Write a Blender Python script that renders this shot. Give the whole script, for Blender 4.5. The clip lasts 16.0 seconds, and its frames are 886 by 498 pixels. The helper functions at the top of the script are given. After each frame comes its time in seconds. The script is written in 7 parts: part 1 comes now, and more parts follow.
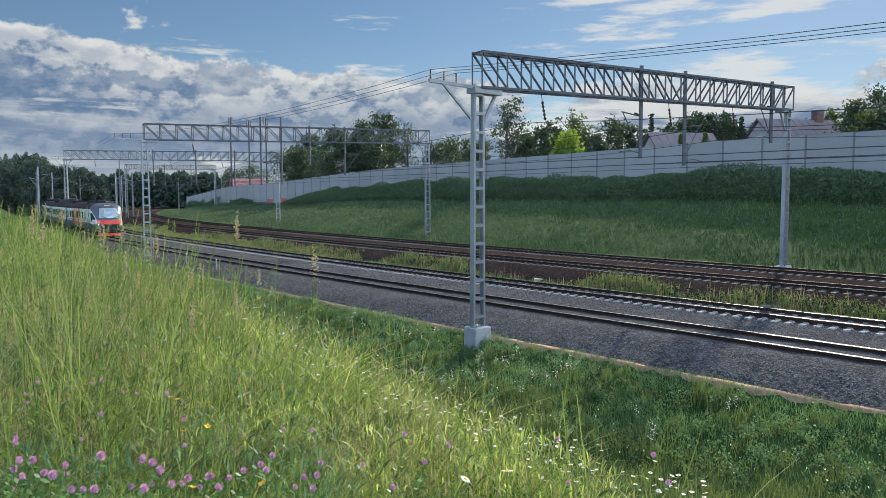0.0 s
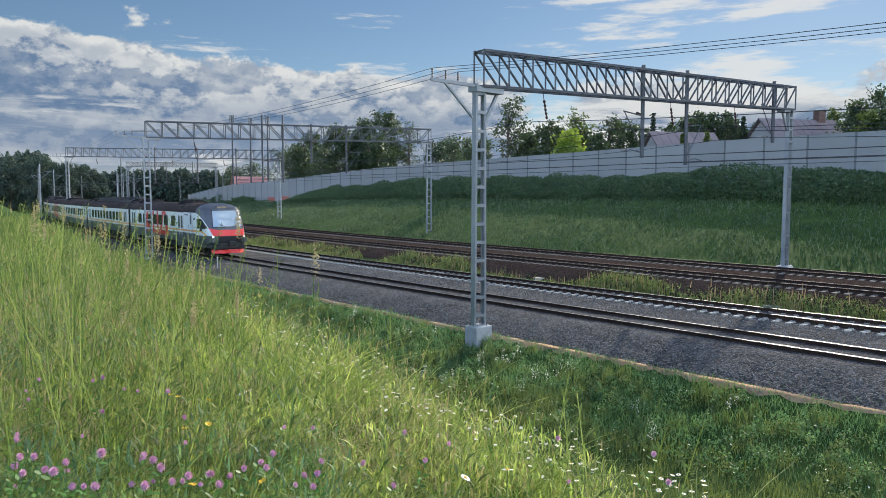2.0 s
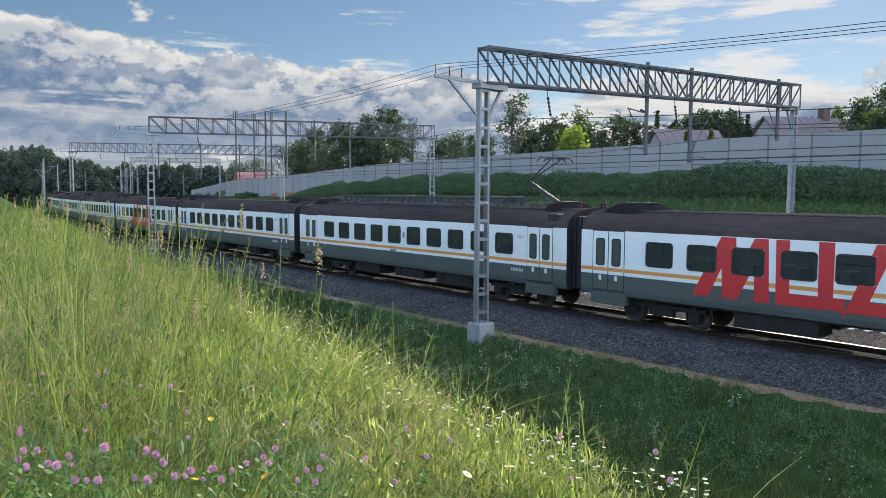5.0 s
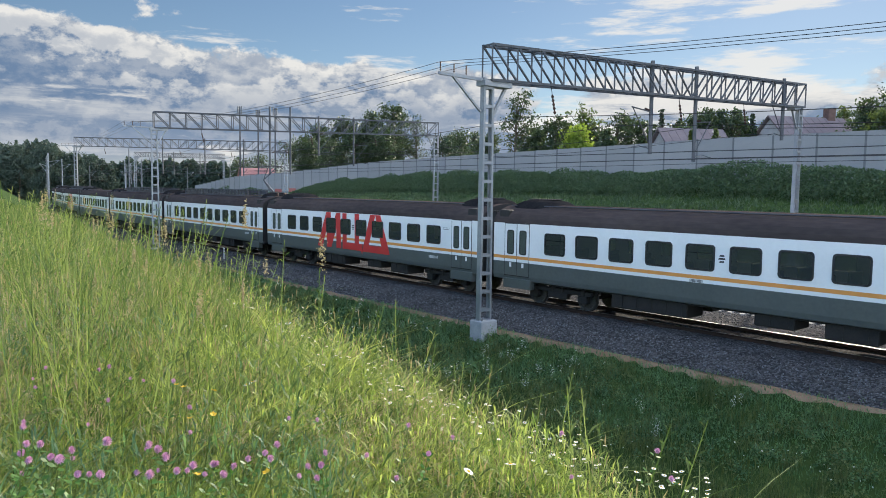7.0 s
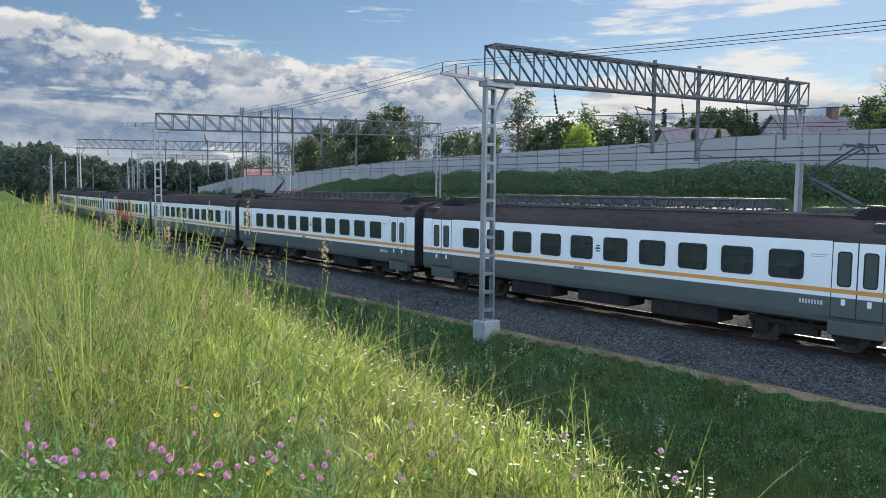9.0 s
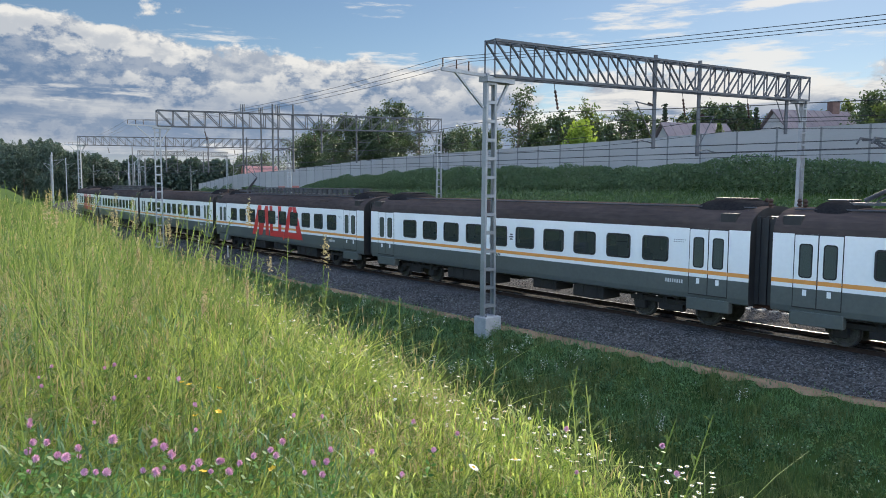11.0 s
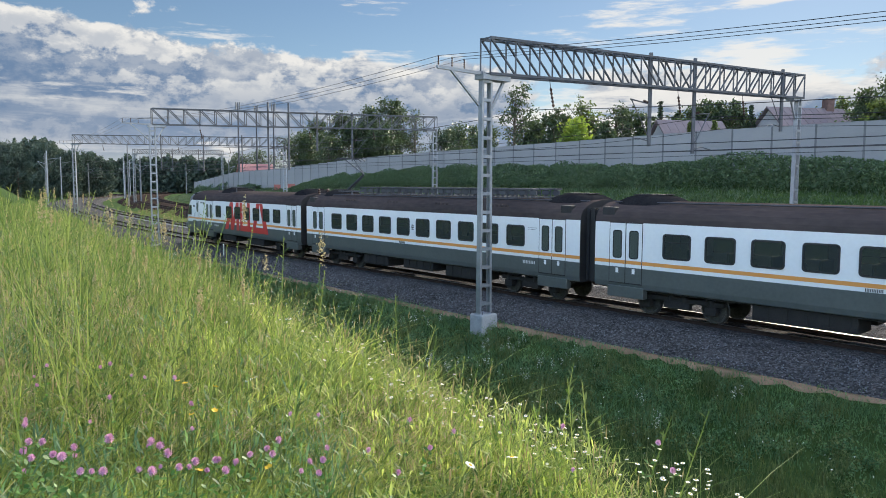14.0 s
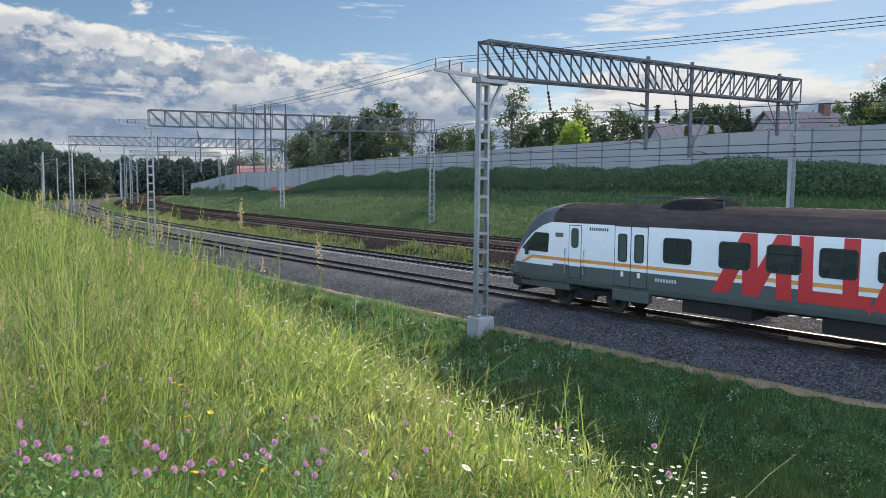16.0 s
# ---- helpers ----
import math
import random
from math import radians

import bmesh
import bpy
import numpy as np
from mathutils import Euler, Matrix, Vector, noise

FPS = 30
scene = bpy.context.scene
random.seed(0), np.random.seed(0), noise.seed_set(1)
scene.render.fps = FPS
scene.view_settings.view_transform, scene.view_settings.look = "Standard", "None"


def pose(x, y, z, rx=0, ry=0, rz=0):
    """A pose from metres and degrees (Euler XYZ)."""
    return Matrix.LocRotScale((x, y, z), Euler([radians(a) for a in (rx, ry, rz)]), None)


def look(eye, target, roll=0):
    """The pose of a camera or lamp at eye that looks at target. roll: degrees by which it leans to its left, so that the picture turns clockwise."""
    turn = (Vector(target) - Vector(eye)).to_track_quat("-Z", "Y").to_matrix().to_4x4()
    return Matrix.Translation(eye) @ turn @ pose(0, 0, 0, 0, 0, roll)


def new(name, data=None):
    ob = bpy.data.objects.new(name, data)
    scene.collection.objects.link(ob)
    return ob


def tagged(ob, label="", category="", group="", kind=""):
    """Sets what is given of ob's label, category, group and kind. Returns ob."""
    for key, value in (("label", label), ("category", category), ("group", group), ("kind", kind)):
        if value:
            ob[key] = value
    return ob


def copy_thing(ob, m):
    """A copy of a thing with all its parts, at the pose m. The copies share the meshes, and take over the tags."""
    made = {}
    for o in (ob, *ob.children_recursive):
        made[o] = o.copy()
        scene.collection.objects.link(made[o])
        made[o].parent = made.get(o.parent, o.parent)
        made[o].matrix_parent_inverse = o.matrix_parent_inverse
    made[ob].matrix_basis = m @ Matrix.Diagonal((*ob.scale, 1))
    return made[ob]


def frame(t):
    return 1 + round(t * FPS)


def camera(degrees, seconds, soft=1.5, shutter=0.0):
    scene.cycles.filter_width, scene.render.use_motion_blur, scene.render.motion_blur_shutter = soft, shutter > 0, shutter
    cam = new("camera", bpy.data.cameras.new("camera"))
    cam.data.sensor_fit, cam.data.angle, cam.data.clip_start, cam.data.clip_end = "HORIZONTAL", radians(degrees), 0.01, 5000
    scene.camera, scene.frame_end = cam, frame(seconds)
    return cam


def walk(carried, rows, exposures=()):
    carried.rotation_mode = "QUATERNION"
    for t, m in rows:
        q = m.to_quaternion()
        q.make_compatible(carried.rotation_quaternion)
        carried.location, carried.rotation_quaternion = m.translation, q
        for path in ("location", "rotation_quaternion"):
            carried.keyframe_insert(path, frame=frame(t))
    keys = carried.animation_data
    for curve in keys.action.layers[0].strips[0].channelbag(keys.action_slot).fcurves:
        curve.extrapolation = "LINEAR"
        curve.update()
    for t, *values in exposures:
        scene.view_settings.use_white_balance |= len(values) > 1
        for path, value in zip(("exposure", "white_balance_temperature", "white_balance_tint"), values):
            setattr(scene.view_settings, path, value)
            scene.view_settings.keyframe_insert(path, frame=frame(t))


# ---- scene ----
EXPOSURES = [(0.0, 0.55, 6230.0, 7.0), (4.0, 0.68, 6460.0, 8.5), (7.0, 0.75, 6570.0, 9.0), (16.0, 0.79, 6600.0, 9.0)]

# ================= camera =================
H = 4.844                       # eye above the rail heads of the near track
cam = camera(62.15, 16.0, soft=0.9)
# seconds, yaw to the right, pitch, roll, in degrees
TURNS = [
    (0.0, 0.000, -4.079, -0.190), (0.5, 0.005, -4.088, -0.161), (1.0, -0.013, -4.100, -0.096),
    (1.5, -0.069, -4.143, -0.009), (2.0, -0.086, -4.183, 0.024), (2.5, -0.074, -4.183, 0.064),
    (3.0, -0.069, -4.226, 0.058), (3.5, -0.121, -4.287, 0.016), (4.0, -0.224, -4.373, -0.013),
    (6.5, -0.418, -4.564, 0.794), (7.0, -0.553, -4.660, 0.718), (7.5, -0.632, -4.674, 0.659),
    (8.0, -0.651, -4.687, 0.580), (8.5, -0.689, -4.661, 0.499), (9.0, -0.769, -4.628, 0.500),
    (11.5, -0.791, -5.039, 0.240), (12.0, -0.710, -5.105, 0.177), (12.5, -0.636, -5.146, 0.130),
    (13.0, -0.593, -5.155, 0.141), (13.5, -0.575, -5.155, 0.158), (14.0, -0.523, -5.106, 0.197),
    (14.5, -0.477, -5.032, 0.285), (15.0, -0.398, -4.964, 0.335), (15.5, -0.312, -4.904, 0.377),
    (16.0, -0.281, -4.896, 0.414)]


def head_pose(yaw, pitch, roll):
    return Matrix.Translation((0, 0, H)) @ Euler((radians(90 + pitch), 0, radians(-yaw)), "XYZ").to_matrix().to_4x4() @ pose(0, 0, 0, 0, 0, roll)


walk(cam, [(t, head_pose(a, b, c)) for t, a, b, c in TURNS], exposures=EXPOSURES)

# ================= light =================
SUN_AZ, SUN_EL = 27.0, 28.0     # degrees, azimuth to the right of the first view
sun = new("sun", bpy.data.lights.new("sun", "SUN"))
sun.data.energy, sun.data.angle, sun.data.color = 5.0, radians(0.6), (1.0, 0.9, 0.74)
sdir = Vector((math.sin(radians(SUN_AZ)) * math.cos(radians(SUN_EL)), math.cos(radians(SUN_AZ)) * math.cos(radians(SUN_EL)), math.sin(radians(SUN_EL))))
sun.matrix_world = look(sdir * 100, (0, 0, 0))


def make_world():
    w = bpy.data.worlds.new("sky")
    scene.world = w
    w.use_nodes = True
    n, l = w.node_tree.nodes, w.node_tree.links
    n.clear()
    out = n.new("ShaderNodeOutputWorld")
    bg = n.new("ShaderNodeBackground")
    sky = n.new("ShaderNodeTexSky")
    sky.sky_type, sky.sun_disc = "NISHITA", False
    sky.sun_elevation, sky.sun_rotation = radians(SUN_EL), radians(SUN_AZ)
    sky.air_density, sky.dust_density, sky.ozone_density = 1.0, 0.15, 3.5
    bg.inputs[1].default_value = 0.049
    tc = n.new("ShaderNodeTexCoord")

    def math_node(op, a, b=None, c=None, clamp=False):
        m = n.new("ShaderNodeMath")
        m.operation, m.use_clamp = op, clamp
        for i, q in enumerate((a, b, c)):
            if q is None:
                continue
            if isinstance(q, (int, float)):
                m.inputs[i].default_value = q
            else:
                l.new(q, m.inputs[i])
        return m.outputs[0]

    sep = n.new("ShaderNodeSeparateXYZ")
    l.new(tc.outputs["Generated"], sep.inputs[0])
    X, Y, Z = sep.outputs

    def field(dz, scale, zs, seed, detail):
        mp = n.new("ShaderNodeMapping")
        mp.inputs["Location"].default_value = (seed, seed * 0.37, dz * zs)
        mp.inputs["Scale"].default_value = (1, 1, zs)
        l.new(tc.outputs["Generated"], mp.inputs[0])
        t = n.new("ShaderNodeTexNoise")
        t.inputs["Scale"].default_value, t.inputs["Detail"].default_value, t.inputs["Roughness"].default_value = scale, detail, 0.61
        l.new(mp.outputs[0], t.inputs["Vector"])
        return t.outputs[0]

    # cumulus bank low in the sky, thinning upwards and towards the sun
    def smooth(q, a, b):
        r = n.new("ShaderNodeMapRange")
        r.interpolation_type = "SMOOTHSTEP"
        r.inputs["From Min"].default_value, r.inputs["From Max"].default_value = a, b
        l.new(q, r.inputs["Value"])
        return r.outputs[0]

    side = smooth(X, -0.50, -0.34)
    top = math_node("MULTIPLY_ADD", side, -0.028, 0.196)
    rim = math_node("SUBTRACT", top, Z)
    low = smooth(rim, -0.03, 0.04)
    right = smooth(X, 0.02, 0.16)
    bias = math_node("MULTIPLY_ADD", low, 0.36, math_node("MULTIPLY", right, -0.22))
    bias = math_node("ADD", bias, math_node("MULTIPLY", smooth(Z, 0.1, -0.02), math_node("MULTIPLY", right, 0.05)))

    def density(dz):
        a = field(dz, 6.0, 1.6, 3.1, 12.0)
        return math_node("ADD", a, bias)

    d0, d1 = density(0.0), density(0.014)
    cover = smooth(d0, 0.59, 0.655)
    relief = smooth(math_node("SUBTRACT", d0, d1), -0.022, 0.042)
    fluff = smooth(field(0, 22.0, 1.7, 7.7, 9.0), 0.42, 0.60)
    streak = smooth(field(0, 3.6, 8.0, 5.9, 7.0), 0.50, 0.68)
    deep = smooth(rim, 0.02, 0.095)
    thin = math_node("SUBTRACT", 1.0, smooth(d0, 0.66, 0.82))
    # bright mottled heads, a dull blue-grey belly with paler streaks, and haze low down
    heads = math_node("MULTIPLY_ADD", relief, 0.55, math_node("MULTIPLY_ADD", fluff, 0.3, math_node("MULTIPLY", thin, 0.35)))
    belly = math_node("MULTIPLY_ADD", streak, 0.34, math_node("MULTIPLY_ADD", relief, 0.16, math_node("MULTIPLY", fluff, 0.08)))
    haze = math_node("MULTIPLY", smooth(Z, 0.10, 0.01), 0.30)
    tone = math_node("ADD", math_node("MULTIPLY_ADD", math_node("SUBTRACT", belly, heads), deep, heads), haze, clamp=True)
    wisp = smooth(math_node("ADD", field(0, 4.5, 7.0, 11.3, 8.0), math_node("MULTIPLY", right, 0.10)), 0.575, 0.68)
    colr = n.new("ShaderNodeMix")
    colr.data_type = "RGBA"
    colr.inputs[6].default_value, colr.inputs[7].default_value = (1.9, 2.95, 4.75, 1), (10.0, 9.9, 9.7, 1)
    l.new(tone, colr.inputs[0])
    mix = n.new("ShaderNodeMix")
    mix.data_type = "RGBA"
    l.new(sky.outputs[0], mix.inputs[6])
    l.new(colr.outputs[2], mix.inputs[7])
    l.new(math_node("MULTIPLY", cover, smooth(Z, -0.02, 0.05)), mix.inputs[0])
    mix2 = n.new("ShaderNodeMix")
    mix2.data_type = "RGBA"
    l.new(mix.outputs[2], mix2.inputs[6])
    mix2.inputs[7].default_value = (10.5, 10.3, 10.0, 1)
    l.new(math_node("MULTIPLY", wisp, 0.85), mix2.inputs[0])
    # added gain on the unseen sky behind and overhead fills shade, like sunlit clouds
    back = math_node("MULTIPLY_ADD", smooth(Y, 0.3, -0.5), 4.8, math_node("MULTIPLY_ADD", smooth(Z, 0.32, 0.8), 1.2, 1.0))
    gain = n.new("ShaderNodeVectorMath")
    gain.operation = "SCALE"
    l.new(mix2.outputs[2], gain.inputs[0])
    l.new(back, gain.inputs["Scale"])
    l.new(gain.outputs[0], bg.inputs[0])
    l.new(bg.outputs[0], out.inputs[0])


make_world()

# ================= materials =================


def mat(name, c1, c2=None, rough=0.7, metal=0.0, scale=3.0, fine=40.0, bump=0.15, dist=0.01, trans=0.0, spec=0.5, per_object=0.0, per_island=0.0, stretch=(1, 1, 1), coat=0.0):
    """Two tones mixed by a coarse and a fine noise, with a fine relief."""
    c2 = c2 or tuple(q * 0.75 for q in c1)
    m = bpy.data.materials.new(name)
    m.use_nodes = True
    n, l = m.node_tree.nodes, m.node_tree.links
    b = n["Principled BSDF"]
    b.inputs["Roughness"].default_value, b.inputs["Metallic"].default_value = rough, metal
    b.inputs["Specular IOR Level"].default_value = spec
    b.inputs["Coat Weight"].default_value = coat
    tc, mp = n.new("ShaderNodeTexCoord"), n.new("ShaderNodeMapping")
    mp.inputs["Scale"].default_value = stretch
    l.new(tc.outputs["Object"], mp.inputs[0])
    fac = None
    for sc, w in ((scale, 0.6), (fine, 0.4)):
        t = n.new("ShaderNodeTexNoise")
        t.inputs["Scale"].default_value, t.inputs["Detail"].default_value = sc, 5.0
        l.new(mp.outputs[0], t.inputs["Vector"])
        k = n.new("ShaderNodeMath")
        k.operation = "MULTIPLY_ADD"
        k.inputs[1].default_value = w
        l.new(t.outputs[0], k.inputs[0])
        if fac is None:
            k.inputs[2].default_value = 0.0
        else:
            l.new(fac, k.inputs[2])
        fac = k.outputs[0]
    r = n.new("ShaderNodeMapRange")
    r.inputs["From Min"].default_value, r.inputs["From Max"].default_value = 0.34, 0.66
    l.new(fac, r.inputs["Value"])
    fac2 = r.outputs[0]
    for amount, node, sock in ((per_object, "ShaderNodeObjectInfo", "Random"), (per_island, "ShaderNodeNewGeometry", "Random Per Island")):
        if amount:
            g = n.new(node)
            k = n.new("ShaderNodeMix")
            k.inputs[0].default_value = amount
            l.new(fac2, k.inputs[2])
            l.new(g.outputs[sock], k.inputs[3])
            fac2 = k.outputs[0]
    mx = n.new("ShaderNodeMix")
    mx.data_type = "RGBA"
    mx.inputs[6].default_value, mx.inputs[7].default_value = (*c1, 1), (*c2, 1)
    l.new(fac2, mx.inputs[0])
    l.new(mx.outputs[2], b.inputs["Base Color"])
    if bump:
        bp = n.new("ShaderNodeBump")
        bp.inputs["Strength"].default_value, bp.inputs["Distance"].default_value = bump, dist
        l.new(fac, bp.inputs["Height"])
        l.new(bp.outputs[0], b.inputs["Normal"])
    if trans:
        tr, add = n.new("ShaderNodeBsdfTranslucent"), n.new("ShaderNodeMixShader")
        add.inputs[0].default_value = trans
        bright = n.new("ShaderNodeMix")
        bright.data_type, bright.blend_type = "RGBA", "MULTIPLY"
        bright.inputs[0].default_value = 1.0
        bright.inputs[7].default_value = (1.32, 1.34, 0.95, 1)
        l.new(mx.outputs[2], bright.inputs[6])
        l.new(bright.outputs[2], tr.inputs[0])
        l.new(b.outputs[0], add.inputs[1])
        l.new(tr.outputs[0], add.inputs[2])
        l.new(add.outputs[0], n["Material Output"].inputs[0])
    return m


def ballast(name, c1, c2, scale):
    """Crushed stone: each cell of a Voronoi pattern is one stone."""
    m = bpy.data.materials.new(name)
    m.use_nodes = True
    n, l = m.node_tree.nodes, m.node_tree.links
    b = n["Principled BSDF"]
    b.inputs["Roughness"].default_value, b.inputs["Specular IOR Level"].default_value = 1.0, 0.0
    tc, v, t = n.new("ShaderNodeTexCoord"), n.new("ShaderNodeTexVoronoi"), n.new("ShaderNodeTexNoise")
    v.inputs["Scale"].default_value, t.inputs["Scale"].default_value = scale, 0.7
    l.new(tc.outputs["Object"], v.inputs["Vector"])
    l.new(tc.outputs["Object"], t.inputs["Vector"])
    sp = n.new("ShaderNodeSeparateColor")
    l.new(v.outputs["Color"], sp.inputs[0])
    k = n.new("ShaderNodeMath")
    k.operation = "MULTIPLY_ADD"
    k.inputs[1].default_value = 0.5
    l.new(t.outputs[0], k.inputs[0])
    q = n.new("ShaderNodeMath")
    q.operation = "POWER"
    q.inputs[1].default_value = 1.8
    l.new(sp.outputs[0], q.inputs[0])
    q2 = n.new("ShaderNodeMath")
    q2.operation = "MULTIPLY"
    q2.inputs[1].default_value = 0.75
    l.new(q.outputs[0], q2.inputs[0])
    l.new(q2.outputs[0], k.inputs[2])
    mx = n.new("ShaderNodeMix")
    mx.data_type = "RGBA"
    mx.inputs[6].default_value, mx.inputs[7].default_value = (*c1, 1), (*c2, 1)
    l.new(k.outputs[0], mx.inputs[0])
    l.new(mx.outputs[2], b.inputs["Base Color"])
    bp = n.new("ShaderNodeBump")
    bp.invert = True
    bp.inputs["Strength"].default_value, bp.inputs["Distance"].default_value = 1.0, 0.06
    l.new(v.outputs["Distance"], bp.inputs["Height"])
    l.new(bp.outputs[0], b.inputs["Normal"])
    return m


def glass(name, tint, clear=0.3):
    m = bpy.data.materials.new(name)
    m.use_nodes = True
    n, l = m.node_tree.nodes, m.node_tree.links
    b = n["Principled BSDF"]
    b.inputs["Base Color"].default_value, b.inputs["Roughness"].default_value = (*tint, 1), 0.06
    tr, mx = n.new("ShaderNodeBsdfTransparent"), n.new("ShaderNodeMixShader")
    tr.inputs[0].default_value = (0.55, 0.6, 0.55, 1)
    mx.inputs[0].default_value = clear
    l.new(b.outputs[0], mx.inputs[1])
    l.new(tr.outputs[0], mx.inputs[2])
    l.new(mx.outputs[0], n["Material Output"].inputs[0])
    return m


def glow(name, c, e):
    m = bpy.data.materials.new(name)
    m.use_nodes = True
    b = m.node_tree.nodes["Principled BSDF"]
    b.inputs["Base Color"].default_value = (*c, 1)
    b.inputs["Emission Color"].default_value, b.inputs["Emission Strength"].default_value = (*c, 1), e
    return m


SOIL = mat("meadow_soil", (0.03, 0.06, 0.016), (0.06, 0.095, 0.027), 0.95, scale=0.5, fine=9, bump=0.6, dist=0.08, spec=0.05)
BALLAST = ballast("ballast_stone", (0.02, 0.02, 0.021), (0.165, 0.16, 0.161), 17.0)
STONES = mat("loose_ballast", (0.06, 0.062, 0.068), (0.24, 0.245, 0.255), 0.8, scale=4, fine=60, per_island=0.7, spec=0.1)
OLDBED = ballast("old_brown_ballast", (0.013, 0.01, 0.009), (0.072, 0.055, 0.049), 15.0)
SAND = mat("sand", (0.23, 0.15, 0.092), (0.36, 0.25, 0.165), 0.95, scale=2, fine=30, bump=0.5, dist=0.03, spec=0.05)
RAILTOP = mat("polished_rail_head", (0.42, 0.41, 0.4), (0.32, 0.305, 0.295), 0.32, 1.0, scale=2, fine=50, bump=0.03)
OLDTOP = mat("dull_rail_head", (0.07, 0.058, 0.052), (0.12, 0.10, 0.09), 0.7, 0.3, scale=2, fine=50, bump=0.03)
RAILSIDE = mat("rusty_rail_side", (0.026, 0.018, 0.015), (0.055, 0.036, 0.028), 0.95, spec=0.1, scale=5, fine=60)
CONCRETE = mat("sleeper_concrete", (0.28, 0.27, 0.25), (0.4, 0.385, 0.36), 0.85, scale=4, fine=40, per_object=0.4)
OLDSLEEP = mat("old_sleeper", (0.10, 0.085, 0.075), (0.20, 0.18, 0.16), 0.9, scale=4, fine=40, per_object=0.4)
GALV = mat("galvanised_steel", (0.22, 0.235, 0.255), (0.33, 0.35, 0.37), 0.5, 0.55, scale=1.5, fine=25, bump=0.08)
PODM = mat("dark_roof_housing", (0.013, 0.013, 0.015), (0.03, 0.029, 0.03), 0.9, scale=1.5, fine=12, bump=0.05, spec=0.0)
TRUSS = mat("truss_steel", (0.05, 0.056, 0.066), (0.095, 0.102, 0.115), 0.65, 0.1, scale=2, fine=25, bump=0.08)
POLE = mat("pole_concrete", (0.12, 0.125, 0.132), (0.20, 0.205, 0.21), 0.85, scale=2, fine=20)
DARKSTEEL = mat("weathered_dark_steel", (0.045, 0.047, 0.055), (0.10, 0.105, 0.12), 0.6, 0.4, scale=2, fine=30)
FOUND = mat("foundation_concrete", (0.27, 0.28, 0.29), (0.40, 0.41, 0.42), 0.85, scale=3, fine=30, bump=0.3)
WALLP = mat("noise_wall_panel", (0.27, 0.273, 0.272), (0.345, 0.345, 0.34), 0.8, spec=0.15, scale=0.8, fine=12, per_object=0.5, stretch=(0.3, 0.3, 1))
WALLPOST = mat("noise_wall_post", (0.13, 0.135, 0.14), (0.19, 0.195, 0.20), 0.6, 0.3, scale=2, fine=20)
WALLRED = mat("noise_wall_red_panel", (0.38, 0.10, 0.08), (0.46, 0.15, 0.12), 0.7, scale=2, fine=20)
WIRE = mat("wire", (0.06, 0.06, 0.065), None, 0.5, 0.7)
PORCELAIN = mat("brown_porcelain", (0.06, 0.035, 0.028), None, 0.55, spec=0.2)
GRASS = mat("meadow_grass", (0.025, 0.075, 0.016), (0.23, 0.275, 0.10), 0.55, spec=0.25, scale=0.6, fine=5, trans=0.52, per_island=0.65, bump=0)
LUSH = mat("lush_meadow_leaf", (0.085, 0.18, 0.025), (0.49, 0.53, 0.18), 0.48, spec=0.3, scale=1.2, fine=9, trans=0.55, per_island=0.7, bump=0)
STRAW = mat("ripe_grass_heads", (0.24, 0.20, 0.10), (0.42, 0.35, 0.2), 0.7, scale=1, fine=8, trans=0.35, per_island=0.7, bump=0)
DITCH = mat("ditch_grass", (0.042, 0.108, 0.05), (0.185, 0.30, 0.13), 0.55, scale=0.4, fine=4, trans=0.42, per_island=0.65, bump=0)
WEED = mat("verge_weed", (0.06, 0.115, 0.034), (0.19, 0.215, 0.085), 0.6, scale=0.5, fine=5, trans=0.4, per_island=0.7, bump=0)
DOCK = mat("brown_dock_seed", (0.20, 0.13, 0.08), (0.38, 0.28, 0.17), 0.8, scale=1, fine=8, trans=0.2, per_island=0.7, bump=0)
BANKG = mat("embankment_grass", (0.045, 0.082, 0.04), (0.105, 0.145, 0.07), 0.7, scale=0.16, fine=1.5, trans=0.2, per_island=0.5, bump=0)
HEDGE = mat("hedge_leaf", (0.045, 0.09, 0.042), (0.10, 0.155, 0.068), 0.5, scale=0.4, fine=4, trans=0.3, per_island=0.7, bump=0)
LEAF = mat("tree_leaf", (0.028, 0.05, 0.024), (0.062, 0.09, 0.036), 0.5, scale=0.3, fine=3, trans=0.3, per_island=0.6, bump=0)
# air haze is mixed into this leaf colour: paler and bluer than LEAF
FARLEAF = mat("haze_blued_leaf", (0.034, 0.06, 0.05), (0.07, 0.10, 0.074), 0.7, scale=0.05, fine=0.6, trans=0.2, per_island=0.5, bump=0)
LEAFL = mat("light_tree_leaf", (0.05, 0.08, 0.025), (0.115, 0.15, 0.045), 0.5, scale=0.3, fine=3, trans=0.4, per_island=0.6, bump=0)
LEAFD = mat("conifer_needles", (0.012, 0.03, 0.014), (0.03, 0.055, 0.022), 0.6, scale=0.3, fine=3, trans=0.15, per_island=0.6, bump=0)
LEAFB = mat("bright_bush_leaf", (0.12, 0.19, 0.03), (0.22, 0.29, 0.05), 0.5, scale=0.3, fine=3, trans=0.5, per_island=0.6, bump=0)
PANICLE = mat("beige_grass_panicle", (0.25, 0.20, 0.12), (0.44, 0.37, 0.23), 0.8, scale=1, fine=8, trans=0.35, per_island=0.7, bump=0)
FINEHEAD = mat("pinkish_fine_panicle", (0.30, 0.22, 0.16), (0.50, 0.39, 0.30), 0.8, scale=1, fine=8, trans=0.4, per_island=0.7, bump=0)
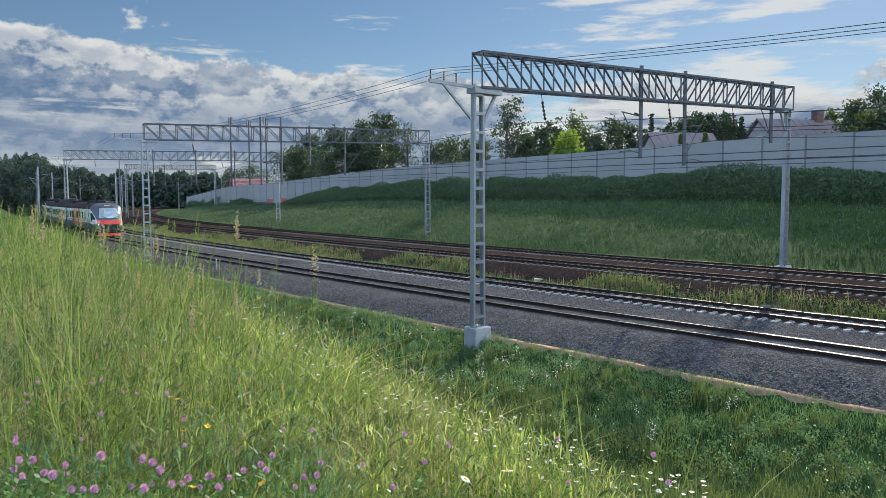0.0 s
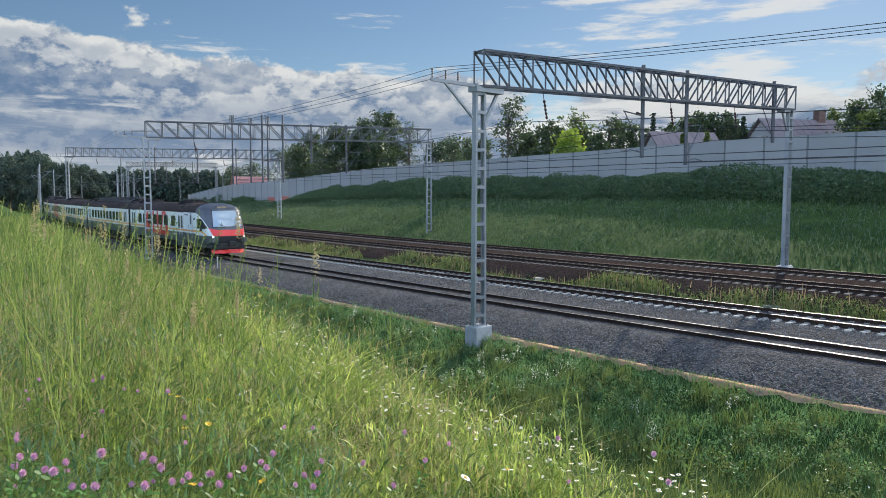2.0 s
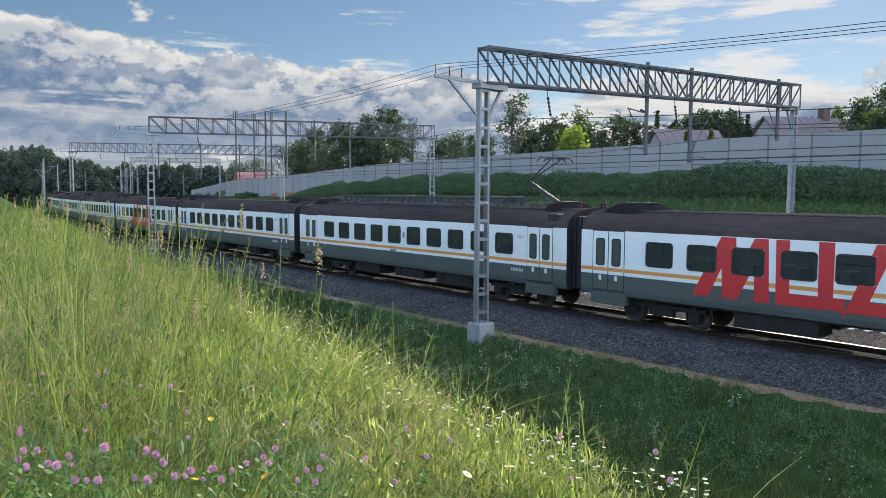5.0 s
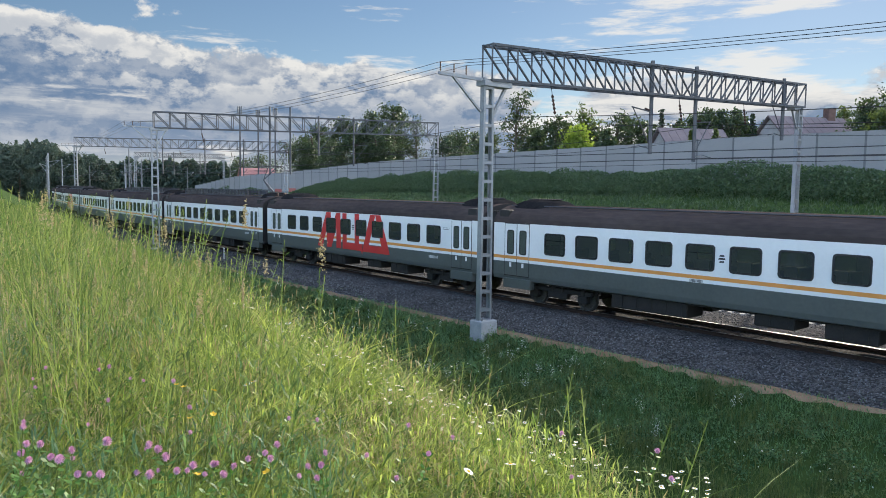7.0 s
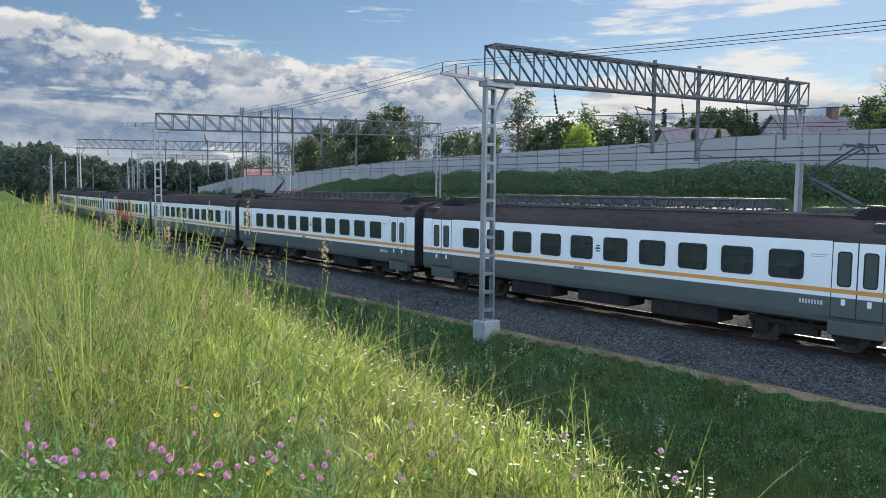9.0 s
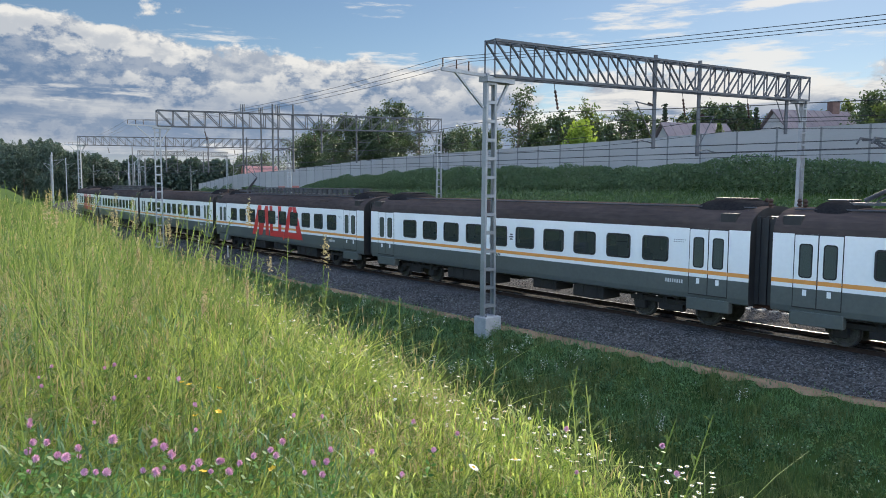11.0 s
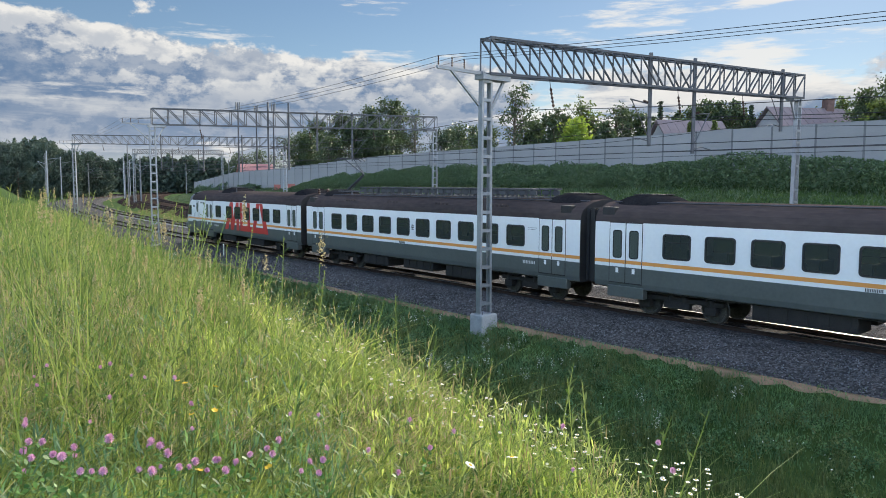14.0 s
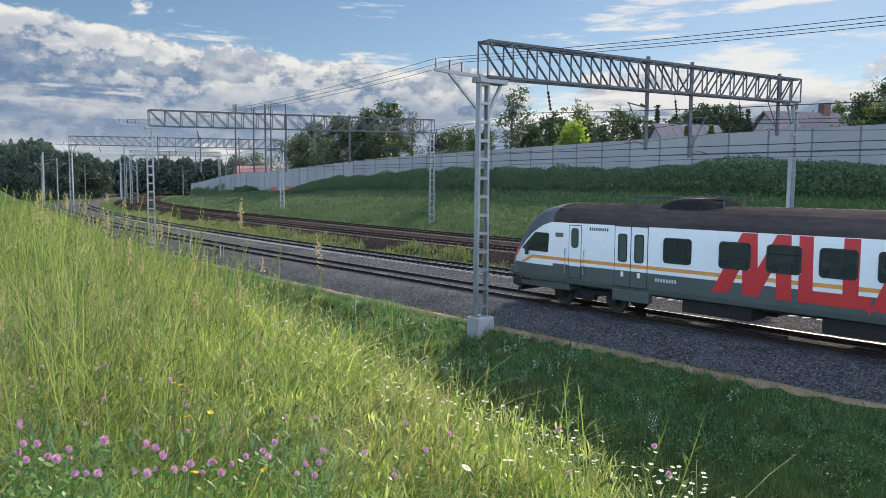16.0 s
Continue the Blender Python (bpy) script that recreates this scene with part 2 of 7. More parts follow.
# yellower than DITCH: sunlight along the ditch floor put into the colour
OLIVE = mat("sunlit_trough_grass", (0.085, 0.125, 0.034), (0.20, 0.225, 0.075), 0.6, scale=0.5, fine=4, trans=0.4, per_island=0.7, bump=0)
TUSSOCK = mat("tussock_grass_blade", (0.036, 0.095, 0.018), (0.36, 0.405, 0.145), 0.48, spec=0.3, scale=1.6, fine=9, trans=0.5, per_island=0.6, bump=0)
CLOVERL = mat("clover_leaf", (0.03, 0.095, 0.02), (0.12, 0.25, 0.055), 0.5, scale=2, fine=20, trans=0.4, per_island=0.7, bump=0, spec=0.3)
DRY = mat("dry_grass_blade", (0.20, 0.19, 0.09), (0.50, 0.45, 0.27), 0.6, scale=1.6, fine=9, trans=0.4, per_island=0.6, bump=0, spec=0.25)
DEEP = mat("deep_green_blade", (0.02, 0.065, 0.014), (0.13, 0.22, 0.06), 0.5, scale=1.6, fine=9, trans=0.4, per_island=0.6, bump=0, spec=0.3)
BARK = mat("bark", (0.06, 0.05, 0.04), (0.12, 0.10, 0.08), 0.95, scale=2, fine=14, bump=0.5, dist=0.03)
WHITEP = mat("white_train_paint", (0.77, 0.785, 0.79), (0.70, 0.715, 0.72), 0.3, scale=0.6, fine=8, bump=0.02, coat=0.3)
GREYP = mat("grey_train_paint", (0.066, 0.077, 0.076), (0.092, 0.104, 0.102), 0.4, scale=0.6, fine=9, bump=0.02)
ROOFP = mat("dusty_roof_paint", (0.042, 0.036, 0.036), (0.085, 0.068, 0.064), 0.9, spec=0.0, scale=0.5, fine=6, bump=0.05, stretch=(0.35, 1, 1))
ORANGE = mat("orange_stripe", (0.72, 0.31, 0.085), (0.64, 0.27, 0.07), 0.3, bump=0)
RED = mat("red_train_paint", (0.56, 0.035, 0.04), (0.46, 0.03, 0.035), 0.35, scale=0.8, fine=8, bump=0.02)
BRIGHTRED = mat("bright_red_paint", (0.85, 0.05, 0.045), (0.75, 0.045, 0.04), 0.3, bump=0)
SILVERP = mat("dark_silver_paint", (0.075, 0.082, 0.1), (0.11, 0.118, 0.138), 0.42, 0.3, scale=1, fine=10, bump=0.02)
BLACK = mat("black_rubber", (0.012, 0.012, 0.013), (0.022, 0.022, 0.024), 0.6, bump=0.05)
UNDER = mat("dirty_underframe", (0.009, 0.009, 0.009), (0.026, 0.023, 0.021), 0.8, scale=2, fine=20)
WHEELM = mat("wheel_steel", (0.12, 0.115, 0.11), (0.04, 0.035, 0.032), 0.5, 0.6, scale=6, fine=30)
SEATM = mat("blue_grey_seat", (0.06, 0.08, 0.12), None, 0.8)
LININGM = mat("cream_lining", (0.6, 0.59, 0.55), None, 0.7)
GLASS = glass("dark_window_glass", (0.045, 0.055, 0.058), 0.42)
# pale blue base, partly metallic below, stands in for the sky's reflection
SCREEN = glass("sky_toned_windscreen", (0.42, 0.5, 0.56), 0.08)
SCREEN.node_tree.nodes["Principled BSDF"].inputs["Metallic"].default_value = 0.25
BARS = mat("dark_lettering", (0.03, 0.03, 0.035), None, 0.6, bump=0)
PALEBARS = mat("pale_lettering", (0.6, 0.6, 0.6), None, 0.6, bump=0)
LAMPW = glow("lit_headlamp", (1.0, 0.95, 0.85), 1.4)
SIGNY = glow("lit_destination_sign", (0.8, 0.6, 0.3), 0.35)
PETAL = mat("white_petal", (0.82, 0.82, 0.80), (0.7, 0.7, 0.68), 0.6, trans=0.3, bump=0)
DISC = mat("yellow_flower", (0.75, 0.48, 0.03), (0.6, 0.36, 0.02), 0.7, bump=0.2)
CLOVER = mat("pink_clover_head", (0.44, 0.19, 0.35), (0.62, 0.36, 0.52), 0.7, scale=60, fine=200, trans=0.2, per_object=0.4, bump=0.3)
ROOFT = mat("mauve_metal_roof", (0.14, 0.112, 0.12), (0.20, 0.16, 0.165), 0.75, scale=0.6, fine=6)
ROOFR = mat("red_metal_roof", (0.34, 0.16, 0.145), (0.42, 0.2, 0.18), 0.7, scale=0.6, fine=6)
PLASTER = mat("plaster", (0.34, 0.33, 0.33), (0.44, 0.43, 0.42), 0.9, scale=0.8, fine=9)
BRICKM = mat("chimney_brick", (0.10, 0.06, 0.052), (0.16, 0.095, 0.08), 0.9, scale=3, fine=20)

# ================= mesh helpers =================


class Geo:
    """Collects vertices and faces of one mesh."""

    def __init__(self):
        self.v, self.f, self.m = [], [], []

    def add(self, verts, faces, mi=0):
        k = len(self.v)
        self.v += [tuple(q) for q in verts]
        self.f += [tuple(i + k for i in q) for q in faces]
        self.m += [mi] * len(faces)
        return self

    def box(self, x0, x1, y0, y1, z0, z1, mi=0, c=0.0):
        """A box; c cuts its upright and level long edges."""
        if c <= 0:
            self.add([(x, y, z) for z in (z0, z1) for x, y in ((x0, y0), (x1, y0), (x1, y1), (x0, y1))],
                     [(3, 2, 1, 0), (4, 5, 6, 7), (0, 1, 5, 4), (1, 2, 6, 5), (2, 3, 7, 6), (3, 0, 4, 7)], mi)
            return self
        rings = []
        for z, i in ((z0, c), (z0 + c, 0), (z1 - c, 0), (z1, c)):
            d = c
            rings.append([(x0 + i + d * 0, y0 + i + d, z), (x0 + i + d, y0 + i, z), (x1 - i - d, y0 + i, z), (x1 - i, y0 + i + d, z),
                          (x1 - i, y1 - i - d, z), (x1 - i - d, y1 - i, z), (x0 + i + d, y1 - i, z), (x0 + i, y1 - i - d, z)])
        vs = [q for r in rings for q in r]
        fs = [tuple(range(7, -1, -1)), tuple(range(24, 32))]
        for a in range(3):
            for i in range(8):
                j = (i + 1) % 8
                fs.append((a * 8 + i, a * 8 + j, a * 8 + 8 + j, a * 8 + 8 + i))
        return self.add(vs, fs, mi)

    def beam(self, p, q, w, h, mi=0, up=(0, 0, 1)):
        p, q = Vector(p), Vector(q)
        d = (q - p).normalized()
        s = d.cross(Vector(up))
        if s.length < 1e-4:
            s = d.cross(Vector((1, 0, 0)))
        s.normalize()
        t = s.cross(d)
        vs = [e + s * a * w / 2 + t * b * h / 2 for e in (p, q) for a, b in ((-1, -1), (1, -1), (1, 1), (-1, 1))]
        return self.add(vs, [(0, 1, 2, 3), (7, 6, 5, 4), (0, 4, 5, 1), (1, 5, 6, 2), (2, 6, 7, 3), (3, 7, 4, 0)], mi)

    def tube(self, pts, r, n=6, mi=0, caps=True):
        pts = [Vector(p) for p in pts]
        rr = r if isinstance(r, (list, tuple)) else [r] * len(pts)
        vs, fs = [], []
        for i, p in enumerate(pts):
            d = (pts[min(i + 1, len(pts) - 1)] - pts[max(i - 1, 0)]).normalized()
            s = d.cross(Vector((0, 0, 1)))
            if s.length < 1e-3:
                s = Vector((1, 0, 0))
            s.normalize()
            t = s.cross(d)
            vs += [p + (s * math.cos(a) + t * math.sin(a)) * rr[i] for a in [k * 2 * math.pi / n for k in range(n)]]
        for i in range(len(pts) - 1):
            for k in range(n):
                j = (k + 1) % n
                fs.append((i * n + k, i * n + j, i * n + n + j, i * n + n + k))
        if caps:
            fs.append(tuple(range(n - 1, -1, -1)))
            fs.append(tuple(range((len(pts) - 1) * n, len(pts) * n)))
        return self.add(vs, fs, mi)

    def lathe(self, base, prof, n=10, mi=0, axis="z"):
        """prof: rows of radius and height along the axis."""
        b = Vector(base)
        vs = []
        for r, h in prof:
            for k in range(n):
                a = k * 2 * math.pi / n
                q = (r * math.cos(a), r * math.sin(a), h) if axis == "z" else (r * math.cos(a), h, r * math.sin(a))
                vs.append(b + Vector(q))
        fs = [(i * n + k, i * n + (k + 1) % n, i * n + n + (k + 1) % n, i * n + n + k) for i in range(len(prof) - 1) for k in range(n)]
        fs += [tuple(range(n - 1, -1, -1)), tuple(range((len(prof) - 1) * n, len(prof) * n))]
        return self.add(vs, fs, mi)

    def mesh(self, name, mats, smooth=False):
        me = bpy.data.meshes.new(name)
        me.from_pydata(self.v, [], self.f)
        for q in mats if isinstance(mats, (list, tuple)) else [mats]:
            me.materials.append(q)
        if any(self.m):
            me.polygons.foreach_set("material_index", self.m)
        if smooth:
            me.polygons.foreach_set("use_smooth", [True] * len(self.f))
        me.update()
        return me


def part(name, geo, mats, parent=None, label="", smooth=False, at=None):
    """One mesh object, under a thing or a part."""
    ob = new(name, geo.mesh(name, mats, smooth) if isinstance(geo, Geo) else geo)
    if parent is not None:
        ob.parent = parent
    if at is not None:
        ob.matrix_basis = at
    if label:
        tagged(ob, label)
    return ob


def quick(name, verts, faces, mats, idx=None, smooth=False):
    """A mesh from arrays: verts n x 3, faces m x 3 or m x 4."""
    me = bpy.data.meshes.new(name)
    k = faces.shape[1]
    me.vertices.add(len(verts))
    me.vertices.foreach_set("co", np.ascontiguousarray(verts, np.float32).ravel())
    me.loops.add(faces.size)
    me.loops.foreach_set("vertex_index", np.ascontiguousarray(faces, np.int32).ravel())
    me.polygons.add(len(faces))
    me.polygons.foreach_set("loop_start", np.arange(0, faces.size, k, dtype=np.int32))
    for q in mats if isinstance(mats, (list, tuple)) else [mats]:
        me.materials.append(q)
    if idx is not None:
        me.polygons.foreach_set("material_index", np.ascontiguousarray(idx, np.int32))
    if smooth:
        me.polygons.foreach_set("use_smooth", np.ones(len(faces), bool))
    me.update(calc_edges=True)
    return me


rng = np.random.default_rng(7)

# ================= the line of the tracks =================
# u runs along the near track, growing against the train's travel; off is the distance to the far side of its axis
UU = np.arange(-330.0, 460.0, 2.0)
KK = 0.00134 + 0.00071 * np.clip((UU - 122) / 60, 0, 1)
PH = np.cumsum(KK * 2.0)
I0 = int(np.argmin(np.abs(UU)))
PH = PH - PH[I0] + 0.8596
CX, CY = np.cumsum(-np.cos(PH) * 2), np.cumsum(np.sin(PH) * 2)
CX, CY = CX - CX[I0] + 1.5, CY - CY[I0] + 35.52
NX, NY = np.sin(PH), np.cos(PH)


def at(u, off=0.0, z=0.0):
    i = lambda a: float(np.interp(u, UU, a))
    nx, ny = i(NX), i(NY)
    k = math.hypot(nx, ny)
    return Vector((i(CX) + nx / k * off, i(CY) + ny / k * off, z))


def ats(u, off, z):
    i = lambda a: np.interp(u, UU, a)
    return np.stack([i(CX) + i(NX) * off, i(CY) + i(NY) * off, np.broadcast_to(z, np.shape(u))], 1)


def along(xy):
    """u and off of many places."""
    us, os_ = np.empty(len(xy)), np.empty(len(xy))
    for a in range(0, len(xy), 8000):
        q = xy[a:a + 8000]
        i = ((q[:, None, 0] - CX[None]) ** 2 + (q[:, None, 1] - CY[None]) ** 2).argmin(1)
        dx, dy = q[:, 0] - CX[i], q[:, 1] - CY[i]
        us[a:a + 8000] = UU[i] + dx * -np.cos(PH[i]) + dy * np.sin(PH[i])
        os_[a:a + 8000] = dx * NX[i] + dy * NY[i]
    return us, os_


OFF2 = 5.97                                   # second new track
off_e = lambda u: 12.69 + 0.0174 * u          # old tracks
off_f = lambda u: 19.06 + 0.0174 * u
ZE = 0.55
# noise wall: a straight line; w metres along it to the right
WP, WD = np.array((-5.36, 115.73)), np.array((math.cos(0.9675), -math.sin(0.9675)))
WN = np.array((-WD[1], WD[0])) * 1.0          # away from the tracks
wall_top = lambda w: np.interp(w, [-125, -118, -88, -48, -31, -12, 20, 47, 53, 75, 140], [4.9, 5.3, 7.4, 8.2, 8.8, 9.4, 9.7, 9.9, 10.0, 9.9, 9.8])
wall_foot = lambda w: wall_top(w) - np.interp(w, [-118, -48, -30, 0], [3.4, 4.6, 4.5, 4.0])
# crest of the camera's meadow
CP, CD = np.array((0.62, 3.88)), np.array((-0.53, 0.848))
CN = np.array((0.848, 0.53))
CREST = H - 1.72


def value_noise(x, y, s, seed=0):
    """Smooth value noise in arrays."""
    x, y = x / s + seed * 17.3, y / s + seed * 9.1
    ix, iy = np.floor(x).astype(np.int64), np.floor(y).astype(np.int64)
    fx, fy = x - ix, y - iy
    fx, fy = fx * fx * (3 - 2 * fx), fy * fy * (3 - 2 * fy)
    hsh = lambda a, b: (np.abs(np.sin(a * 127.1 + b * 311.7 + seed * 74.7) * 43758.5453) % 1.0)
    return (hsh(ix, iy) * (1 - fx) + hsh(ix + 1, iy) * fx) * (1 - fy) + (hsh(ix, iy + 1) * (1 - fx) + hsh(ix + 1, iy + 1) * fx) * fy


def ground_z(xy):
    x, y = xy[:, 0], xy[:, 1]
    u, o = along(xy)
    e = (x - CP[0]) * CN[0] + (y - CP[1]) * CN[1]
    rough = (value_noise(x, y, 3.0, 1) - 0.5) * 0.25 + (value_noise(x, y, 0.9, 2) - 0.5) * 0.08
    # near side: verge, ditch, meadow bank
    side = np.interp(o, [-11, -9, -7.2, -5.4, -4.35, -4.05, -3.6], [-2.0, -2.0, -1.75, -1.3, -0.92, -0.72, -0.72]) + rough * np.clip((-o - 4.3) / 1.5, 0, 1)
    bank = CREST - 0.62 * np.maximum(e + 0.15, 0) + rough * 0.7 + 0.16 * np.clip(-e - 0.8, 0, 4)
    near = np.maximum(side, bank)
    # between and under the tracks
    oe, of = off_e(u), off_f(u)
    mid = np.where(o < oe - 3.4, np.interp(o, [-3.6, 8.6, 9.6], [-0.7, -0.7, -0.55]), np.interp(o - oe, [-3.4, -2.0, -1.6], [-0.5, 0.12, 0.2]))
    # embankment up to the wall
    w = (x - WP[0]) * WD[0] + (y - WP[1]) * WD[1]
    dw = -((x - WP[0]) * WN[0] + (y - WP[1]) * WN[1])
    s = np.maximum(o - of - 3.0, 0)
    fr = np.where(dw > 0, s / np.maximum(s + dw - 0.6, 0.05), 1.0)
    fr = np.clip(fr, 0, 1)
    foot = wall_foot(w)
    far = 0.25 + (foot - 0.25) * (fr ** 0.9) + rough * np.clip(s, 0, 1)
    d = np.hypot(x, y)
    z = np.where(o < -3.6, near, np.where(o < of + 3.0, mid, far))
    # far country
    k = np.clip((d - 300) / 300, 0, 1)
    z = z * (1 - k) + k * (1.0 + 2.0 * (value_noise(x, y, 300, 3) - 0.5))
    left = np.clip((u - 210) / 60, 0, 1) * np.clip((o - 8) / 8, 0, 1)
    return z * (1 - left) + left * np.minimum(z, 0.4)


def make_ground():
    ang = np.radians(np.concatenate([np.arange(-42, 42, 0.3), np.arange(42, 318, 4.0)]))
    rad = np.concatenate([[0.3, 0.9, 1.5], np.geomspace(2.0, 130, 210), np.geomspace(140, 4000, 30)])
    A, R_ = np.meshgrid(ang, rad)
    xy = np.stack([(np.sin(A) * R_).ravel(), (np.cos(A) * R_).ravel()], 1)
    v = np.column_stack([xy, ground_z(xy)])
    na, nr = len(ang), len(rad)
    i, j = np.meshgrid(np.arange(nr - 1), np.arange(na), indexing="ij")
    j2 = (j + 1) % na
    f = np.stack([i * na + j, (i + 1) * na + j, (i + 1) * na + j2, i * na + j2], -1).reshape(-1, 4)
    c = np.arange(na)
    v = np.vstack([v, [[0, 0, ground_z(np.zeros((1, 2)))[0]]]])
    hub = np.stack([c, np.full(na, len(v) - 1), np.full(na, len(v) - 1), (c + 1) % na], 1)
    tri = np.vstack([f[:, [0, 3, 2]], f[:, [0, 2, 1]], hub[:, [0, 1, 3]]])
    me = quick("ground", v, tri, SOIL, smooth=True)
    tagged(new("ground", me), "grassy earth of the meadow bank, ditch and railway cutting", "ground", kind="structure")


make_ground()


def strip(name, us, offs, zs, material, label, category, ragged=0.0):
    """A bed along the track: a cross-section of offsets and heights, swept along u."""
    vs = []
    n = len(offs)
    for q, (o, z) in enumerate(zip(offs, zs)):
        oo = o(us) if callable(o) else np.full(len(us), float(o))
        if ragged and q in (0, n - 1):
            oo = oo + (value_noise(us, us * 0 + q, 0.8, 5) - 0.5) * ragged + (value_noise(us, us * 0 + q, 3.5, 6) - 0.5) * ragged * 1.5
        line = ats(us, oo, z)
        if ragged >= 0 and 0 < q < n - 1:
            line[:, 2] += (value_noise(us, us * 0 + q * 7.3, 0.7, 31) - 0.5) * 0.035
        vs.append(line)
    v = np.stack(vs, 1).reshape(-1, 3)
    i, j = np.meshgrid(np.arange(len(us) - 1), np.arange(n - 1), indexing="ij")
    f = np.stack([i * n + j, i * n + j + 1, (i + 1) * n + j + 1, (i + 1) * n + j], -1).reshape(-1, 4)
    ob = new(name, quick(name, v, f, material, smooth=False))
    return tagged(ob, label, category, kind="structure")


FINE = np.concatenate([np.arange(-60, 60, 0.35), np.arange(60, 440, 2.0)])
strip("ballast_bed", FINE, [-3.95, -3.4, -1.95, -1.5, -1.0, 0.0, 1.0, 1.5, 2.4, 3.6, 4.3, 4.75, 5.1, 5.4, 6.5, 7.1, 7.6, 8.0, 9.3],
      [-0.76, -0.57, -0.2, -0.165, -0.15, -0.15, -0.15, -0.165, -0.21, -0.25, -0.25, -0.215, -0.2, -0.165, -0.165, -0.17, -0.19, -0.22, -0.62], BALLAST,
      "bed of clean grey crushed stone under the two new tracks", "ballast")
strip("sand_strip", FINE, [-4.3, -4.05, -3.85, -3.68], [-1.12, -0.705, -0.69, -0.7], SAND, "ragged strip of bare orange sand beside the ballast", "sand", 0.45)
strip("old_ballast_bed", np.concatenate([np.arange(-60, 100, 1.0), np.arange(100, 440, 3.0)]),
      [lambda u: off_e(u) - 3.1, lambda u: off_e(u) - 1.9, lambda u: off_e(u) + 1.8, lambda u: off_f(u) - 1.8, lambda u: off_f(u) + 1.8, lambda u: off_f(u) + 2.9],
      [-0.35, ZE - 0.2, ZE - 0.19, ZE - 0.21, ZE - 0.19, 0.2], OLDBED, "bed of old brown ballast under the two older tracks", "ballast")


def make_track(name, off, zr, sleeper_mat, label, u0, u1, step, joined_to):
    """Rails as parts; the nearer sleepers as parts, the rest joined."""
    tr = tagged(new(name), label, "railway track", kind="structure")
    oc = off if callable(off) else (lambda u: u * 0 + off)
    us = np.concatenate([np.arange(-60, 100, 2.0), np.arange(100, 440, 4.0)])
    prof = [(-0.075, -0.18), (-0.075, -0.168), (-0.009, -0.15), (-0.009, -0.045), (-0.036, -0.035), (-0.036, -0.004), (-0.03, 0.0),
            (0.03, 0.0), (0.036, -0.004), (0.036, -0.035), (0.009, -0.045), (0.009, -0.15), (0.075, -0.168), (0.075, -0.18)]
    n = len(prof)
    for side in (-0.795, 0.795):
        v = np.stack([ats(us, oc(us) + side + a, zr + b) for a, b in prof], 1).reshape(-1, 3)
        i, j = np.meshgrid(np.arange(len(us) - 1), np.arange(n - 1), indexing="ij")
        f = np.stack([i * n + j, i * n + j + 1, (i + 1) * n + j + 1, (i + 1) * n + j], -1).reshape(-1, 4)
        part("rail", quick("rail", v, f, [RAILSIDE, RAILTOP if zr == 0 else OLDTOP], (j.ravel() == 6).astype(int)), None, tr)
    g = Geo()
    g.add([(a, y, z) for y, k in ((-1.35, 1), (-1.3, 1), (1.3, 1), (1.35, 1)) for a, z in ((-0.14, -0.2), (-0.11, 0.0 if abs(y) < 1.34 else -0.03), (0.11, 0.0 if abs(y) < 1.34 else -0.03), (0.14, -0.2))],
          [(0, 1, 2, 3), (15, 14, 13, 12)] + [(4 * r + c, 4 * r + 4 + c, 4 * r + 5 + c, 4 * r + 1 + c) for r in range(3) for c in range(3)])
    for y in (-0.795, 0.795):
        g.box(-0.09, 0.09, y - 0.17, y - 0.08, -0.01, 0.035)
        g.box(-0.09, 0.09, y + 0.08, y + 0.17, -0.01, 0.035)
    me = g.mesh("sleeper", sleeper_mat)
    u = u0
    count = 0
    rest = Geo()
    while u < joined_to:
        p, q = at(u, float(oc(u)), zr - (0.205 if name == "track_1" else 0.172)), at(u + 0.1, float(oc(u + 0.1)), 0)
        ang = math.atan2(q.y - p.y, q.x - p.x)
        p.z -= 0.05 * min(max((u - 40) / 60, 0), 1)
        m = Matrix.Translation(p) @ Matrix.Rotation(ang + random.uniform(-0.01, 0.01), 4, "Z")
        if u < u1 and count < 300:
            s = part("sleeper", me, None, tr)
            s.matrix_basis = m
            count += 1
        else:
            rest.add([m @ Vector(c) for c in ((-0.12, -1.35, 0), (0.12, -1.35, 0), (0.12, 1.35, 0), (-0.12, 1.35, 0), (-0.13, -1.36, -0.1), (0.13, -1.36, -0.1))], [(0, 1, 2, 3), (4, 5, 1, 0)])
        u += step
    if rest.v:
        tagged(part("far_sleepers", rest, sleeper_mat, tr), kind="stuff")


make_track("track_1", 0.0, 0.0, CONCRETE, "new railway track with polished rails on concrete sleepers", -24, 130, 0.545, 260)
make_track("track_2", OFF2, 0.0, CONCRETE, "new railway track with polished rails on pale concrete sleepers", -24, 130, 0.545, 260)
make_track("track_3", off_e, ZE, OLDSLEEP, "old railway track with rusty rails in brown ballast", -20, 90, 0.545, 200)
make_track("track_4", off_f, ZE, OLDSLEEP, "old railway track with rusty rails at the foot of the embankment", -20, 60, 0.545, 200)

# ================= noise wall =================


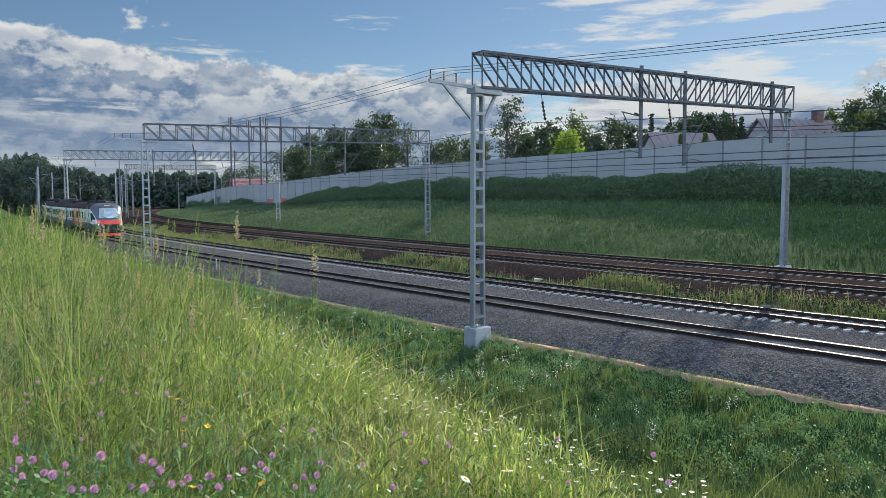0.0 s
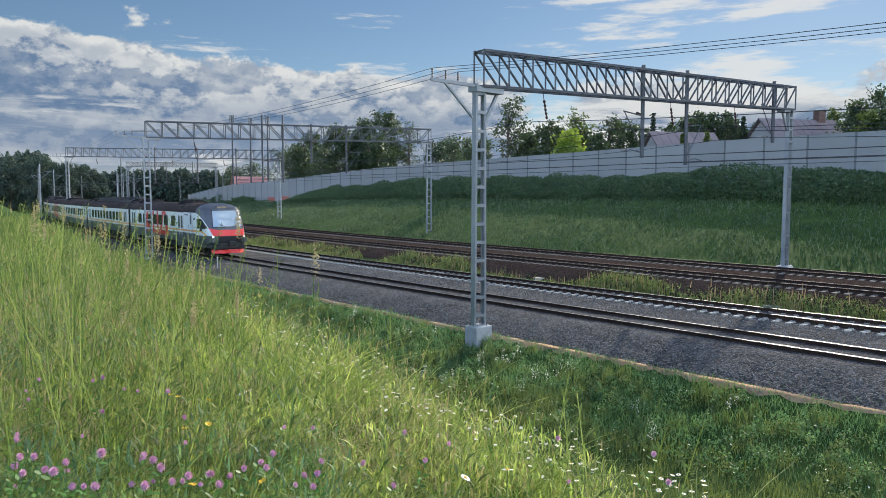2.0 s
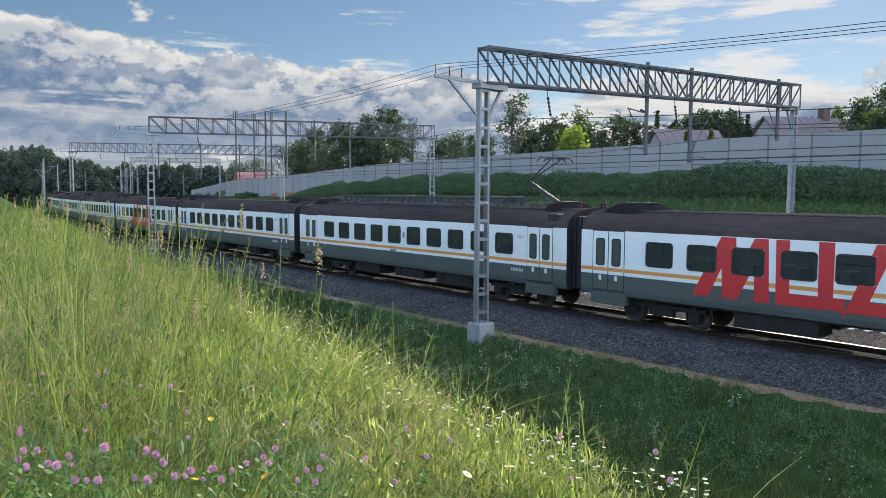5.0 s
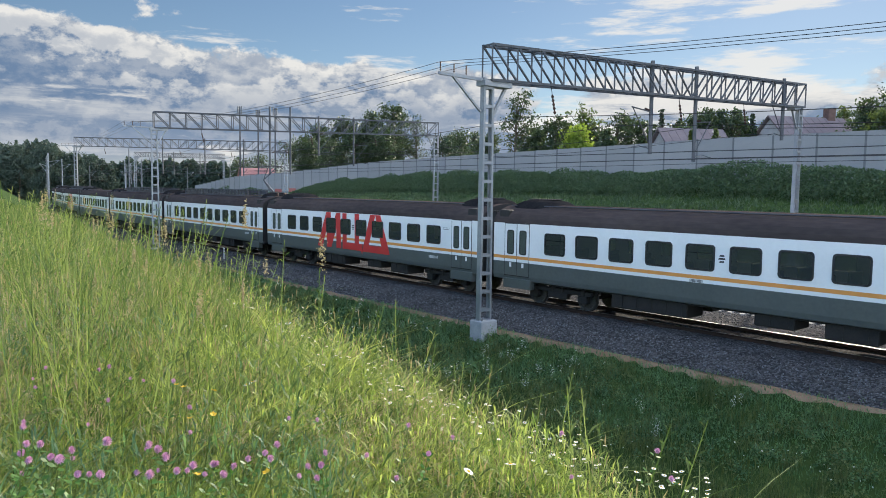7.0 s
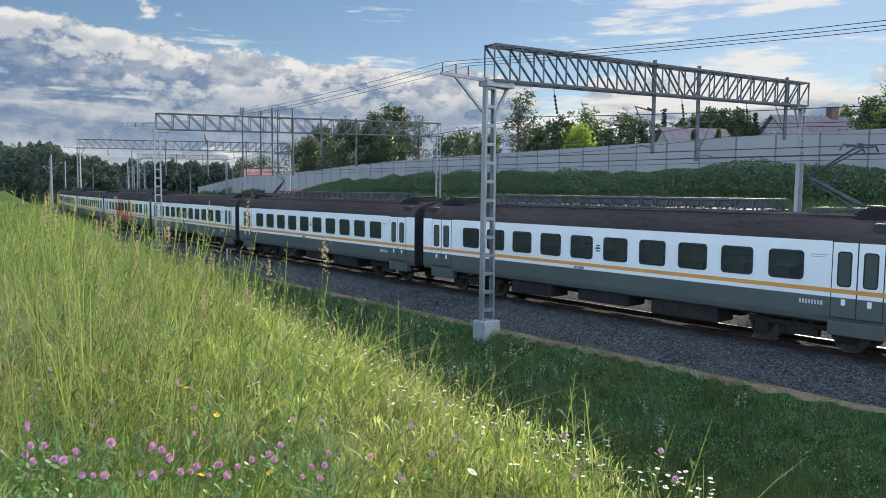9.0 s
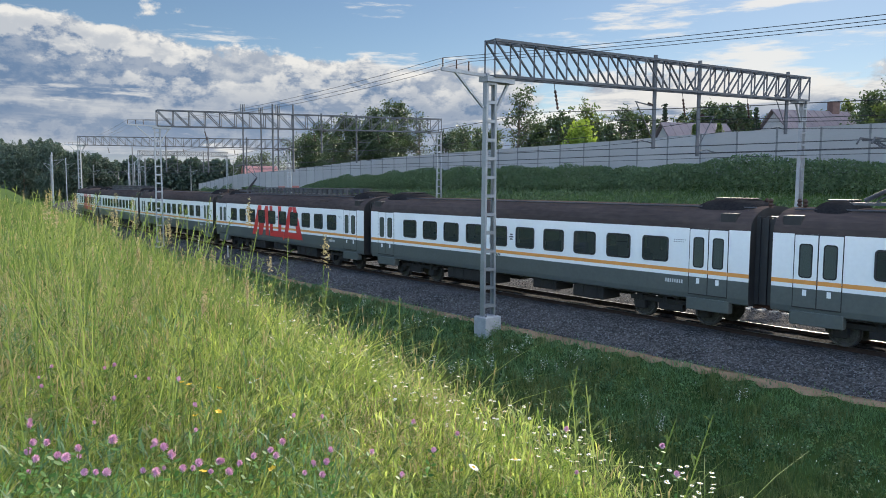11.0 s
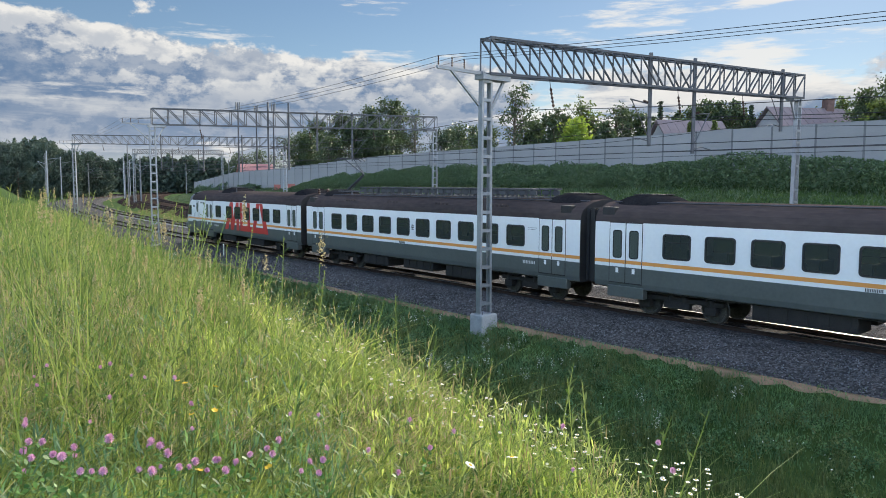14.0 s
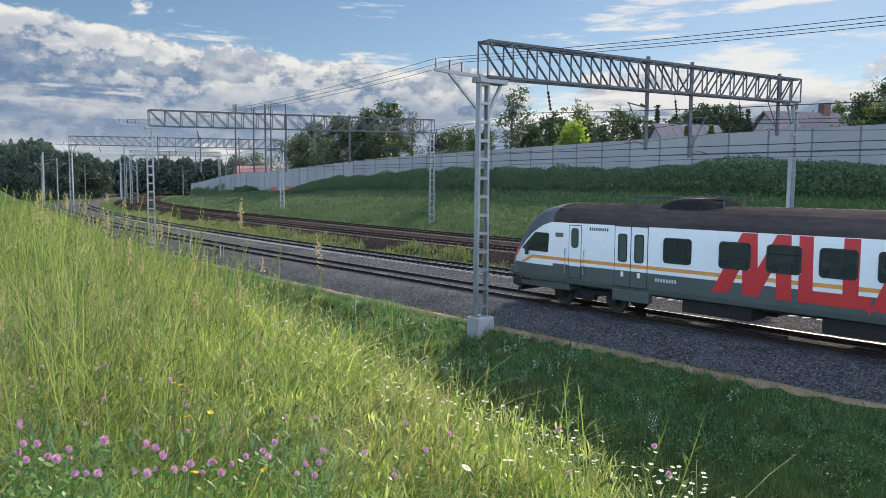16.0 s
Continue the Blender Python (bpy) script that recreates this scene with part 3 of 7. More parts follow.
def make_wall():
    wall = tagged(new("wall_noise"), "long pale grey noise wall of ribbed panels between dark posts", "noise wall", kind="structure")
    ang = math.atan2(WD[1], WD[0])
    g = Geo()
    for k in range(7):                      # ribbed boards with recessed joints
        z0 = k * 0.5
        g.box(0.06, 3.94, -0.06, 0.06, z0 + 0.02, z0 + 0.48)
    g.box(0.06, 3.94, -0.035, 0.035, 0.0, 3.5)
    g.box(0.0, 4.0, -0.08, 0.08, 3.5, 3.56)
    panel = g.mesh("panel", WALLP)
    g = Geo()
    g.box(-0.09, 0.09, -0.10, -0.085, 0, 3.9)
    g.box(-0.09, 0.09, 0.085, 0.10, 0, 3.9)
    g.box(-0.012, 0.012, -0.085, 0.085, 0, 3.9)
    post = g.mesh("post", WALLPOST)
    g = Geo()
    g.box(0.05, 3.95, -0.1, 0.1, 0.0, 1.15, c=0.01)
    low = g.mesh("plinth_panel", WALLP)
    redlow = g.mesh("red_plinth_panel", WALLRED)
    w = -124.0
    while w < 150:
        top = float(wall_top(w + 2))
        p = WP + WD * w
        m = lambda z: Matrix.Translation((p[0], p[1], z)) @ Matrix.Rotation(ang, 4, "Z")
        h = 3.56
        part("panel", panel, None, wall).matrix_basis = m(top - h)
        part("post", post, None, wall).matrix_basis = m(top - 3.9)
        red = (-92 < w < -70 and int(w / 4) % 2) or -64 < w < -56 or w in (-52.0,)
        part("plinth_panel", redlow if red else low, None, wall).matrix_basis = m(top - h - 1.15)
        w += 4.0


# ================= masts and portals =================


def lattice_mast(parent, base, height, depth, ang, taper=0.0, material=GALV):
    """Two channels joined by battens, on a concrete foot. base: top of the foot."""
    m = Matrix.Translation(base) @ Matrix.Rotation(ang, 4, "Z")
    mast = part("mast", Geo().box(-0.16, 0.16, -depth / 2 - 0.05, depth / 2 + 0.05, 0, 0.03), material, parent, at=m)
    t = lambda z: (depth - taper * z / height) / 2
    for s in (-1, 1):
        q0, q1 = t(0), t(height)
        prof = [(-0.11, 0.012), (0.11, 0.012), (0.11, -0.085), (0.099, -0.085), (0.099, 0.0), (-0.099, 0.0), (-0.099, -0.085), (-0.11, -0.085)]
        g = Geo().add([(x, s * (q + k), z) for z, q in ((0.03, q0), (height, q1)) for x, k in prof], [(i, (i + 1) % 8, 8 + (i + 1) % 8, 8 + i) for i in range(8)])
        part("channel", g, material, mast)
    z = 0.35
    while z < height - 0.2:
        for x in (-0.118, 0.11):
            part("batten", Geo().box(x, x + 0.008, -t(z), t(z), z, z + 0.12), material, mast)
        z += 0.72
    return mast


def concrete_foot(parent, base, h, ang):
    g = Geo().box(-0.36, 0.36, -0.42, 0.42, -h - 0.6, 0.0, c=0.03)
    g.box(-0.28, 0.28, -0.34, 0.34, 0.0, 0.02)
    foot = part("foundation", g, FOUND, parent, "pale concrete foundation block", at=Matrix.Translation(base) @ Matrix.Rotation(ang, 4, "Z"))
    for x in (-0.2, 0.2):
        for y in (-0.26, 0.26):
            part("anchor_bolt", Geo().lathe((x, y, 0.0), [(0.03, 0), (0.03, 0.05), (0.014, 0.05), (0.014, 0.12)], 6), DARKSTEEL, foot)


def truss(parent, p, q, deep, wide, step, material, bar=0.07):
    """A box truss of four chords with posts and diagonals."""
    p, q = Vector(p), Vector(q)
    d = (q - p)
    n = max(2, round(d.length / step))
    d.normalize()
    s = d.cross(Vector((0, 0, 1))).normalized() * wide / 2
    down = Vector((0, 0, -deep))
    beam = part("crossbeam", Geo().beam(p + s, q + s, bar, bar), material, parent)
    for e in (-s, s + down, -s + down):
        part("chord", Geo().beam(p + e, q + e, bar, bar), material, beam)
    L = (q - p).length
    for i in range(n + 1):
        a = p + d * (L * i / n)
        g = Geo()
        for e in (s, -s):
            g.beam(a + e, a + e + down, bar * 0.6, bar * 0.6)
        g.beam(a + s, a - s, bar * 0.55, bar * 0.55)
        g.beam(a + s + down, a - s + down, bar * 0.55, bar * 0.55)
        part("frame", g, material, beam)
        if i < n:
            b = p + d * (L * (i + 1) / n)
            for e in (s, -s):
                up_first = i < n / 2
                part("diagonal", Geo().beam(a + e + (Vector() if up_first else down), b + e + (down if up_first else Vector()), bar * 0.65, bar * 0.65), material, beam)
            part("diagonal", Geo().beam(a + s, b - s, bar * 0.4, bar * 0.4), material, beam)
    return beam


def insulator(parent, p, q, r=0.06, material=PORCELAIN):
    p, q = Vector(p), Vector(q)
    n = 5
    pts, rr = [], []
    for i in range(n * 2 + 1):
        pts.append(p + (q - p) * (i / (n * 2)))
        rr.append(r if i % 2 else r * 0.35)
    return part("insulator", Geo().tube(pts, rr, 7), material, parent)


def hanging_post(parent, top, length, arm_dir, reach, above=0.15, material=GALV, arms=True):
    """A post that hangs from the beam, with a bracket for the contact wire."""
    top = Vector(top)
    low = top - Vector((0, 0, length))
    post = part("drop_post", Geo().beam(top + Vector((0, 0, above)), low, 0.15, 0.15), material, parent)
    if arms:
        a = Vector(arm_dir).normalized()
        m0 = low + Vector((0, 0, 2.0))
        g = Geo().tube([m0, m0 + a * reach + Vector((0, 0, 0.12))], 0.032)
        g.tube([low + Vector((0, 0, 0.35)), m0 + a * reach * 0.95 + Vector((0, 0, 0.1))], 0.028)
        part("bracket", g, material, post)
        c = low + Vector((0, 0, 0.25))
        part("steady_arm", Geo().tube([c, c + a * reach * 0.6 + Vector((0, 0, 0.1)), c + a * reach * 1.1], 0.025), material, post)
        insulator(post, m0 + a * 0.15 + Vector((0, 0, 0.05)), m0 + a * 0.5 + Vector((0, 0, 0.12)))


def portal(name, near, far, z_near, z_far, foot_near, foot_far, posts, label, material=GALV, arm=True, deep=1.35, step=1.35, bar=0.10):
    """A portal over the tracks: masts, beam, hanging posts. posts: rows of share of the span, length, arm side, height above the beam."""
    thing = tagged(new(name), label, "catenary portal", group="portals over the tracks")
    n, f = Vector((*near, foot_near)), Vector((*far, foot_far))
    d = Vector((f.x - n.x, f.y - n.y, 0)).normalized()
    ang = math.atan2(d.y, d.x) - math.pi / 2
    concrete_foot(thing, n, 0.75, ang)
    concrete_foot(thing, f, 0.3, ang)
    hn, hf = z_near - deep - foot_near + 0.1, z_far - deep - foot_far + 0.1
    lattice_mast(thing, n, hn, 0.62, ang, 0.12, material)
    lattice_mast(thing, f, hf, 0.62, ang, 0.12, material)
    a, b = Vector((n.x, n.y, z_near)) - d * 0.02, Vector((f.x, f.y, z_far)) + d * 0.12
    truss(thing, a, b, deep, 0.55, step, TRUSS if material is GALV else material, bar)
    s = d.cross(Vector((0, 0, 1))).normalized()
    for e, z, sg in ((n, z_near, 1), (f, z_far, -1)):
        t = Vector((e.x, e.y, z - deep))
        g = Geo().beam(t - d * 0.35 * 1 + Vector((0, 0, -0.12)), t + d * sg * 1.1 + Vector((0, 0, -0.12)), 0.5, 0.2)
        g.beam(t + Vector((0, 0, -1.3)) + d * sg * 0.3, t + d * sg * 0.95 + Vector((0, 0, -0.2)), 0.1, 0.1)
        part("bearing_bracket", g, material, thing)
    if arm:                                  # feeder arm on the meadow side
        t = Vector((n.x, n.y, z_near - deep))
        g = Geo().beam(t + d * 0.2, t - d * 2.42 + Vector((0, 0, 0.05)), 0.1, 0.12)
        g.beam(t - d * 0.35 + Vector((0, 0, -1.2)), t - d * 1.75, 0.08, 0.08)
        cross = part("feeder_arm", g, material, thing)
        for k in (2.35, 1.7, 1.1):
            insulator(cross, t - d * k + Vector((0, 0, 0.05)), t - d * k + Vector((0, 0, 0.45)), 0.04)
    for share, length, side, above in posts:
        p = a + (b - a) * share
        hanging_post(thing, p, length + deep, d * side, 1.5, above, TRUSS if material is GALV else material)
    for share in (0.14, 0.5, 0.74):          # insulator strings under the beam
        p = a + (b - a) * share + Vector((0, 0, -deep))
        insulator(thing, p + Vector((0.05, 0, -0.35)), p + Vector((0.2, 0.1, -1.15)), 0.07)
        part("hanger", Geo().tube([p, p + Vector((0.05, 0, -0.35))], 0.015, 5), WIRE, thing)
    return thing


WDIR = Vector((-0.65, 0.76, 0))               # about along the tracks, to the far left
PORTALS = [((1.36, 28.8), (21.1, 45.4)), ((-25.4, 63.1), (-1.62, 78.0)), ((-59.7, 117.0), (-25.5, 114.0)), ((-69.5, 162.0), (-58.0, 188.0))]
portal("portal", *PORTALS[0], 10.38, 11.4, -0.29, 0.5, [(0.412, 2.8, -1, 0.25), (0.558, 3.2, 1, 0.25), (0.915, 2.0, -1, 0.25)],
       "galvanised steel lattice portal on tall masts with a feeder arm")
portal("portal", *PORTALS[1], 11.1, 11.75, -0.55, 0.7, [(0.36, 4.0, 1, 0.9), (0.43, 4.0, -1, 0.9), (0.53, 2.2, 1, 0.2), (0.66, 3.2, 1, 0.2)],
       "galvanised steel lattice portal across four tracks in the distance")
portal("portal", *PORTALS[2], 12.3, 11.7, -0.4, 0.5, [(0.42, 4.0, 1, 0.3), (0.62, 4.0, -1, 0.3), (0.8, 4.0, 1, 0.3)],
       "distant galvanised steel lattice portal across the tracks")
portal("portal", *PORTALS[3], 12.1, 12.9, -0.3, 0.4, [(0.4, 4.0, 1, 0.3), (0.7, 4.0, -1, 0.3)],
       "far galvanised steel portal on concrete masts", arm=False, deep=1.0)


def single_mast(x, y, zb, zt, r=0.17, arm=0.0):
    m = tagged(new("catenary_mast"), "slender grey concrete catenary mast beside the tracks", "mast", group="far catenary masts")
    part("pole", Geo().tube([(x, y, zb), (x, y, zt)], [r * 1.1, r * 0.7], 8), POLE, m)
    if arm:
        part("bracket", Geo().tube([(x, y, zt - 2.2), (x + arm, y + 0.6, zt - 1.7)], 0.05, 5).tube([(x, y, zt - 3.6), (x + arm * 0.95, y + 0.6, zt - 1.75)], 0.04, 5), GALV, m)


def lattice_post(x, y, zt):
    m = tagged(new("catenary_mast"), "pale galvanised lattice catenary mast at the bend", "mast", group="far catenary masts")
    lattice_mast(m, Vector((x, y, -0.4)), zt + 0.4, 0.7, 0.4, 0.25, GALV)
    part("bracket", Geo().tube([(x, y, zt - 2.0), (x + 2.4, y + 0.6, zt - 1.6)], 0.05, 5).tube([(x, y, zt - 3.4), (x + 2.2, y + 0.6, zt - 1.65)], 0.04, 5), GALV, m)


def wires():
    spans = [-160, -105, -52, -3.2, 38.3, 92, 140, 190, 250]
    for name, off, z, sag, label in [("contact_wire", o, zz, 0.05, "dark copper contact wire strung over the track") for o, zz in ((0.0, 6.35), (OFF2, 6.35), (12.8, 6.7), (19.2, 6.7))] + \
            [("catenary_wire", o, zz, 0.75, "dark catenary wire sagging between the portals") for o, zz in ((0.0, 8.1), (OFF2, 8.1), (12.8, 8.4), (19.2, 8.4))]:
        pts = []
        for a, b in zip(spans[:-1], spans[1:]):
            for k in range(10):
                t = k / 10
                u = a + (b - a) * t
                grow = 0.0174 * u if off > 8 else 0
                pts.append(at(u, off + grow, z - 4 * sag * t * (1 - t)))
        tagged(part(name, Geo().tube(pts, 0.014 if off < 8 else 0.016, 4), WIRE), label, "overhead wire", group="overhead wires")
    for k, o in enumerate((2.35, 1.7, 1.1)):
        ends = []
        for (n, f), z in zip(PORTALS[:3], (10.38, 11.1, 12.3)):
            d = Vector((f[0] - n[0], f[1] - n[1], 0)).normalized()
            ends.append(Vector((n[0], n[1], z - 1.35 + 0.45)) - d * o)
        first = at(-55, -4.3 - o * 0.6, 8.6)
        chain = [at(-110, -4.3 - o * 0.6, 8.6), first] + ends
        pts = []
        for a, b in zip(chain[:-1], chain[1:]):
            for i in range(12):
                t = i / 12
                pts.append(a.lerp(b, t) - Vector((0, 0, 4 * 0.65 * t * (1 - t))))
        pts.append(chain[-1])
        tagged(part("feeder_wire", Geo().tube(pts, 0.009, 4), WIRE), "thin dark feeder wire on the arm of the portal masts", "overhead wire", group="feeder wires")


wires()

# ================= the train =================
SLOT = 22.05
WIN0, PITCH = 3.85, 1.6
ZW0, ZW1 = 1.77, 3.43           # white band
# half cross-section from the skirt up to the ridge
SECTION = [(1.60, 0.98), (1.70, 1.02), (1.735, 1.2), (1.74, ZW0), (1.74, 2.02), (1.74, 2.24), (1.74, 3.05), (1.735, ZW1), (1.70, 3.62), (1.58, 3.82), (1.32, 3.99), (0.95, 4.12), (0.5, 4.19), (0.0, 4.21)]


def side_material(z):
    return 0 if z < ZW0 - 0.01 else 1 if z < ZW1 - 0.01 else 2


def shell(x0, x1, holes, ends=True):
    """A car body with openings. holes: x ranges between the window sill and head, on both sides."""
    xs = sorted({x0, x1, *[q for h in holes for q in h]})
    g = Geo()
    for sg in (-1, 1):
        for a, b in zip(xs[:-1], xs[1:]):
            for (y0, z0), (y1, z1) in zip(SECTION[:-1], SECTION[1:]):
                if z0 == 2.24 and any(h[0] - 1e-4 <= a and b <= h[1] + 1e-4 for h in holes):
                    continue
                q = [(a, sg * y0, z0), (b, sg * y0, z0), (b, sg * y1, z1), (a, sg * y1, z1)]
                g.add(q if sg < 0 else q[::-1], [(0, 1, 2, 3)], side_material((z0 + z1) / 2))
    if ends:
        for x, sgn in ((x0, -1), (x1, 1)):
            ring = [(x, -y, z) for y, z in SECTION] + [(x, y, z) for y, z in SECTION[-2::-1]]
            g.add(ring if sgn > 0 else ring[::-1], [tuple(range(len(ring)))], 3)
    return g


def round_rect(w, h, r, n=4):
    pts = []
    for cx, cy, a0 in ((w / 2 - r, h / 2 - r, 0), (-w / 2 + r, h / 2 - r, 90), (-w / 2 + r, -h / 2 + r, 180), (w / 2 - r, -h / 2 + r, 270)):
        for k in range(n + 1):
            a = radians(a0 + 90 * k / n)
            pts.append((cx + r * math.cos(a), cy + r * math.sin(a)))
    return pts


def plate(g, outline, y, depth, mi=0, sg=-1):
    """A plate in the x-z plane that stands proud of a side wall (side sg) by depth."""
    n = len(outline)
    vs = [(x, y + sg * depth, z) for x, z in outline] + [(x, y, z) for x, z in outline]
    front = tuple(range(n)) if sg < 0 else tuple(range(n - 1, -1, -1))
    g.add(vs, [front] + [(i, n + i, n + (i + 1) % n, (i + 1) % n) for i in range(n)], mi)
    return g


def ring_plate(g, outer, inner, y, depth, mi=0, sg=-1):
    n = len(outer)
    vs = [(x, y + sg * depth, z) for x, z in outer] + [(x, y + sg * depth, z) for x, z in inner] + [(x, y, z) for x, z in outer] + [(x, y - sg * 0.03, z) for x, z in inner]
    fs = []
    for i in range(n):
        j = (i + 1) % n
        fs += [(i, j, n + j, n + i), (i, 2 * n + i, 2 * n + j, j), (n + i, n + j, 3 * n + j, 3 * n + i)]
    g.add(vs, fs, mi)
    return g


def make_window_meshes():
    w, h = 1.03, 0.84
    o, i = round_rect(w + 0.06, h + 0.06, 0.13), round_rect(w - 0.06, h - 0.06, 0.10)
    fr = ring_plate(Geo(), o, i, 0, 0.014).mesh("frame", BLACK)
    pane = plate(Geo(), round_rect(w - 0.03, h - 0.03, 0.11), 0.0, 0.004).mesh("pane", GLASS)
    bar = Geo().box(-w / 2 + 0.04, w / 2 - 0.04, -0.004, 0.012, 0.14, 0.165).mesh("transom", BLACK)
    return fr, pane, bar


WIN_MESH = make_window_meshes()


def add_window(car, x, z, sg, transom=False):
    m = Matrix.Translation((x, sg * 1.742, z))
    if sg > 0:
        m = m @ Matrix.Rotation(math.pi, 4, "Z")
    wdw = part("window", WIN_MESH[0], None, car, at=m)
    part("pane", WIN_MESH[1], None, wdw)
    if transom:
        part("transom", WIN_MESH[2], None, wdw)


def make_door_mesh():
    leaf = Geo()
    plate(leaf, [(-0.335, 1.774), (0.335, 1.774), (0.335, 3.4), (-0.335, 3.4)], 0, 0.012, 0)
    plate(leaf, [(-0.335, 1.2), (0.335, 1.2), (0.335, 1.77), (-0.335, 1.77)], 0, 0.012, 1)
    plate(leaf, [(-0.335, 1.9), (0.335, 1.9), (0.335, 2.03), (-0.335, 2.03)], -0.012, 0.003, 2)
    plate(leaf, [(-0.06, 1.55), (0.06, 1.55), (0.06, 1.735), (-0.06, 1.735)], -0.012, 0.003, 0)
    pane = plate(Geo(), round_rect(0.34, 0.98, 0.07), 0, 0.016)
    rim = ring_plate(Geo(), round_rect(0.40, 1.04, 0.10), round_rect(0.33, 0.97, 0.07), 0, 0.02)
    gap = Geo()
    plate(gap, [(-0.72, 1.16), (0.72, 1.16), (0.72, 3.43), (-0.72, 3.43)], 0, 0.004)
    step = Geo().box(-0.78, 0.78, 0.0, 0.3, 0.64, 1.06, c=0.02)
    return (gap.mesh("door_opening", BLACK), leaf.mesh("leaf", [WHITEP, GREYP, ORANGE]), pane.mesh("pane", GLASS), rim.mesh("rim", BLACK), step.mesh("step_box", GREYP))


DOOR_MESH = make_door_mesh()


def add_door(car, x, sg):
    m = Matrix.Translation((x, sg * 1.741, 0))
    if sg > 0:
        m = m @ Matrix.Rotation(math.pi, 4, "Z")
    d = part("door", DOOR_MESH[0], None, car, "black door surround with two sliding leaves", at=m)
    for k in (-0.355, 0.355):
        lf = part("leaf", DOOR_MESH[1], None, d, at=Matrix.Translation((k, 0, 0)))
        lf_p = Matrix.Translation((k, -0.002, 2.62))
        part("pane", DOOR_MESH[2], None, d, at=lf_p)
        part("rim", DOOR_MESH[3], None, d, at=lf_p)
    part("step_box", DOOR_MESH[4], None, d)


def make_wheel_mesh():
    g = Geo().lathe((0, 0, 0), [(0.12, -0.10), (0.15, -0.07), (0.40, -0.05), (0.42, -0.085), (0.475, -0.085), (0.485, 0.03), (0.51, 0.04), (0.51, 0.06), (0.15, 0.06)], 24, 0, "y")
    return g.mesh("wheel", WHEELM)


WHEEL = make_wheel_mesh()
AXLE = Geo().tube([(0, -0.8, 0), (0, 0.8, 0)], 0.08, 8).mesh("axle", UNDER)


def make_bogie_meshes():
    g = Geo()
    for s in (-1, 1):
        y = s * 1.06
        g.box(-1.75, 1.75, y - 0.09, y + 0.09, 0.62, 0.80, c=0.02)
        g.box(-0.5, 0.5, y - 0.11, y + 0.11, 0.38, 0.64, c=0.02)
        for x in (-1.3, 1.3):
            g.box(x - 0.22, x + 0.22, y - 0.13, y + 0.13, 0.3, 0.62, c=0.03)
            g.tube([(x, y + s * 0.02, 0.60), (x, y + s * 0.02, 0.84)], 0.13, 8)
            g.box(x - 0.62, x - 0.52, y - 0.5 * s - 0.05, y - 0.5 * s + 0.05, 0.35, 0.7)
        for x in (-0.25, 0.25):
            g.tube([(x, y, 0.62), (x, y, 1.02)], 0.12, 8)
    g.box(-0.35, 0.35, -1.0, 1.0, 0.5, 0.8)
    return g.mesh("bogie", UNDER)


BOGIE = make_bogie_meshes()


def add_bogie(car, x):
    b = part("bogie", BOGIE, None, car, "dirty black bogie frame", at=Matrix.Translation((x, 0, 0)))
    for dx in (-1.3, 1.3):
        part("axle", AXLE, None, b, at=Matrix.Translation((dx, 0, 0.475)))
        for s in (-1, 1):
            m = Matrix.Translation((dx, s * 0.79, 0.475))
            part("wheel", WHEEL, None, b, "steel wheel with a worn bright rim", at=m @ (Matrix.Rotation(math.pi, 4, "Z") if s > 0 else Matrix()))


def add_under(car, boxes):
    for x0, x1, z0 in boxes:
        g = Geo().box(x0, x1, -1.45, -0.35, z0, 1.0, c=0.03)
        g.box(x0 + 0.05, x1 - 0.05, 0.35, 1.45, z0 + 0.05, 1.0, c=0.03)
        n = int((x1 - x0) / 0.6)
        for k in range(n):
            a = x0 + 0.08 + k * (x1 - x0 - 0.1) / n
            g.box(a, a + 0.45, -1.475, -1.44, z0 + 0.07, 0.93)
        part("equipment_box", g, UNDER, car, "black equipment case under the floor")
    part("underframe", Geo().box(-10.3, 10.3, -1.5, 1.5, 0.92, 1.12), UNDER, car)


def air_pod(car, x, long, z=4.13):
    """A rounded fibreglass housing on the roof."""
    g = Geo()
    n, m = 12, 9
    vs = []
    for i in range(n + 1):
        a = -1 + 2 * i / n
        hx = (1 - abs(a) ** 3.2) ** 0.6
        for j in range(m + 1):
            b = -1 + 2 * j / m
            hy = (1 - abs(b) ** 3.0) ** 0.6
            vs.append((x + a * long / 2, b * 1.15 * (0.75 + 0.25 * hx), z - 0.08 + 0.4 * hx * hy))
    g.add(vs, [(i * (m + 1) + j, (i + 1) * (m + 1) + j, (i + 1) * (m + 1) + j + 1, i * (m + 1) + j + 1) for i in range(n) for j in range(m)])
    pod = part("air_conditioner_pod", g, PODM, car, "dark rounded housing on the roof", smooth=True)
    part("grille", Geo().box(x - long * 0.3, x + long * 0.3, -0.35, 0.35, z + 0.30, z + 0.335), BLACK, pod)
    part("pod_foot", Geo().box(x - long * 0.5, x + long * 0.5, -1.05, 1.05, z - 0.16, z - 0.04), BLACK, pod)


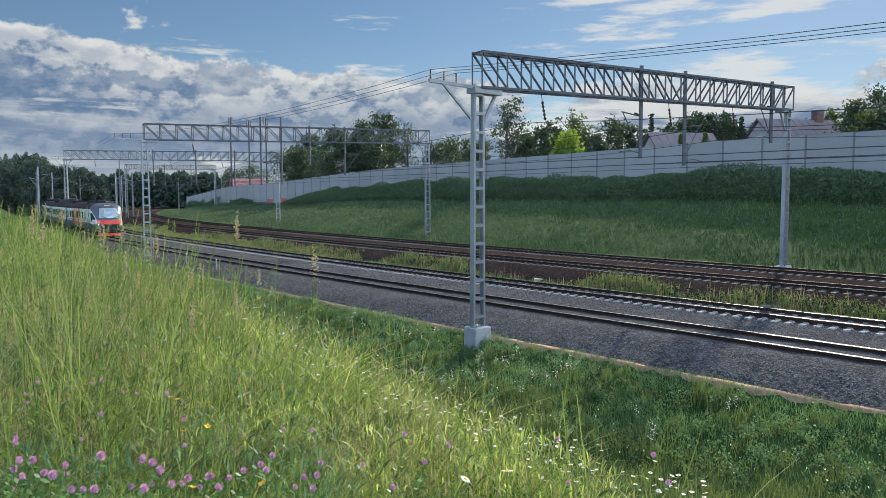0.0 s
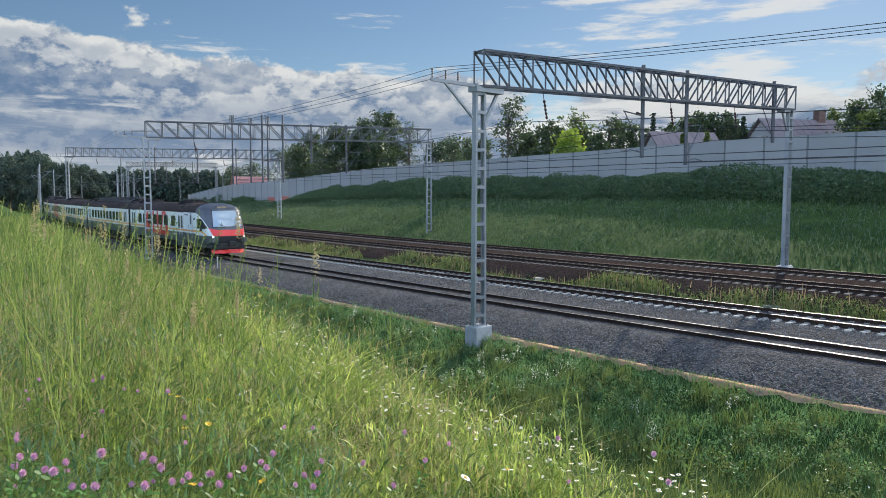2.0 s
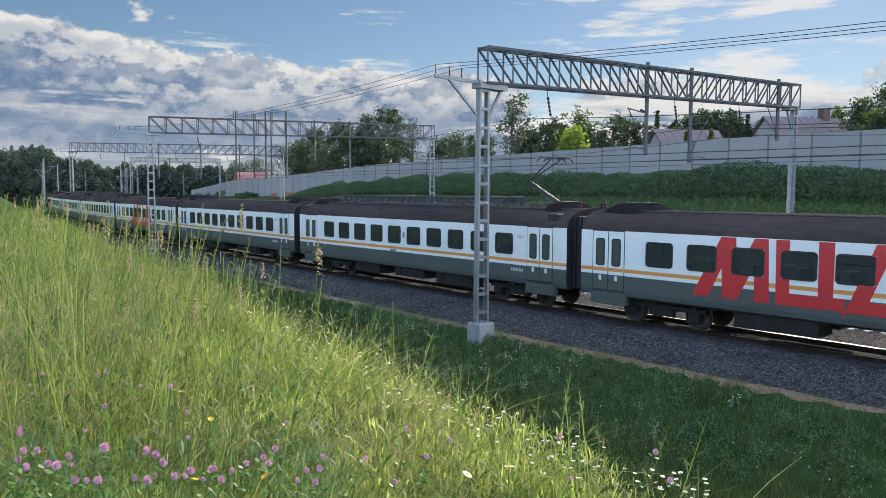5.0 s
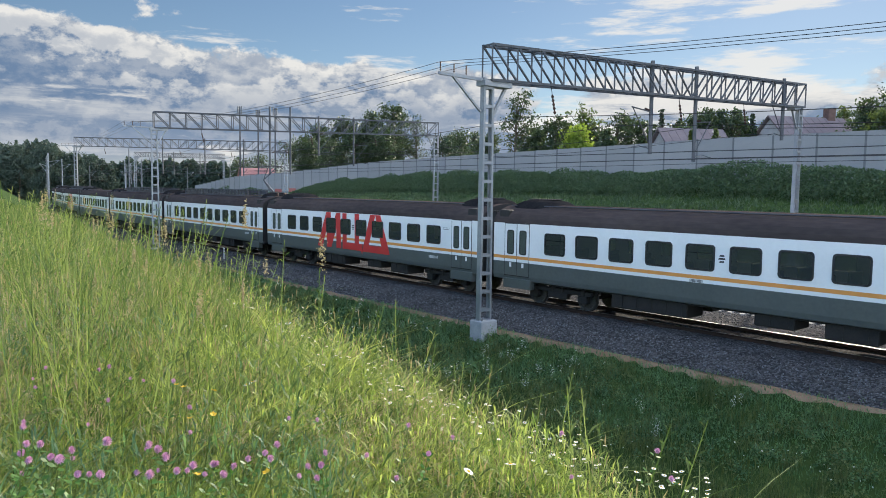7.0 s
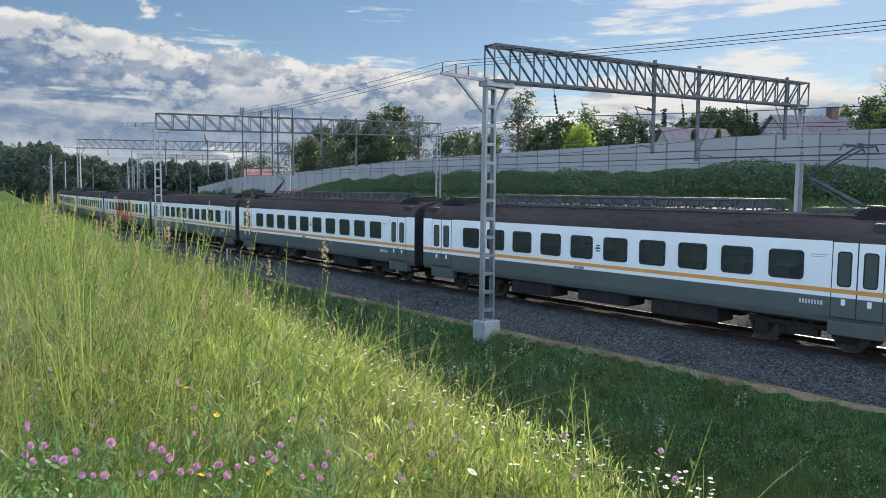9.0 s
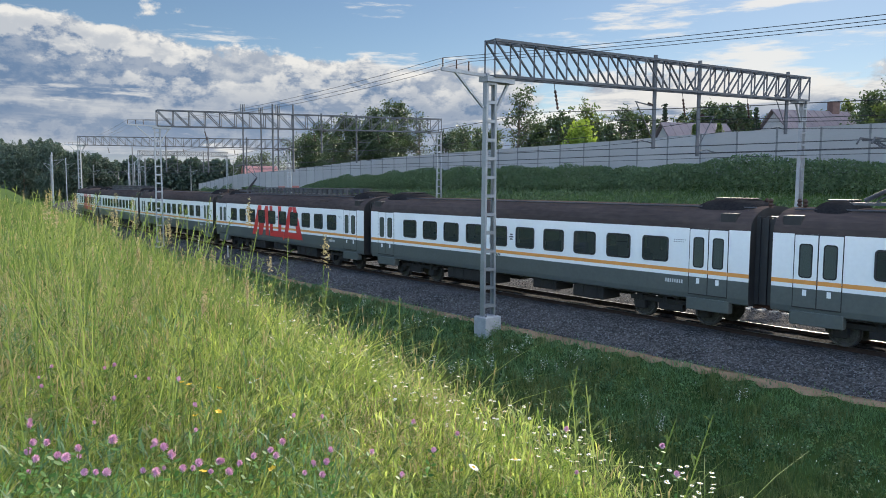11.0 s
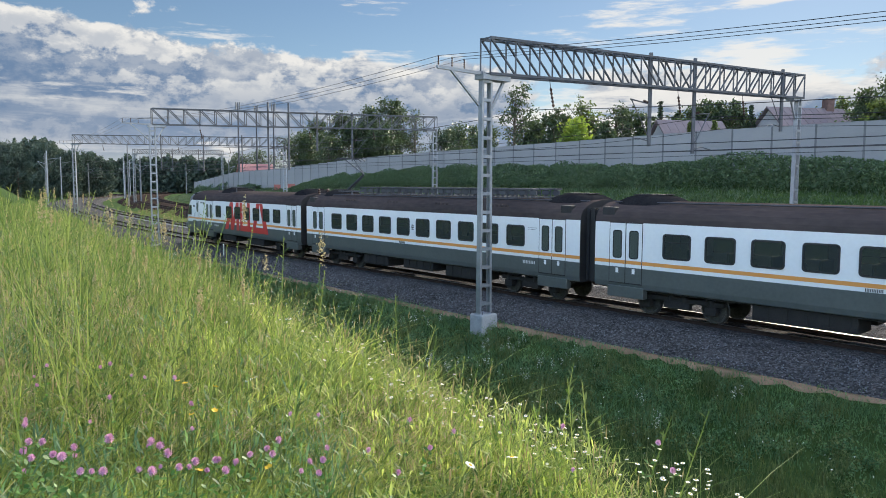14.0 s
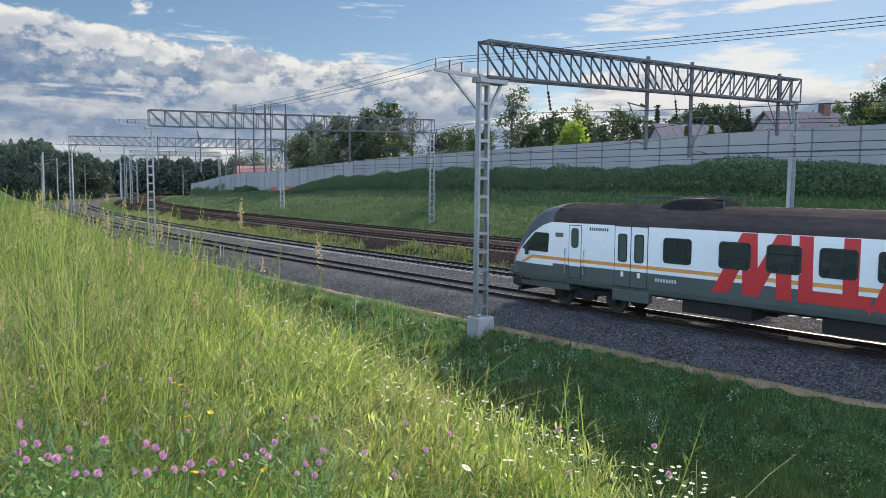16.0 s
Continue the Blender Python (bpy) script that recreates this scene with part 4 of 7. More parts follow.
def roof_racks(car, x0, x1):
    """Open resistor frames and cable trays along the roof of a motor car."""
    z = 4.2
    for s in (-0.75, 0.75):
        rack = part("resistor_rack", Geo().beam((x0, s, z + 0.40), (x1, s, z + 0.40), 0.34, 0.07).beam((x0, s, z + 0.04), (x1, s, z + 0.04), 0.34, 0.05), DARKSTEEL, car, "open dark steel frame on the roof")
        x = x0
        while x < x1 - 0.1:
            g = Geo().beam((x, s - 0.14, z - 0.12), (x, s - 0.14, z + 0.42), 0.05, 0.05).beam((x, s + 0.14, z - 0.12), (x, s + 0.14, z + 0.42), 0.05, 0.05)
            g.tube([(x + 0.25, s, z + 0.06), (x + 0.25, s, z + 0.36)], 0.07, 6)
            g.beam((x + 0.1, s - 0.1, z + 0.24), (x + 0.5, s - 0.1, z + 0.24), 0.06, 0.16)
            part("support", g, DARKSTEEL, rack)
            x += 0.62
    part("cable_tray", Geo().beam((x0, 0, z + 0.06), (x1, 0, z + 0.06), 0.5, 0.06), DARKSTEEL, car)


def pantograph(car, x, face, raised=True):
    """A half-pantograph. face: the way its knee points."""
    z = 4.35
    g = Geo()
    for s in (-0.55, 0.55):
        g.beam((x - 0.8, s, z), (x + 0.8, s, z), 0.08, 0.08)
        for dx in (-0.7, 0.7):
            g.tube([(x + dx, s, z - 0.28), (x + dx, s, z - 0.05)], 0.07, 7)
    g.beam((x - 0.7, -0.55, z), (x - 0.7, 0.55, z), 0.08, 0.08)
    g.beam((x + 0.7, -0.55, z), (x + 0.7, 0.55, z), 0.08, 0.08)
    pan = part("pantograph", g, DARKSTEEL, car, "raised half-pantograph on insulators" if raised else "folded half-pantograph")
    base = Vector((x - face * 0.55, 0, z + 0.1))
    knee = Vector((x + face * 1.15, 0, z + (1.0 if raised else 0.22)))
    head = Vector((x - face * 0.35, 0, 6.32 if raised else z + 0.34))
    part("lower_arm", Geo().tube([base, knee], [0.075, 0.055], 7).tube([base + Vector((face * 0.3, 0, -0.05)), knee - Vector((face * 0.1, 0, 0.12))], 0.025, 5), DARKSTEEL, pan)
    up = Geo()
    for s in (-0.32, 0.32):
        up.tube([knee, head + Vector((0, s, -0.1))], 0.03, 6)
    part("upper_arm", up, DARKSTEEL, pan)
    hg = Geo()
    for dx in (-0.2, 0.2):
        hg.tube([head + Vector((dx, -0.95, -0.18)), head + Vector((dx, -0.7, 0)), head + Vector((dx, 0.7, 0)), head + Vector((dx, 0.95, -0.18))], 0.03, 6)
    hg.beam(head + Vector((-0.25, -0.4, -0.06)), head + Vector((0.25, -0.4, -0.06)), 0.05, 0.05)
    hg.beam(head + Vector((-0.25, 0.4, -0.06)), head + Vector((0.25, 0.4, -0.06)), 0.05, 0.05)
    part("collector_head", hg, DARKSTEEL, pan)
    for k in range(5):
        px = x - face * (1.6 + 0.55 * k)
        part("roof_insulator", Geo().lathe((px, 0.45 * (-1) ** k, 4.15), [(0.09, 0), (0.05, 0.06), (0.09, 0.12), (0.05, 0.18), (0.09, 0.24), (0.03, 0.32)], 8), PORCELAIN, car)


EMBLEM = [
    [(3.74, 1.38), (3.16, 1.38), (2.23, 3.41), (2.74, 3.41)],
    [(2.66, 1.38), (2.15, 1.38), (2.23, 3.41), (2.74, 3.41)],
    [(2.66, 1.38), (2.15, 1.38), (1.17, 3.41), (1.61, 3.41)],
    [(1.58, 1.38), (1.09, 1.38), (1.17, 3.41), (1.61, 3.41)],
    [(0.89, 1.38), (0.47, 1.38), (0.51, 3.41), (0.93, 3.41)],
    [(0.47, 1.38), (-1.02, 1.38), (-1.02, 1.76), (0.47, 1.76)],
    [(-0.37, 1.76), (-0.80, 1.76), (-0.80, 3.41), (-0.35, 3.41)],
    [(-1.02, 1.38), (-1.14, 1.2), (-1.14, 1.76), (-1.02, 1.76)],
    [(-1.14, 1.36), (-1.78, 1.74), (-2.4, 3.41), (-1.91, 3.41)],
    [(-1.14, 1.36), (-3.75, 1.36), (-3.0, 1.74), (-1.78, 1.74)],
    [(-3.0, 1.74), (-3.75, 1.36), (-2.86, 3.41), (-2.4, 3.41)]]


def cut(poly, a, b, c):
    """The part of a convex outline where a x + b z <= c."""
    out = []
    for p, q in zip(poly, poly[1:] + poly[:1]):
        dp, dq = a * p[0] + b * p[1] - c, a * q[0] + b * q[1] - c
        if dp <= 0:
            out.append(p)
        if dp * dq < 0:
            t = dp / (dp - dq)
            out.append((p[0] + (q[0] - p[0]) * t, p[1] + (q[1] - p[1]) * t))
    return out


def logo(car, x_mid, centres, sg=-1):
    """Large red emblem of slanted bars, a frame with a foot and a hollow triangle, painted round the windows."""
    spans, last = [], -99.0
    for c in sorted(centres):
        spans.append((last, c - 0.53))
        last = c + 0.53
    spans.append((last, 99.0))
    for i, sh in enumerate(EMBLEM):
        pts = [(x_mid + sg * s, z) for s, z in sh]
        area = sum(a[0] * b[1] - b[0] * a[1] for a, b in zip(pts, pts[1:] + pts[:1]))
        pts = pts if area > 0 else pts[::-1]
        pieces = [cut(pts, 0, 1, 2.22), cut(pts, 0, -1, -3.07)]
        mid = cut(cut(pts, 0, 1, 3.07), 0, -1, -2.22)
        if len(mid) > 2:
            pieces += [cut(cut(mid, 1, 0, b), -1, 0, -a) for a, b in spans]
        for q in pieces:
            if len(q) > 2:
                part("red_emblem_bar", plate(Geo(), q, sg * 1.7415, 0.0065 + 0.0011 * i, 0, sg), RED, car, "large red painted bar")


def bars(car, x, z, count, h, material, y=-1.7425, gap=0.045):
    g = Geo()
    for k in range(count):
        plate(g, [(x + k * gap, z), (x + k * gap + gap * 0.6, z), (x + k * gap + gap * 0.6, z + h), (x + k * gap, z + h)], y, 0.003)
    part("lettering", g, material, car)


def stripe(car, x0, x1):
    for sg in (-1, 1):
        g = Geo()
        pts = [(x0, 1.9), (x1, 1.9), (x1, 2.03), (x0, 2.03)]
        plate(g, pts, sg * 1.741, 0.004, 0, sg)
        part("stripe", g, ORANGE, car, "thin orange stripe")


def fit_inside(car, x0, x1):
    g = Geo().box(x0, x1, -1.6, 1.6, 1.28, 1.32)
    part("floor", g, LININGM, car)
    part("ceiling_lining", Geo().box(x0, x1, -1.45, 1.45, 3.55, 3.58), LININGM, car)
    x = x0 + 0.8
    g = Geo()
    while x < x1 - 0.8:
        for y in (-1.1, 1.1):
            g.box(x, x + 0.12, y - 0.5, y + 0.5, 1.6, 2.35, c=0.03)
            g.box(x - 0.4, x + 0.5, y - 0.5, y + 0.5, 1.6, 1.75, c=0.03)
        x += 1.6
    part("seat_rows", g, SEATM, car)


def gangway(car, x0, x1):
    g = Geo()
    n = 5
    for k in range(n):
        a = x0 + (x1 - x0) * k / n
        b = x0 + (x1 - x0) * (k + 1) / n
        g.box(a, b, -1.35 + 0.06 * (k % 2), 1.35 - 0.06 * (k % 2), 1.05, 3.9 - 0.06 * (k % 2))
    part("gangway_bellows", g, BLACK, car, "black folded gangway between the cars")


def middle_car(emblem=False, panto=0, racks=False):
    """x runs forward; the middle of the slot is x = 0."""
    half = SLOT / 2
    x0, x1 = -half + 0.34, half - 0.34
    centres = [half - (WIN0 + PITCH * i) for i in range(10)]
    car = tagged(new("passenger_car"), "white and grey electric train car" + (" with large red emblem" if emblem else " with thin orange stripe"), "train car", group="cars of the train")
    part("body", shell(x0, x1, [(c - 0.5, c + 0.5) for c in centres]), [GREYP, WHITEP, ROOFP, BLACK], car)
    for sg in (-1, 1):
        for k, c in enumerate(centres):
            add_window(car, c, 2.645, sg, (k * 7 + (3 if emblem else 1)) % 4 == 0)
        add_door(car, half - 1.78, sg)
        add_door(car, half - 20.33, sg)
    stripe(car, x0, x1)
    fit_inside(car, x0 + 0.1, x1 - 0.1)
    gangway(car, x1, half + 0.33)
    for x in (-7.5, 7.5):
        add_bogie(car, x)
    add_under(car, [(-4.9, -2.6, 0.42), (-1.2, 1.2, 0.5), (2.2, 4.8, 0.40)] if racks else [(-4.6, -1.4, 0.42), (1.0, 2.3, 0.55), (3.2, 4.7, 0.45)])
    for x in (-half + 1.75, half - 1.75):
        air_pod(car, x, 2.3 if not (panto and (x > 0) == (panto > 0)) else 1.3)
    # long conduits along the roof
    for y in (-0.95, -0.8):
        part("roof_conduit", Geo().tube([(x0 + 0.3, y, 4.16), (x1 - 0.3, y, 4.16)], 0.028, 5), DARKSTEEL, car)
    if racks:
        for gx in (-6.4, -2.4, 1.6, 5.6):
            for k in range(4):
                part("louvre", Geo().lathe((gx + k * 0.27, -1.52, 3.86), [(0.02, -0.07), (0.075, -0.05), (0.085, 0.02), (0.03, 0.08)], 8, 0, "y"), ROOFP, car)
        a, b = (-7.4, 6.0) if panto > 0 else (-6.0, 7.4)
        roof_racks(car, a, b)
    if panto:
        pantograph(car, panto * (half - 2.9), -panto)
    for xa in (x0 + 0.25, x1 - 1.1):
        part("roof_vent", Geo().box(xa, xa + 0.55, -1.66, -1.2, 3.62, 3.98, c=0.02), BLACK, car)
    bars(car, half - 12.2, 1.78, 11, 0.10, BARS)
    bars(car, half - (3.4 if not emblem else 4.2), 1.50, 8, 0.13, PALEBARS, gap=0.09)
    bars(car, half - 3.1, 3.0, 7, 0.02, BARS, gap=0.07)
    bars(car, half - 3.1, 2.93, 6, 0.02, BARS, gap=0.07)
    for zz, ww in ((2.52, 0.18), (2.62, 0.26), (2.72, 0.18)):       # small round emblem between windows
        part("small_emblem_bar", plate(Geo(), [(half - 11.06 - ww / 2, zz), (half - 11.06 + ww / 2, zz), (half - 11.06 + ww / 2 * 0.8, zz + 0.06), (half - 11.06 - ww / 2 * 0.8, zz + 0.06)], -1.742, 0.003), BARS, car)
    if emblem:
        logo(car, half - 11.25, centres)
    return car


def nose(car, half):
    """The streamlined cab: level outlines from the seam to the front, coloured by their place."""
    seam = half - 2.63
    zs = np.linspace(0.72, 4.21, 160)
    th = np.radians(np.linspace(0, 90, 100))
    xf = half + np.interp(zs, [0.72, 1.2, 1.75, 2.3, 3.0, 3.5, 3.85, 4.08, 4.21], [0.05, 0.30, 0.34, 0.10, -0.44, -0.92, -1.36, -1.9, -2.6])
    for _ in range(80):
        xf[1:-1] = (xf[:-2] + 2 * xf[1:-1] + xf[2:]) / 4
    sy, sz = [q[0] for q in SECTION], [q[1] for q in SECTION]
    hw = np.interp(zs, sz, sy)
    vs, nrow = [], 2 * len(th) - 1
    for z, f, h in zip(zs, xf, hw):
        row = [(seam + (f - seam) * math.sin(a) ** 0.86, -h * max(math.cos(a), 0) ** 0.60, z) for a in th]
        row += [(x, -y, q) for x, y, q in row[-2::-1]]
        vs += row
    sweep = np.polyfit([0.12, 0.65, 1.2, 1.9, 2.63], [1.66, 2.28, 2.76, 3.2, 3.44], 3)
    groups = {}
    for i in range(len(zs) - 1):
        z = (zs[i] + zs[i + 1]) / 2
        for j in range(nrow - 1):
            x, y, _ = vs[i * nrow + min(j, nrow - 2 - j)]
            y = abs(y)
            s = half - x                                    # metres behind the front
            edge = float(np.polyval(sweep, s)) if s > 0.1 else 1.62
            line = 1.965 if s > 1.5 else 1.965 - (1.5 - s) * 0.42
            if z < 1.66:
                k = "mouth" if z > 1.12 and y < 0.95 else "skirt"
            elif z < edge:
                if 0.72 < s < 2.42 and 2.2 + max(0, 1.0 - s) * 0.2 < z < min(2.98, 2.98 - (1.6 - s) * 0.8):
                    k = "cab_window"
                elif abs(z - line) < 0.065 and s > 0.75:
                    k = "stripe_end"
                else:
                    k = "cheek"
            elif z < 2.14 + 0.22 * max(s, 0) and s < 0.75:
                k = "red_chin"
            elif 2.38 < z < 3.62 and y < 1.20 - (z - 2.34) * 0.18:
                k = "windscreen"
            elif 2.33 < z < 3.67 and y < 1.26 - (z - 2.34) * 0.18:
                k = "screen_seal"
            else:
                k = "hood"
            side = j < nrow // 2 if k in ("cab_window", "cheek", "stripe_end") else 0
            groups.setdefault((k, side), []).append((i * nrow + j, (i + 1) * nrow + j, (i + 1) * nrow + j + 1, i * nrow + j + 1))
    mats = {"mouth": BLACK, "skirt": GREYP, "windscreen": SCREEN, "screen_seal": BLACK, "red_chin": BRIGHTRED, "cab_window": GLASS, "cheek": WHITEP, "stripe_end": ORANGE, "hood": SILVERP}
    for (k, _), fs in groups.items():
        used = sorted({i for f in fs for i in f})
        mp = {o: n for n, o in enumerate(used)}
        part(k, Geo().add([vs[i] for i in used], [tuple(mp[i] for i in f)[::-1] for f in fs]), mats[k], car, smooth=True,
             label={"windscreen": "raked windscreen with sky reflection in its blue tone", "red_chin": "bright red chin band", "hood": "dark silver hood over the cab", "cab_window": "dark side window of the cab"}.get(k, ""))
    # dark cab behind the glass
    part("cab_bulkhead", Geo().box(seam - 0.3, seam - 0.25, -1.6, 1.6, 1.2, 4.0), BLACK, car)
    part("driver_desk", Geo().box(seam + 0.9, seam + 1.9, -1.0, 1.0, 1.3, 2.15, c=0.1), BLACK, car)
    for s in (-1, 1):
        part("headlamp", Geo().lathe((half - 0.12, s * 1.23, 1.60), [(0.02, -0.10), (0.055, -0.07), (0.065, 0.02), (0.02, 0.05)], 10, 0, "y"), LAMPW, car, "small lit headlamp")
        part("lamp_fairing", Geo().box(half - 0.5, half + 0.06, s * 1.28 - 0.16, s * 1.28 + 0.16, 1.12, 1.48, c=0.06), GREYP, car)
        part("mirror", Geo().box(half - 1.32, half - 1.18, s * 1.80 - 0.09, s * 1.80 + 0.05, 2.02, 2.3, c=0.03), BLACK, car)
        part("wiper", Geo().tube([(half + 0.06, s * 0.15, 2.34), (half - 0.1, s * 0.75, 2.55)], 0.018, 5).tube([(half - 0.02, s * 0.5, 2.42), (half - 0.22, s * 0.55, 2.72)], 0.014, 5), BLACK, car)
        part("buffer", Geo().lathe((half + 0.25, s * 0.88, 1.08), [(0.1, -0.02), (0.1, 0.02)], 10, 0, "y"), BLACK, car)
    part("sign_housing", Geo().box(half - 2.3, half - 1.5, -0.5, 0.5, 3.66, 4.02, c=0.06), SILVERP, car)
    part("lit_sign", Geo().box(half - 1.52, half - 1.485, -0.36, 0.36, 3.76, 3.92), SIGNY, car, "small lit destination sign")
    g = Geo()
    g.add([(half + a, y, z) for y in (-1.28, -0.7, 0.7, 1.28) for a, z in (((0.18 if abs(y) < 1 else -0.3), 0.30), ((0.02 if abs(y) < 1 else -0.42), 0.58), ((-0.12 if abs(y) < 1 else -0.55), 0.58), ((0.04 if abs(y) < 1 else -0.42), 0.30))],
          [(4 * r + c, 4 * r + 4 + c, 4 * r + 4 + (c + 1) % 4, 4 * r + (c + 1) % 4) for r in range(3) for c in range(4)] + [(0, 1, 2, 3), (15, 14, 13, 12)])
    part("snow_plough", g, BRIGHTRED, car, "bright red plough blade under the nose")
    part("coupler", Geo().box(half - 0.4, half + 0.55, -0.16, 0.16, 0.94, 1.2, c=0.04).box(half + 0.5, half + 0.72, -0.3, 0.3, 0.88, 1.26, c=0.05), BLACK, car)
    part("apron", Geo().box(half - 0.9, half + 0.02, -1.25, 1.25, 0.6, 0.95, c=0.05), BLACK, car)


def head_car():
    half = SLOT / 2
    x0, x1 = -half + 0.34, half - 2.63
    centres = [half - q for q in (8.2, 10.28, 11.87, 13.47, 15.07, 16.68, 18.3)]
    car = tagged(new("driving_car"), "white and grey driving car with sloping red-chinned nose", "train car", group="cars of the train")
    part("body", shell(x0, x1, [(c - 0.5, c + 0.5) for c in centres]), [GREYP, WHITEP, ROOFP, BLACK], car)
    for sg in (-1, 1):
        for k, c in enumerate(centres):
            add_window(car, c, 2.645, sg, k in (2, 5))
        add_door(car, half - 6.32, sg)
        add_door(car, half - 20.45, sg)
        # cab door with its handrails
        xd = half - 3.75
        g = Geo()
        plate(g, [(xd - 0.31, 1.25), (xd + 0.31, 1.25), (xd + 0.31, 3.36), (xd - 0.31, 3.36)], sg * 1.74, 0.006, 0, sg)
        d = part("cab_door", g, BLACK, car)
        g = Geo()
        plate(g, [(xd - 0.285, 1.74), (xd + 0.285, 1.74), (xd + 0.285, 3.33), (xd - 0.285, 3.33)], sg * 1.745, 0.01, 0, sg)
        plate(g, [(xd - 0.285, 1.28), (xd + 0.285, 1.28), (xd + 0.285, 1.735), (xd - 0.285, 1.735)], sg * 1.745, 0.01, 1, sg)
        plate(g, [(xd - 0.285, 1.9), (xd + 0.285, 1.9), (xd + 0.285, 2.03), (xd - 0.285, 2.03)], sg * 1.755, 0.003, 2, sg)
        part("leaf", g, [WHITEP, GREYP, ORANGE], d)
        g = Geo()
        plate(g, [(xd + a, 2.85 + b) for a, b in round_rect(0.36, 0.78, 0.13)], sg * 1.754, 0.01, 0, sg)
        part("pane", g, GLASS, d)
        for dx in (-0.46, 0.46):
            part("handrail", Geo().tube([(xd + dx, sg * 1.75, 1.4), (xd + dx, sg * 1.81, 1.45), (xd + dx, sg * 1.81, 2.35), (xd + dx, sg * 1.75, 2.4)], 0.02, 6), GALV, d)
        # emblem on both flanks
        logo(car, half - 13.25, centres, sg)
        g = Geo()
        for k in range(9):
            a = half - 5.3 + k * 0.1
            plate(g, [(a, 3.18), (a + 0.06, 3.18), (a + 0.06, 3.3), (a, 3.3)], sg * 1.7415, 0.003, 0, sg)
        part("lettering", g, BARS, car)
        g = Geo()
        for k in range(8):
            a = half - 8.2 + k * 0.11
            plate(g, [(a, 1.5), (a + 0.07, 1.5), (a + 0.07, 1.62), (a, 1.62)], sg * 1.7415, 0.003, 0, sg)
        part("lettering", g, PALEBARS, car)
        part("grille_panel", plate(Geo(), [(half - 3.15, 2.85), (half - 2.75, 2.85), (half - 2.75, 3.02), (half - 3.15, 3.02)], sg * 1.7415, 0.004, 0, sg), GREYP, car)
    stripe(car, x0, x1)
    fit_inside(car, x0 + 0.1, half - 5.0)
    for x in (-7.5, 7.2):
        add_bogie(car, x)
    add_under(car, [(-4.6, -1.9, 0.42), (0.2, 2.8, 0.45)])
    part("skirt_panel", Geo().box(half - 3.4, half - 2.4, -1.66, 1.66, 0.72, 1.02, c=0.03), GREYP, car)
    air_pod(car, half - 8.1, 2.6)
    air_pod(car, -half + 1.75, 2.3)
    g = Geo()
    for y in (-0.7, 0.7):
        g.tube([(half - 9.6, y, 4.5), (half - 5.6, y, 4.5)], 0.03, 6)
        for x in (9.3, 7.4, 5.9):
            g.tube([(half - x, y, 4.1), (half - x, y, 4.5)], 0.03, 6)
    part("aerial_frame", g, DARKSTEEL, car, "thin dark roof frame")
    for q in (3.6, 5.0, 6.4):
        part("roof_hatch", Geo().box(half - q - 0.45, half - q, -1.62, -1.2, 3.66, 3.97, c=0.03), BLACK, car)
    for y in (-0.95, -0.8):
        part("roof_conduit", Geo().tube([(x0 + 0.3, y, 4.16), (half - 6, y, 4.16)], 0.028, 5), DARKSTEEL, car)
    nose(car, half)
    return car


def build_train():
    plain = middle_car()
    cars = [head_car(), middle_car(panto=1, racks=True), plain, middle_car(emblem=True), None, middle_car(panto=-1, racks=True), None,
            middle_car(emblem=True, panto=-1, racks=True), None, None, None]
    cars[4] = copy_thing(cars[1], Matrix())
    cars[6] = copy_thing(plain, Matrix())
    cars[8] = copy_thing(plain, Matrix())
    cars[9] = copy_thing(cars[5], Matrix())
    cars[10] = copy_thing(cars[0], Matrix())
    for ob in cars[10].children:
        if ob.name.startswith("snow_plough"):
            ob.data = ob.data.copy()
            # red blade recoloured near black: the shadow under the tail is in its colour
            ob.data.materials[0] = UNDER
            tagged(ob, "plough blade under the tail, blackened for its shade")
        elif ob.name.startswith("headlamp"):
            ob.data = ob.data.copy()
            ob.data.materials[0] = GALV
            tagged(ob, "small unlit lamp")
    for c in (cars[1], cars[4], cars[5], cars[9]):
        tagged(c, "white and grey motor car with raised pantograph and roof frames")
    tagged(cars[7], "white and grey motor car with raised pantograph and large red emblem")
    tagged(cars[10], "white and grey driving car at the tail with large red emblem")
    return cars


def front_u(t):
    """Where the train's front stands on the line at t seconds."""
    slip = np.interp(t, [0, 4, 6.5, 7.5, 8, 8.5, 9, 11.5, 12.5, 13.5, 15, 16], [0, 0.02, -0.1, -0.12, -0.16, 0.14, 0.16, 0.1, 0.08, 0.04, -0.01, 0])
    return 67.35 - 19.232 * t - 0.02273 * t * t + float(slip)


def car_pose(i, t):
    u = front_u(t) + SLOT * i
    a, b = at(u + 3.53), at(u + SLOT - 3.53)
    mid = (a + b) / 2
    ang = math.atan2(a.y - b.y, a.x - b.x) + (math.pi if i == 10 else 0)
    return Matrix.Translation(mid) @ Matrix.Rotation(ang, 4, "Z")


# ================= plants =================


